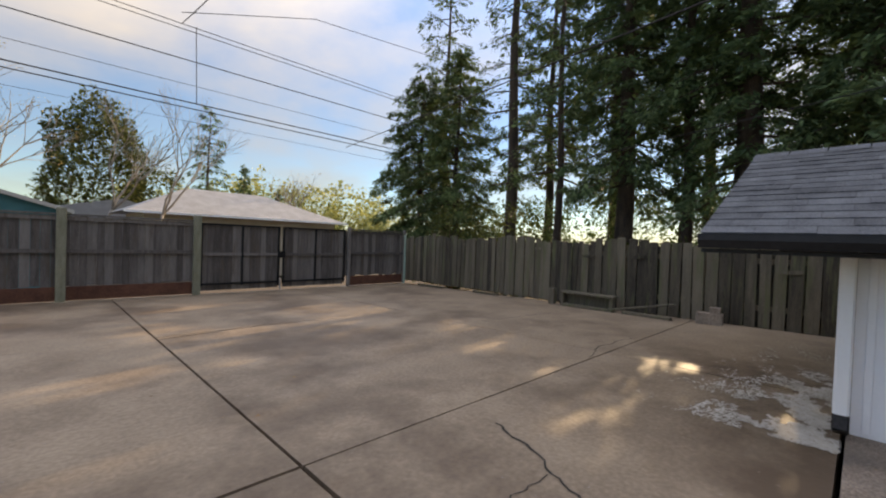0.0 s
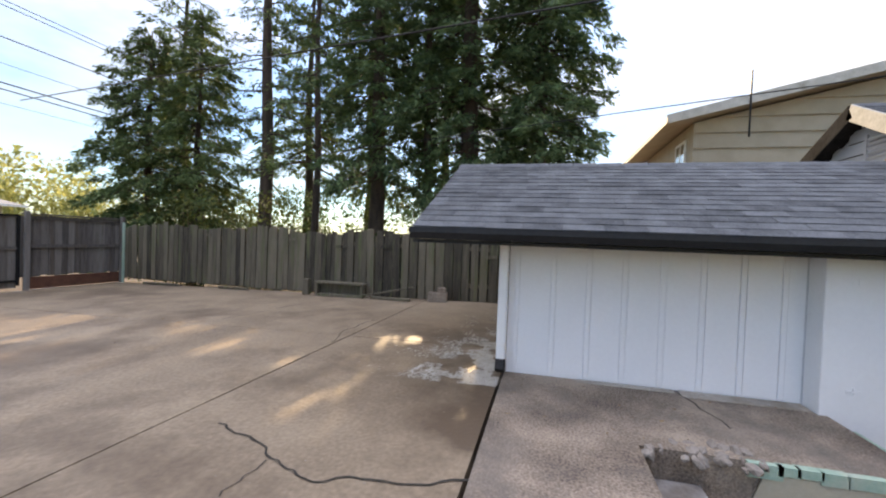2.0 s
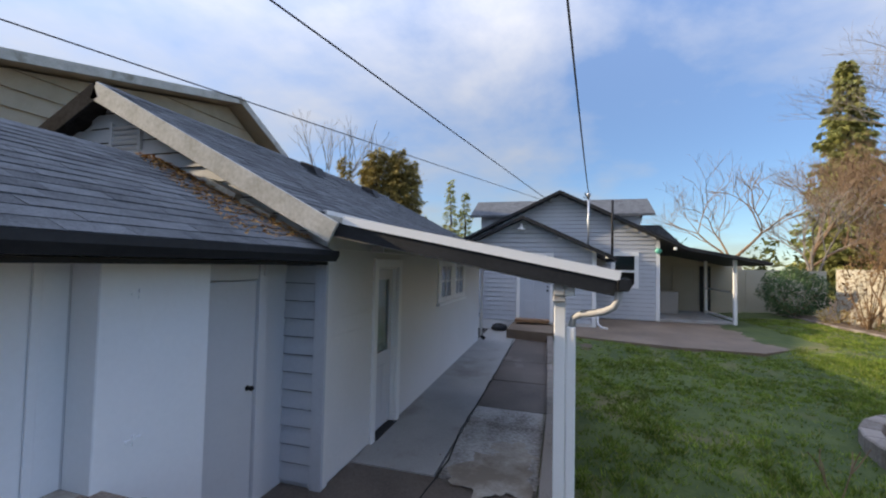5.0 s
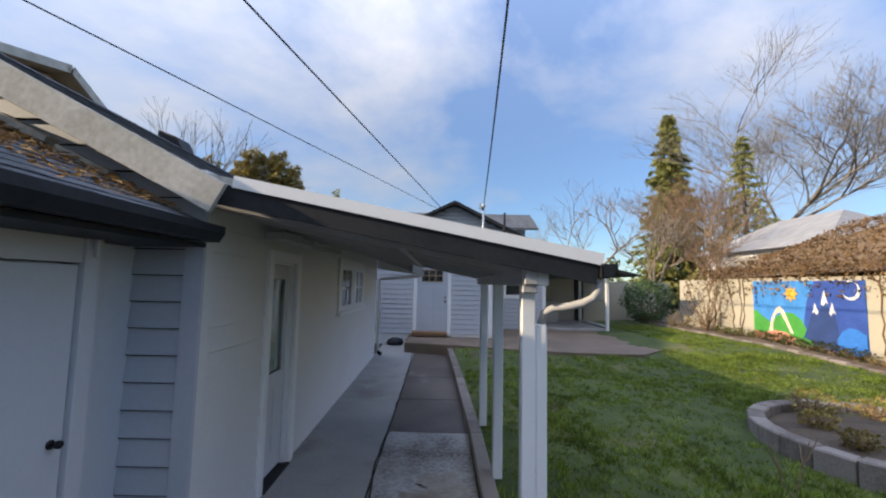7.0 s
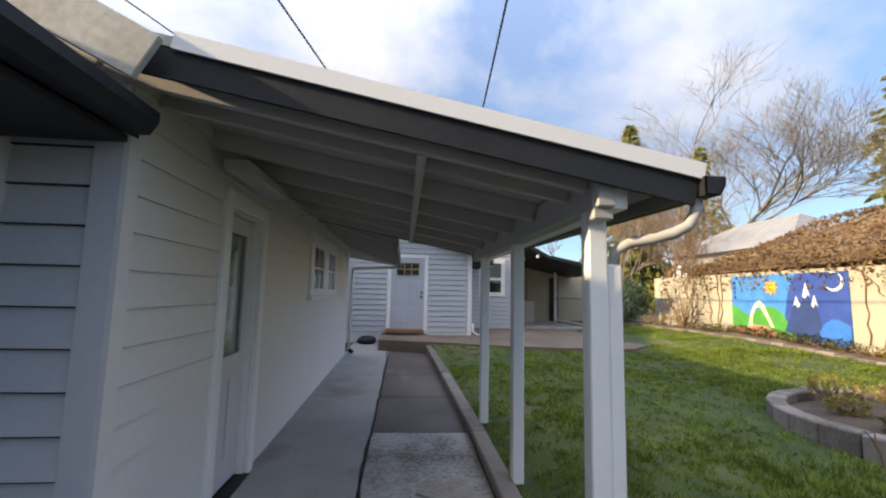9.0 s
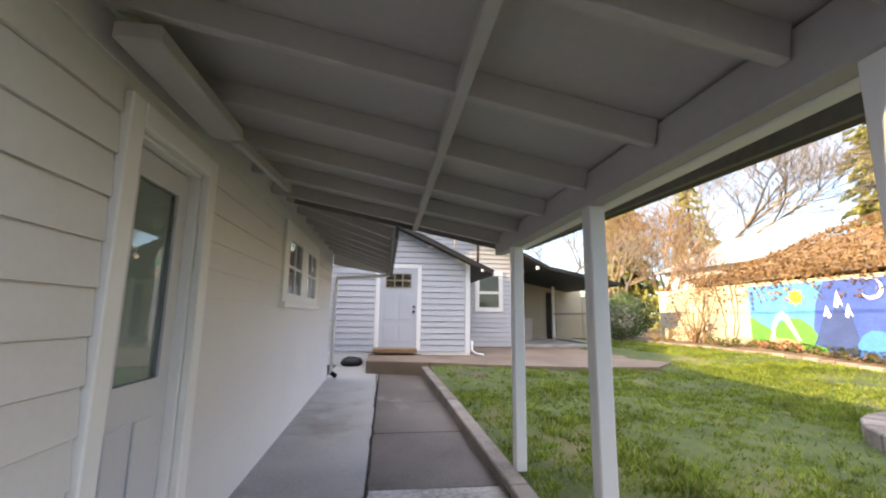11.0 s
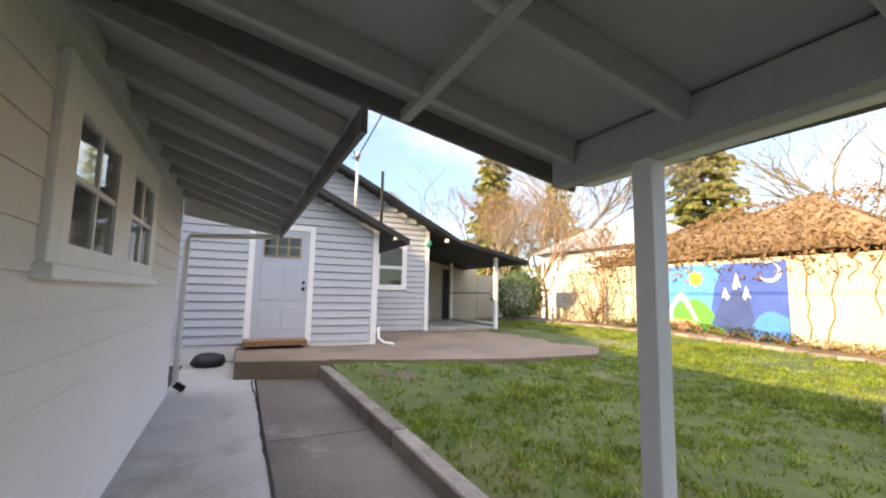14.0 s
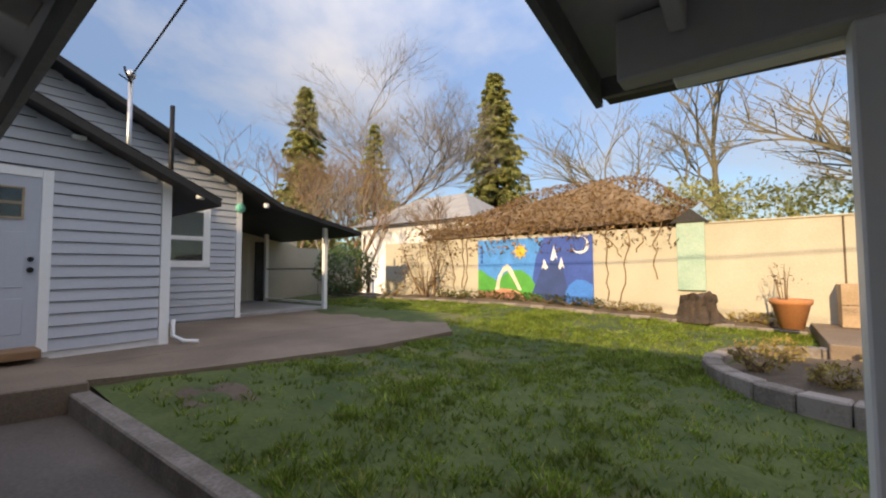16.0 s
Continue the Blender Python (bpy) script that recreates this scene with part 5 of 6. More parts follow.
def junk(name, label, category, boxes, mat, tilt=(0, 0, 0), at=(0, 0, 0)):
    bm = bmesh.new()
    for a, b in boxes:
        box(bm, a, b)
    soften(bm, 0.006)
    ob = part(name, bm, mat)
    ob.matrix_world = pose(*at, *tilt)
    return tagged(ob, label, category)


junk("timber_bench", "low weathered plank bench against the old fence", "bench", [((-0.16, -1.15, 0.28), (0.1, 0.05, 0.33)), ((-0.12, -0.02, 0.0), (0.04, 0.05, 0.28)), ((-0.12, -1.12, 0.0), (0.04, -1.04, 0.28)), ((0.02, -1.1, 0.02), (0.06, 0.0, 0.27))], OLDFENCE, at=(8.6, 5.0, yard_z(0, 5)))
junk("old_post", "short dark wooden post stump by the fence", "post", [((-0.07, -0.07, 0), (0.07, 0.07, 0.36))], OLDFENCE, at=(8.55, 5.3, yard_z(0, 5.3)))
junk("loose_plank", "loose grey plank sloping against the fence foot", "plank", [((-0.05, -0.62, 0.0), (0.05, 0.62, 0.035))], OLDFENCE, (-12, 0, 6), (8.5, 3.35, yard_z(0, 3.4) + 0.14))
for x, y, l in ((8.45, 4.4, 1.1), (8.4, 3.2, 0.9), (8.7, 7.4, 0.9), (8.72, 9.6, 1.1)):
    junk("loose_plank", "loose grey plank lying along the fence", "plank", [((-0.05, -l / 2, 0), (0.05, l / 2, 0.06))], OLDFENCE, (0, 0, rng.uniform(-5, 5)), (x, y, yard_z(0, y) - 0.005))
junk("concrete_block", "rough grey concrete block by the fence", "block", [((-0.12, -0.2, 0.0), (0.1, 0.2, 0.2)), ((-0.1, -0.16, 0.2), (0.1, 0.0, 0.3))], SLAB, (0, 0, 8), (8.6, 2.2, yard_z(0, 2.2) - 0.004))

# ---- west side: wall, mural, bed
wall = thing("wall_west", "cream rendered boundary wall", "wall", kind="structure")
solid("render", [((-7.1, -17.0, 0.0), (-6.95, -8.3, 2.26))], STUCCO, wall)
solid("render", [((-7.12, -8.3, 0.0), (-6.96, 3.0, 2.3))], STUCCO, wall)
solid("coping", [((-7.14, -8.3, 2.3), (-6.93, 3.0, 2.33))], STUCCO, wall)
solid("panel_joint", [((-6.962, -5.83, 0.5), (-6.955, -5.8, 2.29))], SOIL, wall)
south = thing("fence_south", "cream panel fence beyond the porch", "fence", kind="structure")
for i in range(6):
    solid("panel", [((-8.2 + 0.9 * i, -20.05, 0.2), (-7.32 + 0.9 * i, -20.0, 2.2))], STUCCO, south)
mural = thing("mural", "painted mural of hills, sun, peaks and moon", "mural")
M0, M1, MZ0, MZ1 = -13.27, -10.08, 0.55, 2.2
layer = [0]


def daub(outline, color, name="painted_shape"):
    layer[0] += 1
    d = -6.925 + 0.0012 * layer[0]
    bm = bmesh.new()
    prism(bm, [(d - 0.004, M0 + s * (M1 - M0), MZ0 + v * (MZ1 - MZ0)) for s, v in outline], (0.005, 0, 0))
    return part(name, bm, color, mural)


def ring(s, v, r, n=20, a0=0, a1=360, k=1.93):
    return [(s + r * math.cos(radians(a0 + (a1 - a0) * i / n)), v + k * r * math.sin(radians(a0 + (a1 - a0) * i / n))) for i in range(n if a1 - a0 == 360 else n + 1)]


P = {n: flat_paint("mural_" + n, c) for n, c in dict(sky=(0.05, 0.27, 0.66), night=(0.035, 0.09, 0.36), green=(0.06, 0.34, 0.06), pink=(0.72, 0.3, 0.2), peak=(0.03, 0.065, 0.2), snow=(0.82, 0.83, 0.85), sun=(0.85, 0.45, 0.06), water=(0.03, 0.2, 0.62), path=(0.74, 0.62, 0.5)).items()}
bm = bmesh.new()
box(bm, (-6.949, M0, MZ0), (-6.927, M1, MZ1))
part("board", bm, P["sky"], mural, "blue painted board")
daub([(0.5, 0.0), (1.0, 0.0), (1.0, 1.0), (0.62, 1.0), (0.55, 0.7), (0.52, 0.4)], P["night"])
daub([(0, 0.12), (0, 0.5), (0.04, 0.5), (0.09, 0.42), (0.16, 0.36), (0.2, 0.3), (0.26, 0.44), (0.33, 0.5), (0.42, 0.5), (0.5, 0.4), (0.56, 0.2), (0.6, 0.0), (0.3, 0.0)], P["green"])
daub([(0, 0), (0, 0.16), (0.1, 0.14), (0.22, 0.2), (0.34, 0.19), (0.43, 0.12), (0.44, 0.0)], P["pink"])
daub([(0.17, 0.18), (0.2, 0.4), (0.25, 0.55), (0.29, 0.6), (0.33, 0.53), (0.37, 0.38), (0.42, 0.18), (0.39, 0.18), (0.34, 0.36), (0.29, 0.5), (0.25, 0.46), (0.22, 0.34), (0.21, 0.18)], P["path"])
daub([(0.5, 0.1), (0.56, 0.35), (0.62, 0.66), (0.66, 0.55), (0.7, 0.86), (0.735, 0.55), (0.76, 0.68), (0.79, 0.35), (0.82, 0.05), (0.6, 0.02)], P["peak"])
for pts in ([(0.595, 0.52), (0.62, 0.67), (0.65, 0.54), (0.63, 0.5), (0.615, 0.55)], [(0.672, 0.66), (0.7, 0.87), (0.728, 0.66), (0.71, 0.7), (0.695, 0.64)], [(0.735, 0.54), (0.76, 0.69), (0.785, 0.52), (0.765, 0.56), (0.75, 0.5)]):
    daub(pts, P["snow"])
daub(ring(0.41, 0.8, 0.045), P["sun"])
for i in range(8):
    a = 2 * math.pi * i / 8
    daub([(0.41 + 0.05 * math.cos(a - 0.25), 0.8 + 0.097 * math.sin(a - 0.25)), (0.41 + 0.068 * math.cos(a), 0.8 + 0.13 * math.sin(a)), (0.41 + 0.05 * math.cos(a + 0.25), 0.8 + 0.097 * math.sin(a + 0.25))], P["sun"])
daub(ring(0.91, 0.86, 0.065, 18, -150, 110) + ring(0.897, 0.885, 0.06, 18, 105, -140), P["snow"], "crescent")
daub([(0.8, 0.0), (0.79, 0.18), (0.83, 0.3), (0.88, 0.36), (0.94, 0.35), (1.0, 0.28), (1.0, 0.0)], P["water"])
daub([(0.43, 0.0), (0.45, 0.12), (0.53, 0.14), (0.6, 0.1), (0.62, 0.0)], P["green"])
for i in range(4):
    daub([(0.03, 0.62 + 0.08 * i), (0.05, 0.62 + 0.08 * i), (0.05, 0.67 + 0.08 * i), (0.03, 0.67 + 0.08 * i)], P["night"])

bed = thing("flower_bed", "narrow soil bed along the cream wall", "bed", kind="structure")
bm = bmesh.new()
sheet(bm, -6.95, -6.28, -19.5, -6.35, 8, 90, lambda x, y: lawn_z(-6.5, y) + 0.1 + 0.05 * noise.noise((x * 3, y * 3, 1)) - 0.1 * smoothstep(-6.45, -6.28, x))
part("soil", bm, SOIL, bed)
y = -19.0
while y < -6.4:
    l = rng.uniform(0.28, 0.42)
    z = lawn_z(-6.3, y)
    solid("edging_stone", [((-6.36, y, z - 0.05), (-6.24, y + l - 0.01, z + 0.06 + rng.uniform(-0.01, 0.01)))], STONE, bed, bevel=0.012)
    y += l
pave = solid("side_paving", [((-6.94, -6.3, 0.1), (-4.35, -0.65, 0.42))], PATIO, bevel=0.01)
tagged(pave, "brown paved strip by the cream wall", "pavement", kind="structure")


# ---- greenery kit
def sprigs(centre_list, n, size, flat=0.6, rnd=rng):
    """n loose triangles strewn round each centre (x, y, z, spread)."""
    out = []
    for x, y, z, sp in centre_list:
        for _ in range(n):
            c = np.array((x + rnd.gauss(0, sp), y + rnd.gauss(0, sp), z + rnd.gauss(0, sp * flat)))
            s = size * rnd.uniform(0.5, 1.3)
            out.append(c + np.array([[rnd.uniform(-s, s), rnd.uniform(-s, s), rnd.uniform(-s, s) * 0.8] for _ in range(3)]))
    return out


def conifer(x, y, base, h, r, trunk, leafmat, label, crown_from=0.1, limbs=90, per=110, size=0.13, droop=0.25, power=0.8, seed=1, group="conifers"):
    g = random.Random(seed)
    tree = thing("conifer", label, "tree", group)
    bm = bmesh.new()
    n = 8
    tube(bm, [(x + 0.06 * math.sin(i), y + 0.06 * math.cos(1.7 * i), base + h * i / n) for i in range(n + 1)], [trunk * (1 - 0.93 * i / n) * (1.35 if i == 0 else 1) for i in range(n + 1)], 9)
    part("trunk", bm, BARK, tree, "", True)
    bm = bmesh.new()
    chunks = []
    gn = np.random.default_rng(seed)
    count = max(4, int(per / 6))
    for i in range(limbs):
        t = crown_from + (1 - crown_from) * ((i + g.random()) / limbs)
        rr = r * max(0.04, (1 - (t - crown_from) / (1 - crown_from) * 0.97)) ** power * g.uniform(0.55, 1.18)
        a = i * 2.4 + g.uniform(-0.5, 0.5)
        z = base + h * t
        d = np.array((math.cos(a), math.sin(a), 0.0))
        side = np.array((-d[1], d[0], 0.0))
        p0 = np.array((x, y, z))
        tip = d * rr + np.array((0, 0, -droop * rr + g.uniform(-0.1, 0.25)))
        if rr > 0.5:
            tube(bm, [tuple(p0), tuple(p0 + tip * 0.5 + np.array((0, 0, 0.06 * rr))), tuple(p0 + tip)], [0.02 + 0.012 * rr, 0.012 + 0.006 * rr, 0.004], 4)
        # side sprays along the limb, each a hanging fan of needles
        n_spray = max(3, int(7 * rr / r * (1.2 if rr > 1 else 1)) + 2)
        for q in range(n_spray):
            k = 0.2 + 0.85 * (q + g.random()) / n_spray
            sgn = 1 if q % 2 else -1
            u = d * g.uniform(0.4, 0.9) + side * sgn * g.uniform(0.3, 1.0) + np.array((0, 0, g.uniform(-0.5, 0.1)))
            u /= np.linalg.norm(u)
            l = (0.16 + 0.3 * rr * (1.25 - k)) * g.uniform(0.7, 1.3)
            v = gn.random(count)[:, None]
            c = p0 + tip * k + np.array((0, 0, 0.06 * rr * math.sin(3 * k))) + u * l * v + gn.normal(0, 0.05 + 0.05 * l, (count, 3)) + np.array((0, 0, -1.0)) * (0.3 * l * v ** 2)
            sz = 0.72 * size * gn.uniform(0.5, 1.4, (count, 1, 1))
            f = gn.uniform(-1, 1, (count, 3, 3)) * np.array((0.6, 0.6, 0.5)) * sz
            f[:, 0] += (u + np.array((0, 0, -0.35))) * 1.5 * sz[:, 0]
            chunks.append(c[:, None, :] + f)
    tri = np.concatenate(chunks)
    if bm.verts:
        tagged(part("limb_frame", bm, BARK, tree), kind="stuff")
    else:
        bm.free()
    tri_mesh("crown", tri, leafmat, tree, "dense drooping needle sprays" if leafmat is NEEDLE else "")
    return tree


def bare_tree(x, y, base, h, trunk, label, depth=5, spread=0.55, seed=1, mat=TWIG, lean=(0, 0), kids=3, leaves=None):
    g = random.Random(seed)
    tree = thing("bare_tree", label, "tree", "bare trees")
    bm_t, bm_b, tips = bmesh.new(), bmesh.new(), []

    def grow(p, d, l, r, lev):
        pts, q = [p], p
        for i in range(3):
            d = (d + Vector((g.gauss(0, 0.12), g.gauss(0, 0.12), g.gauss(0.02, 0.08)))).normalized()
            q = q + d * (l / 3)
            pts.append(q)
        tube(bm_t if lev == 0 else bm_b, [tuple(v) for v in pts], [r, r * 0.88, r * 0.75, r * 0.62], 7 if lev < 2 else 3)
        if lev >= depth:
            tips.append(q)
            return
        for i in range(kids + (1 if lev in (1, 2) else 0)):
            a, s = g.uniform(0, 6.28), spread * g.uniform(0.6, 1.5)
            nd = (d + Vector((math.cos(a) * s, math.sin(a) * s, g.uniform(-0.1, 0.25)))).normalized()
            grow(pts[g.choice((2, 3, 3))] if i else q, nd, l * g.uniform(0.62, 0.85), max(0.006, r * g.uniform(0.45, 0.62)), lev + 1)

    grow(Vector((x, y, base)), Vector((lean[0], lean[1], 1)).normalized(), h * 0.33, trunk, 0)
    part("trunk", bm_t, mat, tree, "", True)
    part("bare_crown", bm_b, mat, tree, "fine bare branches")
    if leaves:
        tri_mesh("crown", sprigs([(*t, 0.16) for t in tips], leaves[1], leaves[2], rnd=g), leaves[0], tree, "sparse yellow-green leaves")
    return tree


def bush(name, label, x, y, z, rx, ry, rz, mat, n, size, seed, category="bush"):
    g = random.Random(seed)
    b = thing(name, label, category)
    bm = bmesh.new()
    for i in range(14):
        a = g.uniform(0, 6.28)
        tube(bm, [(x + g.gauss(0, 0.05), y + g.gauss(0, 0.05), z), (x + 0.5 * rx * math.cos(a), y + 0.5 * ry * math.sin(a), z + rz * 0.7), (x + 0.85 * rx * math.cos(a), y + 0.85 * ry * math.sin(a), z + rz * g.uniform(0.8, 1.6))], [0.02, 0.012, 0.004], 4)
    part("stem_tangle", bm, VINE, b)
    tri = []
    for _ in range(n):
        u = np.array([g.gauss(0, 1) for _ in range(3)])
        u /= np.linalg.norm(u)
        u *= g.uniform(0.45, 1.0) ** 0.5 * (1 + 0.28 * noise.noise(Vector(u * 2.2) + Vector((seed, 0, 0))))
        c = np.array((x + rx * u[0], y + ry * u[1], max(z + 0.02, z + rz + rz * u[2])))
        s = size * g.uniform(0.5, 1.4)
        tri.append(c + np.array([[g.uniform(-s, s) for _ in range(3)] for _ in range(3)]))
    tri_mesh("leaves", tri, mat, b)
    return b


# conifers behind the old fence
DC = "dark green conifer with drooping limbs behind the old fence"
conifer(12.8, 9.75, 0.3, 19, 2.0, 0.27, NEEDLELIGHT, "tall fir with a bare reddish lower trunk", 0.2, 70, 120, 0.12, 0.35, 0.6, 1)
conifer(12.8, 7.75, 0.3, 18, 1.9, 0.15, NEEDLELIGHT, "slim tall fir with sparse needles", 0.22, 60, 100, 0.12, 0.35, 0.6, 2)
conifer(12.8, 5.5, 0.3, 17, 2.0, 0.3, NEEDLE, DC, 0.21, 140, 230, 0.13, 0.45, 0.35, 3)
conifer(13.1, 3.9, 0.3, 16, 1.7, 0.2, NEEDLE, DC, 0.32, 80, 200, 0.13, 0.4, 0.4, 4)
conifer(12.8, 2.5, 0.3, 18, 2.5, 0.38, NEEDLE, DC, 0.18, 150, 250, 0.13, 0.4, 0.35, 5)
conifer(12.9, 0.35, 0.3, 16, 2.2, 0.25, NEEDLE, DC, 0.25, 190, 300, 0.13, 0.4, 0.3, 6)
conifer(12.8, 14.9, 0.3, 9.4, 2.7, 0.2, NEEDLELIGHT, "bushy green cedar behind the fence corner", 0.08, 150, 300, 0.12, 0.3, 0.5, 7)
conifer(12.6, 12.4, 0.3, 9.8, 2.1, 0.18, NEEDLELIGHT, "bushy green cedar behind the fence corner", 0.1, 130, 260, 0.12, 0.3, 0.5, 8)
conifer(15.0, 15.6, 0.3, 17, 2.4, 0.2, NEEDLELIGHT, "open pine with tufts of needles", 0.45, 46, 110, 0.14, 0.1, 0.7, 9)
conifer(17.5, 11.0, 0.3, 17, 2.6, 0.25, NEEDLE, DC, 0.3, 70, 160, 0.18, 0.35, 0.6, 10)
conifer(18.0, 4.5, 0.3, 16, 2.6, 0.25, NEEDLE, DC, 0.4, 70, 180, 0.18, 0.35, 0.5, 11)
conifer(17.8, 8.0, 0.3, 18, 2.6, 0.25, NEEDLE, DC, 0.4, 70, 180, 0.18, 0.35, 0.5, 12)
for i, (x, y) in enumerate(((10.3, 10.2), (10.2, 7.8), (10.5, 5.6), (10.4, 3.6), (10.6, 1.4))):
    bush("undergrowth_shrub", "light green shrub under the conifers", x, y, 0.3, 1.0, 1.35, 1.05 if 3 < y < 6 else 1.55, SHRUBLEAF, 3400, 0.06, 20 + i)
for i, (x, y) in enumerate(((15.4, 13.5), (15.6, 10.6), (15.2, 8.0), (15.6, 5.4), (15.3, 2.8), (15.8, 0.4))):
    bush("undergrowth_shrub", "dark shrub deep under the conifers", x, y, 0.3, 1.4, 1.8, 2.0, NEEDLELIGHT, 4200, 0.08, 220 + i)

# houses and trees beyond the yard gate
far = thing("hip_roof_house", "low house with a pale grey hip roof", "house")
solid("wall", [((3.3, 22.0, 0), (12.4, 27, 2.95))], TAN, far)
bm = bmesh.new()
e = [bm.verts.new(c) for c in ((2.6, 21.6, 2.95), (13.0, 21.6, 2.95), (13.0, 28, 2.95), (2.6, 28, 2.95))]
r = [bm.verts.new(c) for c in ((5.4, 24.6, 4.35), (9.2, 24.6, 4.35))]
bm.faces.new((e[0], e[1], r[1], r[0])), bm.faces.new((e[1], e[2], r[1])), bm.faces.new((e[2], e[3], r[0], r[1])), bm.faces.new((e[3], e[0], r[0])), bm.faces.new(e[::-1])
part("roof", bm, GREYROOF, far, "pale grey hip roof")
solid("fascia", [((2.58, 21.58, 2.88), (13.02, 21.62, 2.97))], TRIM, far)
shop = thing("teal_outbuilding", "teal-sided outbuilding with a pale roof edge", "building")
bm = bmesh.new()
prism(bm, [(-9, 20, 0), (0.7, 20, 0), (0.7, 20, 2.72), (-4.2, 20, 4.2), (-9, 20, 2.72)], (0, 5, 0))
part("wall", bm, TEAL, shop)
bm = bmesh.new()
prism(bm, [(1.0, 19.8, 2.75), (-4.2, 19.8, 4.35), (-4.2, 19.8, 4.22), (1.0, 19.8, 2.62)], (0, 5.4, 0))
prism(bm, [(-9.4, 19.8, 2.75), (-4.2, 19.8, 4.35), (-4.2, 19.8, 4.22), (-9.4, 19.8, 2.62)], (0, 5.4, 0))
part("roof", bm, ROOFEDGE, shop)
low = thing("low_roof_house", "distant low grey roof behind the fence", "house")
bm = bmesh.new()
prism(bm, [(0.9, 30, 0), (6, 30, 0), (6, 30, 3.1), (3.5, 30, 3.9), (0.9, 30, 3.3)], (0, 4, 0))
part("roof", bm, GREYROOF, low)
bare_tree(3.4, 20.5, 0, 8.6, 0.09, "slender pale bare tree beyond the gate", 4, 0.4, 31, kids=3)
bare_tree(2.1, 29, 0, 10, 0.12, "bare multi-stemmed tree beyond the fence", 4, 0.5, 32)
bare_tree(-0.6, 23, 0, 8.4, 0.14, "bare yellowish tree beyond the outbuilding", 4, 0.6, 33, leaves=(TUFT, 6, 0.05))
bare_tree(12.6, 26, 0, 6.0, 0.1, "pale blossoming bare tree near the conifers", 4, 0.5, 34, leaves=(TUFT, 5, 0.05))
bush("evergreen_mass", "brown-green evergreen thicket beyond the fence", 2.5, 32, 0, 2.6, 2, 5.0, SHRUBLEAF, 15000, 0.14, 41, "tree")
bush("evergreen_mass", "brown-green evergreen thicket beyond the fence", 5.6, 33, 0, 1.9, 2, 3.4, SHRUBLEAF, 3600, 0.13, 42, "tree")
conifer(7.6, 29, 0, 9.8, 1.7, 0.15, NEEDLELIGHT, "open green conifer beyond the hip roof", 0.15, 60, 60, 0.16, 0.15, 0.6, 43)
conifer(13.4, 40, 0, 8.4, 1.7, 0.2, NEEDLE, "small dark fir far beyond the gate", 0.05, 60, 70, 0.2, 0.2, 0.9, 44)
conifer(29, 70, 0, 9.5, 2.2, 0.2, NEEDLE, "small dark fir far beyond the gate", 0.05, 50, 60, 0.3, 0.2, 0.8, 45)
tri = []
for i in range(150):
    x = rng.uniform(8, 60)
    y = 75 + rng.uniform(-6, 12)
    hh = rng.uniform(5, 9) if x < 22 else rng.uniform(6, 14)
    for _ in range(130):
        k = rng.random()
        tri.append(np.array((x + rng.gauss(0, 1.3 * (1 - 0.75 * k)), y + rng.gauss(0, 1), hh * k)) + np.array([[rng.uniform(-0.5, 0.5) for _ in range(3)] for _ in range(3)]))
tagged(tri_mesh("far_woods", tri, CEDAR), "far line of mixed green woods", "woods", kind="stuff")
tri = []
for i in range(260):
    a = rng.uniform(2.6, 6.0)
    x, y = 75 * math.cos(a), 75 * math.sin(a)
    hh = rng.uniform(3, 8)
    for _ in range(50):
        k = rng.random()
        tri.append(np.array((x + rng.gauss(0, 1.8 * (1 - 0.7 * k)), y + rng.gauss(0, 1.8), hh * k)) + np.array([[rng.uniform(-0.6, 0.6) for _ in range(3)] for _ in range(3)]))
tagged(tri_mesh("far_woods", tri, SHRUBLEAF), "far line of brownish woods behind the houses", "woods", kind="stuff")

# tan neighbour house
nb = thing("neighbour_house", "two-storey tan house with low gable and pale eaves", "house")
NX = 16.0
bm = bmesh.new()
prism(bm, [(NX + 0.8, -5.0, 0), (NX + 0.8, -18.6, 0), (NX + 0.8, -18.6, 7.7), (NX + 0.8, -16.0, 9.35), (NX + 0.8, -5.0, 6.75)], (9, 0, 0))
part("wall", bm, TAN, nb, "tan lap siding")
for i in range(9):
    z = 4.2 + 0.55 * i
    yl = -5.0 if z < 6.7 else -5.0 - (z - 6.75) / 2.6 * 11
    yr = -18.6 if z < 7.6 else -18.6 + (z - 7.7) / 1.65 * 2.6
    if yl - yr > 0.5:
        solid("siding_lap", [((NX + 0.72, yr, z - 0.03), (NX + 0.8, yl, z))], TAN, nb)
for y0, z0, y1, z1 in ((-3.92, 6.78, -15.97, 9.66), (-15.97, 9.66, -19.3, 7.8)):
    bm = bmesh.new()
    prism(bm, [(NX, y0, z0), (NX, y1, z1), (NX, y1, z1 - 0.22), (NX, y0, z0 - 0.22)], (10.5, 0, 0))
    part("roof", bm, TAN, nb, "tan-painted soffit and roof")
    bm = bmesh.new()
    beam(bm, (NX - 0.02, y0, z0 - 0.1), (NX - 0.02, y1, z1 - 0.1), 0.04, 0.3)
    part("rake_board", bm, ROOFEDGE, nb, "pale rake board")
solid("window", [((NX + 1.6, -4.98, 5.3), (NX + 2.6, -4.94, 6.2))], GLASS, nb)
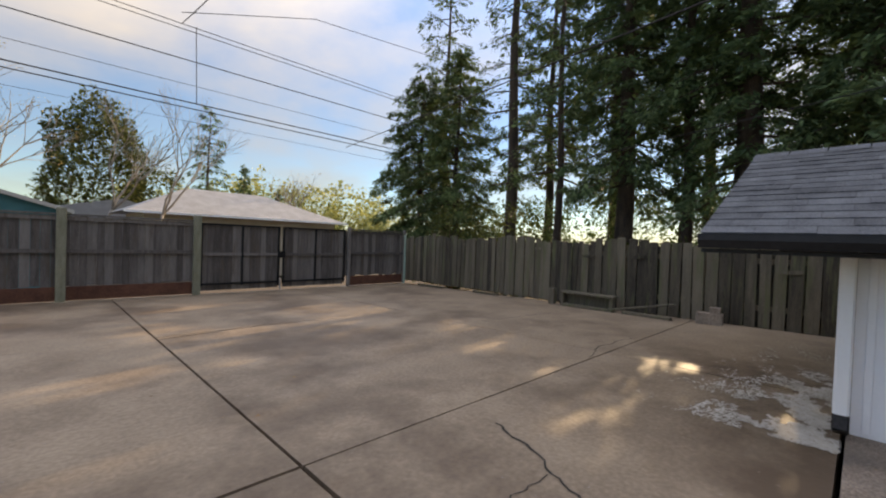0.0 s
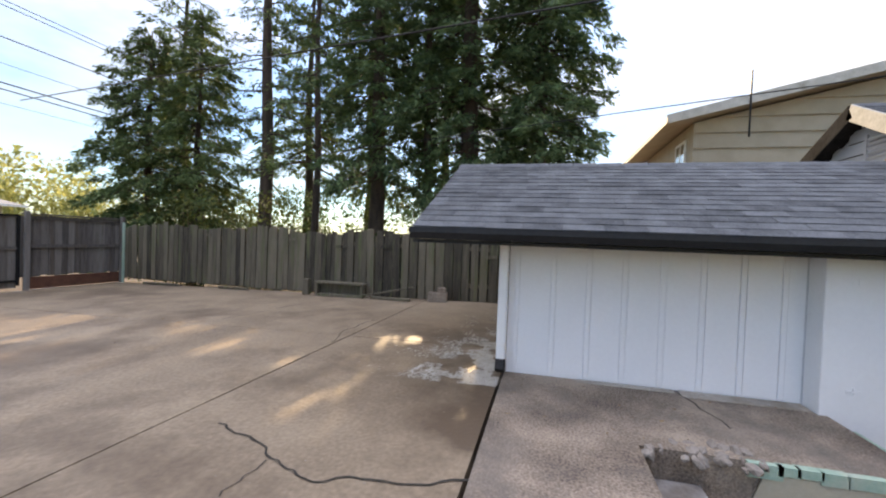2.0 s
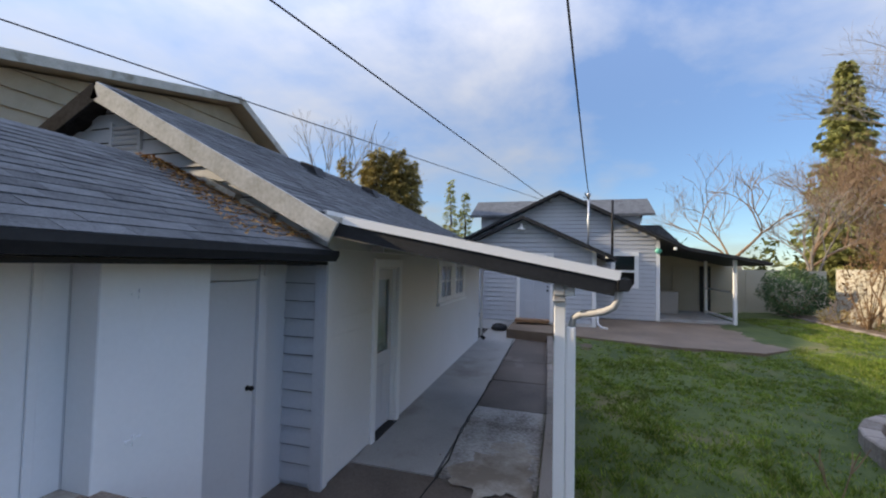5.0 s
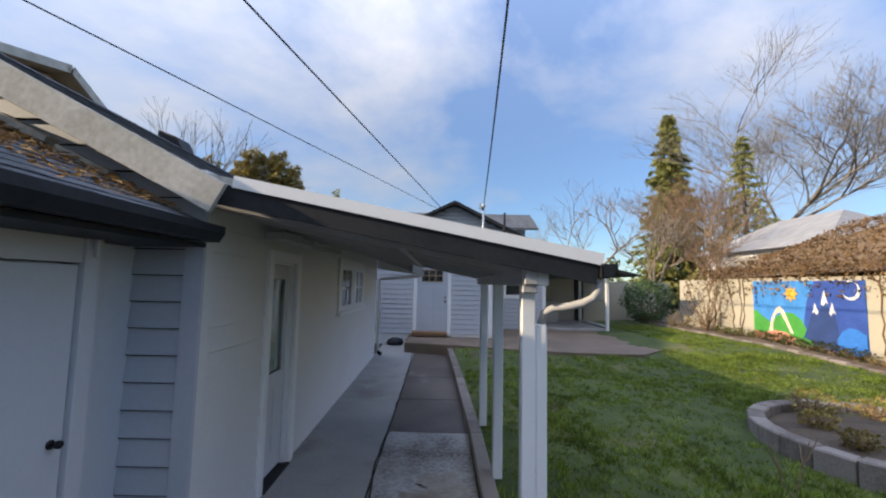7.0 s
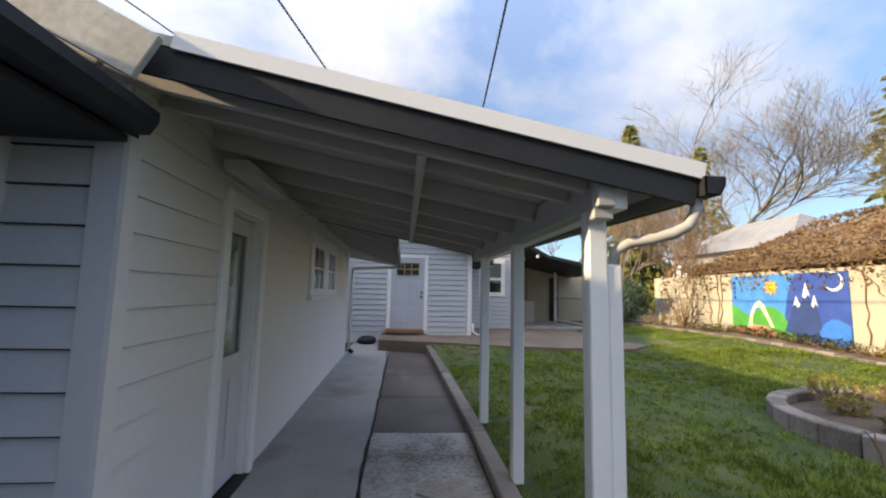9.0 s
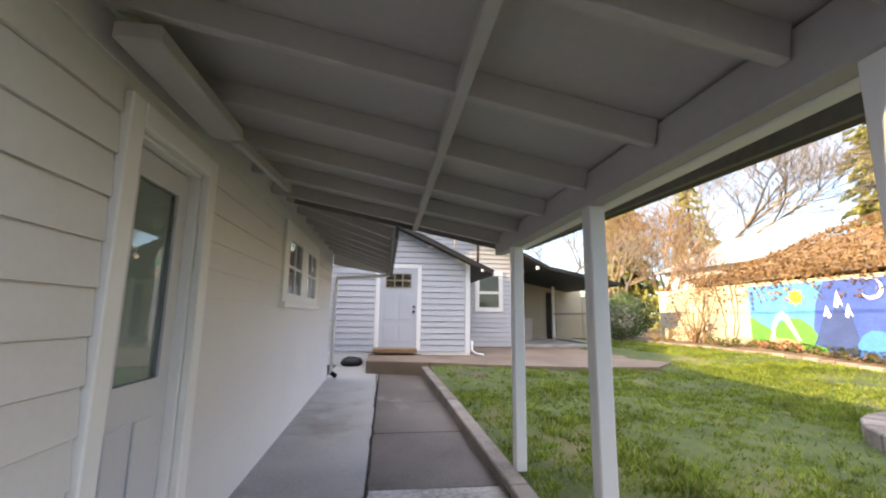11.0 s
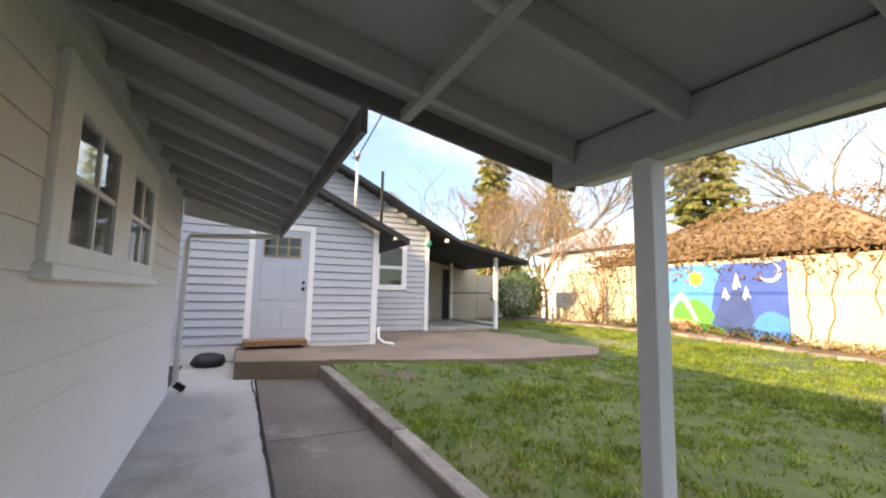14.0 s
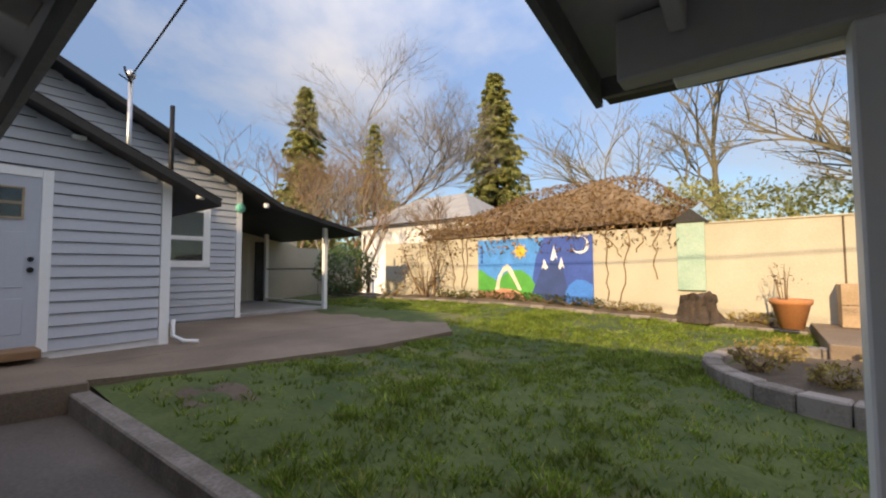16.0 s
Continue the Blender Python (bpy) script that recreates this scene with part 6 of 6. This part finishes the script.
solid("window_frame", [((NX + 1.5, -4.99, 5.2), (NX + 1.6, -4.93, 6.3)), ((NX + 2.6, -4.99, 5.2), (NX + 2.7, -4.93, 6.3)), ((NX + 1.6, -4.99, 6.2), (NX + 2.6, -4.93, 6.3)), ((NX + 1.6, -4.99, 5.2), (NX + 2.6, -4.93, 5.3)), ((NX + 2.05, -4.99, 5.3), (NX + 2.12, -4.93, 6.2))], TRIM, nb)
bm = bmesh.new()
tube(bm, [(NX - 0.06, -6.4, 6.0), (NX - 0.06, -6.4, 8.2)], 0.03, 6)
part("aerial_pole", bm, IRON, nb)

# trees to the south and west
for x, y, h in ((13.7, -24.6, 8.7), (13.0, -24.2, 9.2), (12.2, -24.6, 9.0), (11.5, -24.3, 9.1), (10.9, -24.9, 8.5)):
    conifer(x, y, 0, h, 0.8, 0.12, GOLDCEDAR, "golden-brown columnar cedar behind the cottage", 0.03, 120, 150, 0.14, -0.35, 0.3, int(x * 7), "columnar cedars")
conifer(16.3, -26, 0, 9.4, 1.0, 0.12, GOLDCEDAR, "golden-brown columnar cedar behind the cottage", 0.03, 70, 90, 0.16, -0.25, 0.4, 52, "columnar cedars")
conifer(9.7, -30, 0, 8.4, 1.2, 0.15, CEDAR, "small green conifer behind the roofs", 0.05, 60, 60, 0.18, 0.2, 0.9, 53)
conifer(8.6, -30, 0, 7.4, 1.1, 0.15, CEDAR, "small green conifer behind the roofs", 0.05, 60, 60, 0.18, 0.2, 0.9, 56)
bare_tree(19.5, -28, 0, 13.2, 0.16, "thin bare tree behind the cottage", 4, 0.4, 54)
conifer(-21.9, -44.1, 0, 20.5, 4.1, 0.4, CEDAR, "tall narrow cedar behind the houses", 0.03, 260, 300, 0.27, 0.05, 0.8, 61)
conifer(-48.6, -37.0, 0, 30.0, 7.0, 0.7, CEDAR, "broad conical cedar behind the vine roof", 0.03, 330, 420, 0.36, 0.1, 0.7, 62)
conifer(-22.6, -34.5, 0, 14.6, 3.6, 0.3, CEDAR, "dark conical fir beside a bare tree", 0.05, 110, 110, 0.24, 0.25, 0.9, 63)
bare_tree(-25.5, -37, 0, 21.5, 0.3, "large rounded bare tree behind the houses", 6, 0.7, 64, kids=4)
bare_tree(-12.5, -31, 0, 10.5, 0.16, "brownish bare tree beyond the porch", 5, 0.6, 65, VINE, kids=4)
bare_tree(-17, -30, 0, 9.5, 0.16, "brownish bare tree beyond the porch", 5, 0.6, 66, VINE, kids=4)
bare_tree(-8.2, -27, 0, 8.5, 0.14, "brownish bare tree beyond the porch", 5, 0.7, 165, VINE)
bare_tree(-14.6, -27, 0, 9.5, 0.16, "brownish bare tree beyond the porch", 5, 0.7, 166, VINE)
bare_tree(-11.6, -23, 0, 7.0, 0.12, "brownish bare tree beyond the porch", 5, 0.7, 167, VINE)
bare_tree(-10.2, -25, 0, 6.5, 0.14, "brownish bare tree beyond the porch", 5, 0.6, 67)
bare_tree(-15, -7.0, 0.3, 9.5, 0.2, "twisted mossy bare tree behind the wall", 5, 0.65, 68, MOSSBARK, (0.3, -0.2), leaves=(TUFT, 3, 0.05))
bare_tree(-10.6, -2.2, 0.3, 8.0, 0.24, "old mossy tree leaning over the wall", 5, 0.7, 69, MOSSBARK, (0.25, -0.25), leaves=(TUFT, 4, 0.045))
bare_tree(-16, -12.0, 0.3, 8.5, 0.16, "twisted mossy bare tree behind the wall", 5, 0.65, 70, MOSSBARK)
for i in range(5):
    bush("hedge_tree", "dense green hedge tree behind the wall", -12.0 - 0.6 * (i % 2), -8.6 + 1.6 * i, 0.2, 1.4, 1.4, 2.05 - 0.1 * i, CEDAR, 3800, 0.08, 80 + i, "hedge")
roofhouse = thing("grey_roof_house", "neighbouring house with a pale grey hip roof", "house")
solid("wall", [((-20, -26.5, 0), (-14.2, -18.4, 4.0))], TRIM, roofhouse)
bm = bmesh.new()
e = [bm.verts.new(c) for c in ((-13.7, -27.0, 4.0), (-13.7, -18.0, 4.0), (-20.5, -18.0, 4.0), (-20.5, -27.0, 4.0))]
r = [bm.verts.new(c) for c in ((-17, -24.4, 5.9), (-17, -20.6, 5.9))]
bm.faces.new((e[0], e[1], r[1], r[0])), bm.faces.new((e[1], e[2], r[1])), bm.faces.new((e[2], e[3], r[0], r[1])), bm.faces.new((e[3], e[0], r[0])), bm.faces.new(e[::-1])
part("roof", bm, GREYROOF, roofhouse, "pale grey hip roof")

# garage behind the wall, overgrown with dead vines
garage = thing("vine_covered_garage", "low garage behind the wall under a hip roof", "garage")
solid("wall", [((-11.6, -15.2, 0), (-7.12, -8.4, 2.3))], STUCCO, garage)
bm = bmesh.new()
e = [bm.verts.new(c) for c in ((-7.05, -15.5, 2.3), (-7.05, -8.2, 2.45), (-12, -8.2, 2.4), (-12, -15.5, 2.3))]
r = [bm.verts.new(c) for c in ((-9.2, -11.6, 3.75), (-9.2, -10.4, 3.95))]
bm.faces.new((e[0], e[1], r[1], r[0])), bm.faces.new((e[1], e[2], r[1])), bm.faces.new((e[2], e[3], r[0], r[1])), bm.faces.new((e[3], e[0], r[0])), bm.faces.new(e[::-1])
part("roof", bm, ROOFBROWN, garage, "brown hip roof")
vine = thing("dead_vine", "tangled brown dead vine over the garage roof", "vine")
bm = bmesh.new()
tri = []


def roof_z(x, y):
    return 2.42 + 1.45 * max(0.0, min(1.0, (-7.05 - x) / 2.15)) * (1 - 0.5 * smoothstep(-11.8, -15.4, y)) * (1 - 0.6 * smoothstep(-9.6, -8.2, y))


for i in range(150):
    x, y = rng.uniform(-9.6, -6.95), rng.uniform(-15.4, -8.3)
    pts = []
    a = rng.uniform(0, 6.28)
    for k in range(7):
        pts.append((x, y, roof_z(x, y) + rng.uniform(0.0, 0.14)))
        a += rng.uniform(-0.8, 0.8)
        x, y = min(-6.9, x + 0.2 * math.cos(a)), y + 0.2 * math.sin(a)
    tube(bm, pts, [0.014, 0.013, 0.012, 0.01, 0.008, 0.006, 0.004], 3)
for y0, l in ((-9.75, 1.7), (-9.35, 1.72), (-8.62, 1.2), (-13.6, 1.6), (-13.9, 1.5), (-14.4, 1.6), (-9.85, 0.7), (-9.1, 0.6)):
    y, pts = y0, []
    for k in range(9):
        pts.append((-6.93 + 0.01 * math.sin(k), y, 2.36 - l * k / 8))
        y += rng.uniform(-0.09, 0.09)
    tube(bm, pts, 0.014, 4)
part("stem_tangle", bm, VINE, vine, "dead brown stems")
for i in range(8500):
    x, y = -6.9 - 2.6 * rng.random() ** 1.3, rng.uniform(-15.5, -8.2)
    z = roof_z(x, y) + rng.uniform(-0.02, 0.22) * (0.5 + abs(noise.noise((x, y, 0))))
    if rng.random() < 0.1:
        x, z = -6.9 + rng.uniform(-0.02, 0.05), 2.35 - rng.random() ** 2 * 0.55
    s = rng.uniform(0.03, 0.075)
    tri.append(np.array((x, y, z)) + np.array([[rng.uniform(-s, s) for _ in range(3)] for _ in range(3)]))
tri_mesh("dry_leaves", tri, DRYLEAF, vine, "dry brown leaves")

# along the wall
mint = solid("mint_board", [((-6.945, -8.34, 0.95), (-6.88, -7.84, 2.34))], MINT, bevel=0.006)
tagged(mint, "flaking mint-green board against the cream wall", "board")
bm = bmesh.new()
prism(bm, [(-6.85, -8.46, 2.34), (-6.85, -8.08, 2.62), (-6.85, -7.76, 2.34)], (-0.6, 0, 0))
tagged(part("small_gable", bm, DARKANDROOMSHADE), "small dark gable above the mint board", "roof")
stump = thing("tree_stump", "split grey-brown tree stump by the wall", "stump")
bm = bmesh.new()
zb = lawn_z(-6.5, -8) + 0.05
lathe(bm, (-6.55, -7.95, zb), [(0.46, 0), (0.4, 0.06), (0.34, 0.12), (0.31, 0.2), (0.29, 0.3), (0.28, 0.4), (0.27, 0.5), (0.2, 0.51), (0.1, 0.47)], 40)
for v in bm.verts:
    a = math.atan2(v.co.y + 7.95, v.co.x + 6.55)
    v.co.x += 0.04 * math.cos(a) * math.sin(7 * a)
    v.co.y += 0.04 * math.sin(a) * math.sin(7 * a)
    v.co += 0.05 * noise.noise_vector(v.co * 9) + Vector((0, 0, 0.09 * noise.noise(v.co * 5) * (v.co.z - zb) / 0.4))
part("trunk", bm, BARK, stump)
pot = thing("plant_pot", "large terracotta pot with a dry twiggy plant", "pot")
px, py, pz = -5.9, -6.6, 0.42
bm = bmesh.new()
lathe(bm, (px, py, pz), [(0.16, 0), (0.25, 0.38), (0.275, 0.39), (0.285, 0.47), (0.25, 0.47), (0.235, 0.4), (0.05, 0.4)], 28)
part("body", bm, TERRACOTTA, pot, "terracotta pot", True)
bm = bmesh.new()
for i in range(9):
    a, l = rng.uniform(0, 6.28), rng.uniform(0.3, 0.62)
    tube(bm, [(px + 0.05 * math.cos(a) - 0.1, py + 0.05 * math.sin(a) - 0.08, pz + 0.43), (px - 0.14 + 0.09 * math.cos(a), py - 0.1 + 0.09 * math.sin(a), pz + 0.43 + l * 0.6), (px - 0.16 + 0.14 * math.cos(a), py - 0.12 + 0.16 * math.sin(a), pz + 0.43 + l)], [0.008, 0.006, 0.003], 4)
part("dry_plant", bm, VINE, pot)
tri_mesh("leaves", sprigs([(px - 0.16 + rng.gauss(0, 0.1), py - 0.12 + rng.gauss(0, 0.12), pz + rng.uniform(0.7, 1.05), 0.04) for _ in range(14)], 6, 0.03), DRYLEAF, pot)
bench = thing("wooden_box", "pale weathered two-board wooden box by the wall", "box")
for z0, z1 in ((0.43, 0.78), (0.79, 1.14)):
    solid("board", [((-6.42, -5.95, z0), (-6.38, -4.3, z1))], BENCHWOOD, bench, bevel=0.006)
for y in (-5.93, -4.35):
    solid("end_board", [((-6.9, y - 0.02, 0.43), (-6.425, y + 0.02, 1.12))], BENCHWOOD, bench, bevel=0.006)
for i in range(9):
    bush("low_hedge_clump", "low brown-green hedge clump below the mural", -6.62, -14.2 + 0.52 * i, lawn_z(-6.5, -14.2 + 0.52 * i) + 0.08, 0.27, 0.34, 0.13, SHRUBLEAF, 380, 0.03, 100 + i, "shrub")
for i, y in enumerate((-8.9, -9.4, -7.2, -6.9)):
    bush("dry_bed_clump", "dry straw-coloured clump in the bed", -6.6, y, lawn_z(-6.5, y) + 0.08, 0.28, 0.36, 0.11, TUFT, 300, 0.03, 120 + i, "shrub")
bush("dark_evergreen_bush", "dark green evergreen bush at the wall's end", -6.45, -18.5, 0.45, 1.0, 1.1, 0.95, NEEDLE, 7500, 0.05, 131)
bush("tall_wall_shrub", "twiggy reddish shrub climbing the wall", -6.65, -15.0, 0.5, 0.5, 1.1, 1.15, DRYLEAF, 1900, 0.04, 132)
bush("green_bed_shrub", "small yellow-green shrub in the bed", -6.5, -16.3, 0.5, 0.4, 0.55, 0.3, TUFT, 500, 0.035, 133)
bare_tree(-6.7, -14.7, 0.5, 3.2, 0.04, "bare shrub against the cream wall", 5, 0.65, 134, VINE)

# round planter on the lawn
planter = thing("round_planter", "round stone-edged bed with dry ornamental grass", "planter")
cx, cy, cr = -3.2, -6.05, 1.42
zb = lawn_z(cx, cy)
for i in range(26):
    a0, a1 = 2 * math.pi * i / 26, 2 * math.pi * (i + 0.96) / 26
    bm = bmesh.new()
    zt = zb + 0.19 + rng.uniform(-0.012, 0.012)
    prism(bm, [(cx + r * math.cos(a), cy + r * math.sin(a), zb - 0.08) for a, r in ((a0, cr - 0.1), (a1, cr - 0.1), (a1, cr + 0.1), (a0, cr + 0.1))], (0, 0, zt - zb + 0.08))
    soften(bm, 0.016)
    part("edging_stone", bm, STONE, planter)
bm = bmesh.new()
lathe(bm, (cx, cy, zb), [(cr - 0.1, 0.06), (cr * 0.6, 0.15), (0.02, 0.18)], 26)
part("soil", bm, SOIL, planter)
for i, (dx, dy, s) in enumerate(((0.25, -0.95, 0.3), (-0.4, -0.75, 0.26), (0.7, -0.4, 0.2), (0.3, 0.4, 0.3), (-0.5, 0.2, 0.25), (0.85, 0.25, 0.18))):
    b = bush("grass_tuft", "dry golden ornamental grass tuft", cx + dx, cy + dy, zb + 0.12, s, s, s * 0.6, TUFT, 420, 0.03, 140 + i, "grass")
bare_tree(-0.42, -4.32, 0.02, 1.1, 0.008, "thin reddish sapling at the lawn's edge", 2, 0.35, 151, VINE, kids=2)

# ---- grass blades
def inside_lawn(x, y):
    if (x - cx) ** 2 + (y - cy) ** 2 < (cr + 0.1) ** 2 or (x < -4.35 and y > -6.3):
        return False
    if y < -11.0 and x > -4.3:
        edge = -12.0 if x < -3.7 else (-11.0 - 0.9 * max(0, -2.6 - x) if x < -1 else -11.05 - 0.3 * (x + 1))
        return y > edge
    return True


g = np.random.default_rng(3)
tufts = []
for x, y in np.stack([g.uniform(-6.25, 1.68, 26000), -g.uniform(2.0, 17.5, 26000)], 1):
    if not inside_lawn(x, y):
        continue
    dens = noise.noise((x * 0.9, y * 0.9, 3)) + 0.7 * noise.noise((x * 3.6, y * 3.6, 8))
    if dens < -0.2 and g.random() < 0.75:
        continue
    if 0.2 < x and y < -9.6 and g.random() < 0.75:
        continue
    z = lawn_z(x, y) - 0.035 * smoothstep(1.2, 1.7, x) + 0.025 * noise.noise((x * 1.3, y * 1.3, 0)) + 0.014 * noise.noise((x * 4.5, y * 4.5, 2)) - 0.006
    n = int(7 + 7 * max(0.0, dens + 0.4))
    tall = (0.026 + 0.03 * g.random()) * (1 + 1.1 * max(0.0, dens))
    ang, rad = g.uniform(0, 6.28, n), 0.045 * np.sqrt(g.random(n))
    bx, by = x + rad * np.cos(ang), y + rad * np.sin(ang)
    turn, w = g.uniform(0, 3.14, n), g.uniform(0.005, 0.011, n)
    hgt = tall * g.uniform(0.6, 1.3, n)
    out = hgt * g.uniform(0.1, 1.1, n)
    foot, zz = np.stack([w * np.cos(turn), w * np.sin(turn), 0 * w], 1), np.full(n, z)
    root = np.stack([bx, by, zz], 1)
    tufts.append(np.stack([root - foot, root + foot, np.stack([bx + out * np.cos(ang), by + out * np.sin(ang), zz + hgt], 1)], 1))
blades = np.concatenate(tufts)
tagged(tri_mesh("grass", blades, GRASS), "short uneven green grass blades over the lawn", "grass", kind="stuff")

# fallen leaves and grit on the walk and slab
tri = []
for i in range(160):
    x, y, z = rng.choice(((rng.uniform(1.85, 3.6), rng.uniform(-11.5, -4.2), None), (rng.uniform(-1, 8), rng.uniform(0.6, 9), -1), (rng.uniform(3.0, 4.1), rng.uniform(-2.1, 0.3), -2)))
    zz = walk_z(y) + 0.012 if z is None else (yard_z(x, y) + 0.006 if z == -1 else 0.897)
    s = rng.uniform(0.01, 0.03)
    tri.append(np.array((x, y, zz)) + np.array([[rng.uniform(-s, s), rng.uniform(-s, s), rng.uniform(0, 0.006)] for _ in range(3)]))
tagged(tri_mesh("scattered_leaves", tri, DRYLEAF), "few dry leaves scattered on the concrete", "leaves", kind="stuff")

# lime bloom and painted sun dapple along the shed's foot, grit on the yard
tri = []
for i in range(15000):
    x, y = 3.75 + abs(rng.gauss(0, 1.25)), 0.41 + abs(rng.gauss(0, 0.38))
    if noise.noise((x * 2.2, y * 4, 4)) + 0.5 * noise.noise((x * 9, y * 9, 1)) < -0.06 + 0.12 * max(0, x - 5.5):
        continue
    s = rng.uniform(0.008, 0.05)
    tri.append(np.array((x, y, yard_z(x, y) + 0.0045 + 0.0004 * (i % 5))) + np.array([[rng.uniform(-s, s), rng.uniform(-s, s) * 0.7, 0] for _ in range(3)]))
tagged(tri_mesh("lime_and_sun_dapple", tri, LIMEANDDAPPLE), "pale flaking lime bloom with painted sun dapple by the shed", "stain", kind="stuff")
tri = []
for i in range(3600):
    x, y = rng.uniform(-2, 8.6), rng.uniform(0.45, 8.5)
    if noise.noise((x * 0.8, y * 0.8, 9)) < rng.uniform(-0.5, 0.4):
        continue
    s = rng.uniform(0.004, 0.014)
    tri.append(np.array((x, y, yard_z(x, y) + 0.005)) + np.array([[rng.uniform(-s, s), rng.uniform(-s, s), rng.uniform(0, s * 0.5)] for _ in range(3)]))
for i in range(1300):
    x, y = rng.uniform(3.0, 4.15), rng.uniform(-2.1, 0.35)
    s = rng.uniform(0.004, 0.011)
    tri.append(np.array((x, y, 0.894)) + np.array([[rng.uniform(-s, s), rng.uniform(-s, s), rng.uniform(0, s * 0.6)] for _ in range(3)]))
tagged(tri_mesh("grit", tri, STONE), "fine loose grit over the concrete", "grit", kind="stuff")
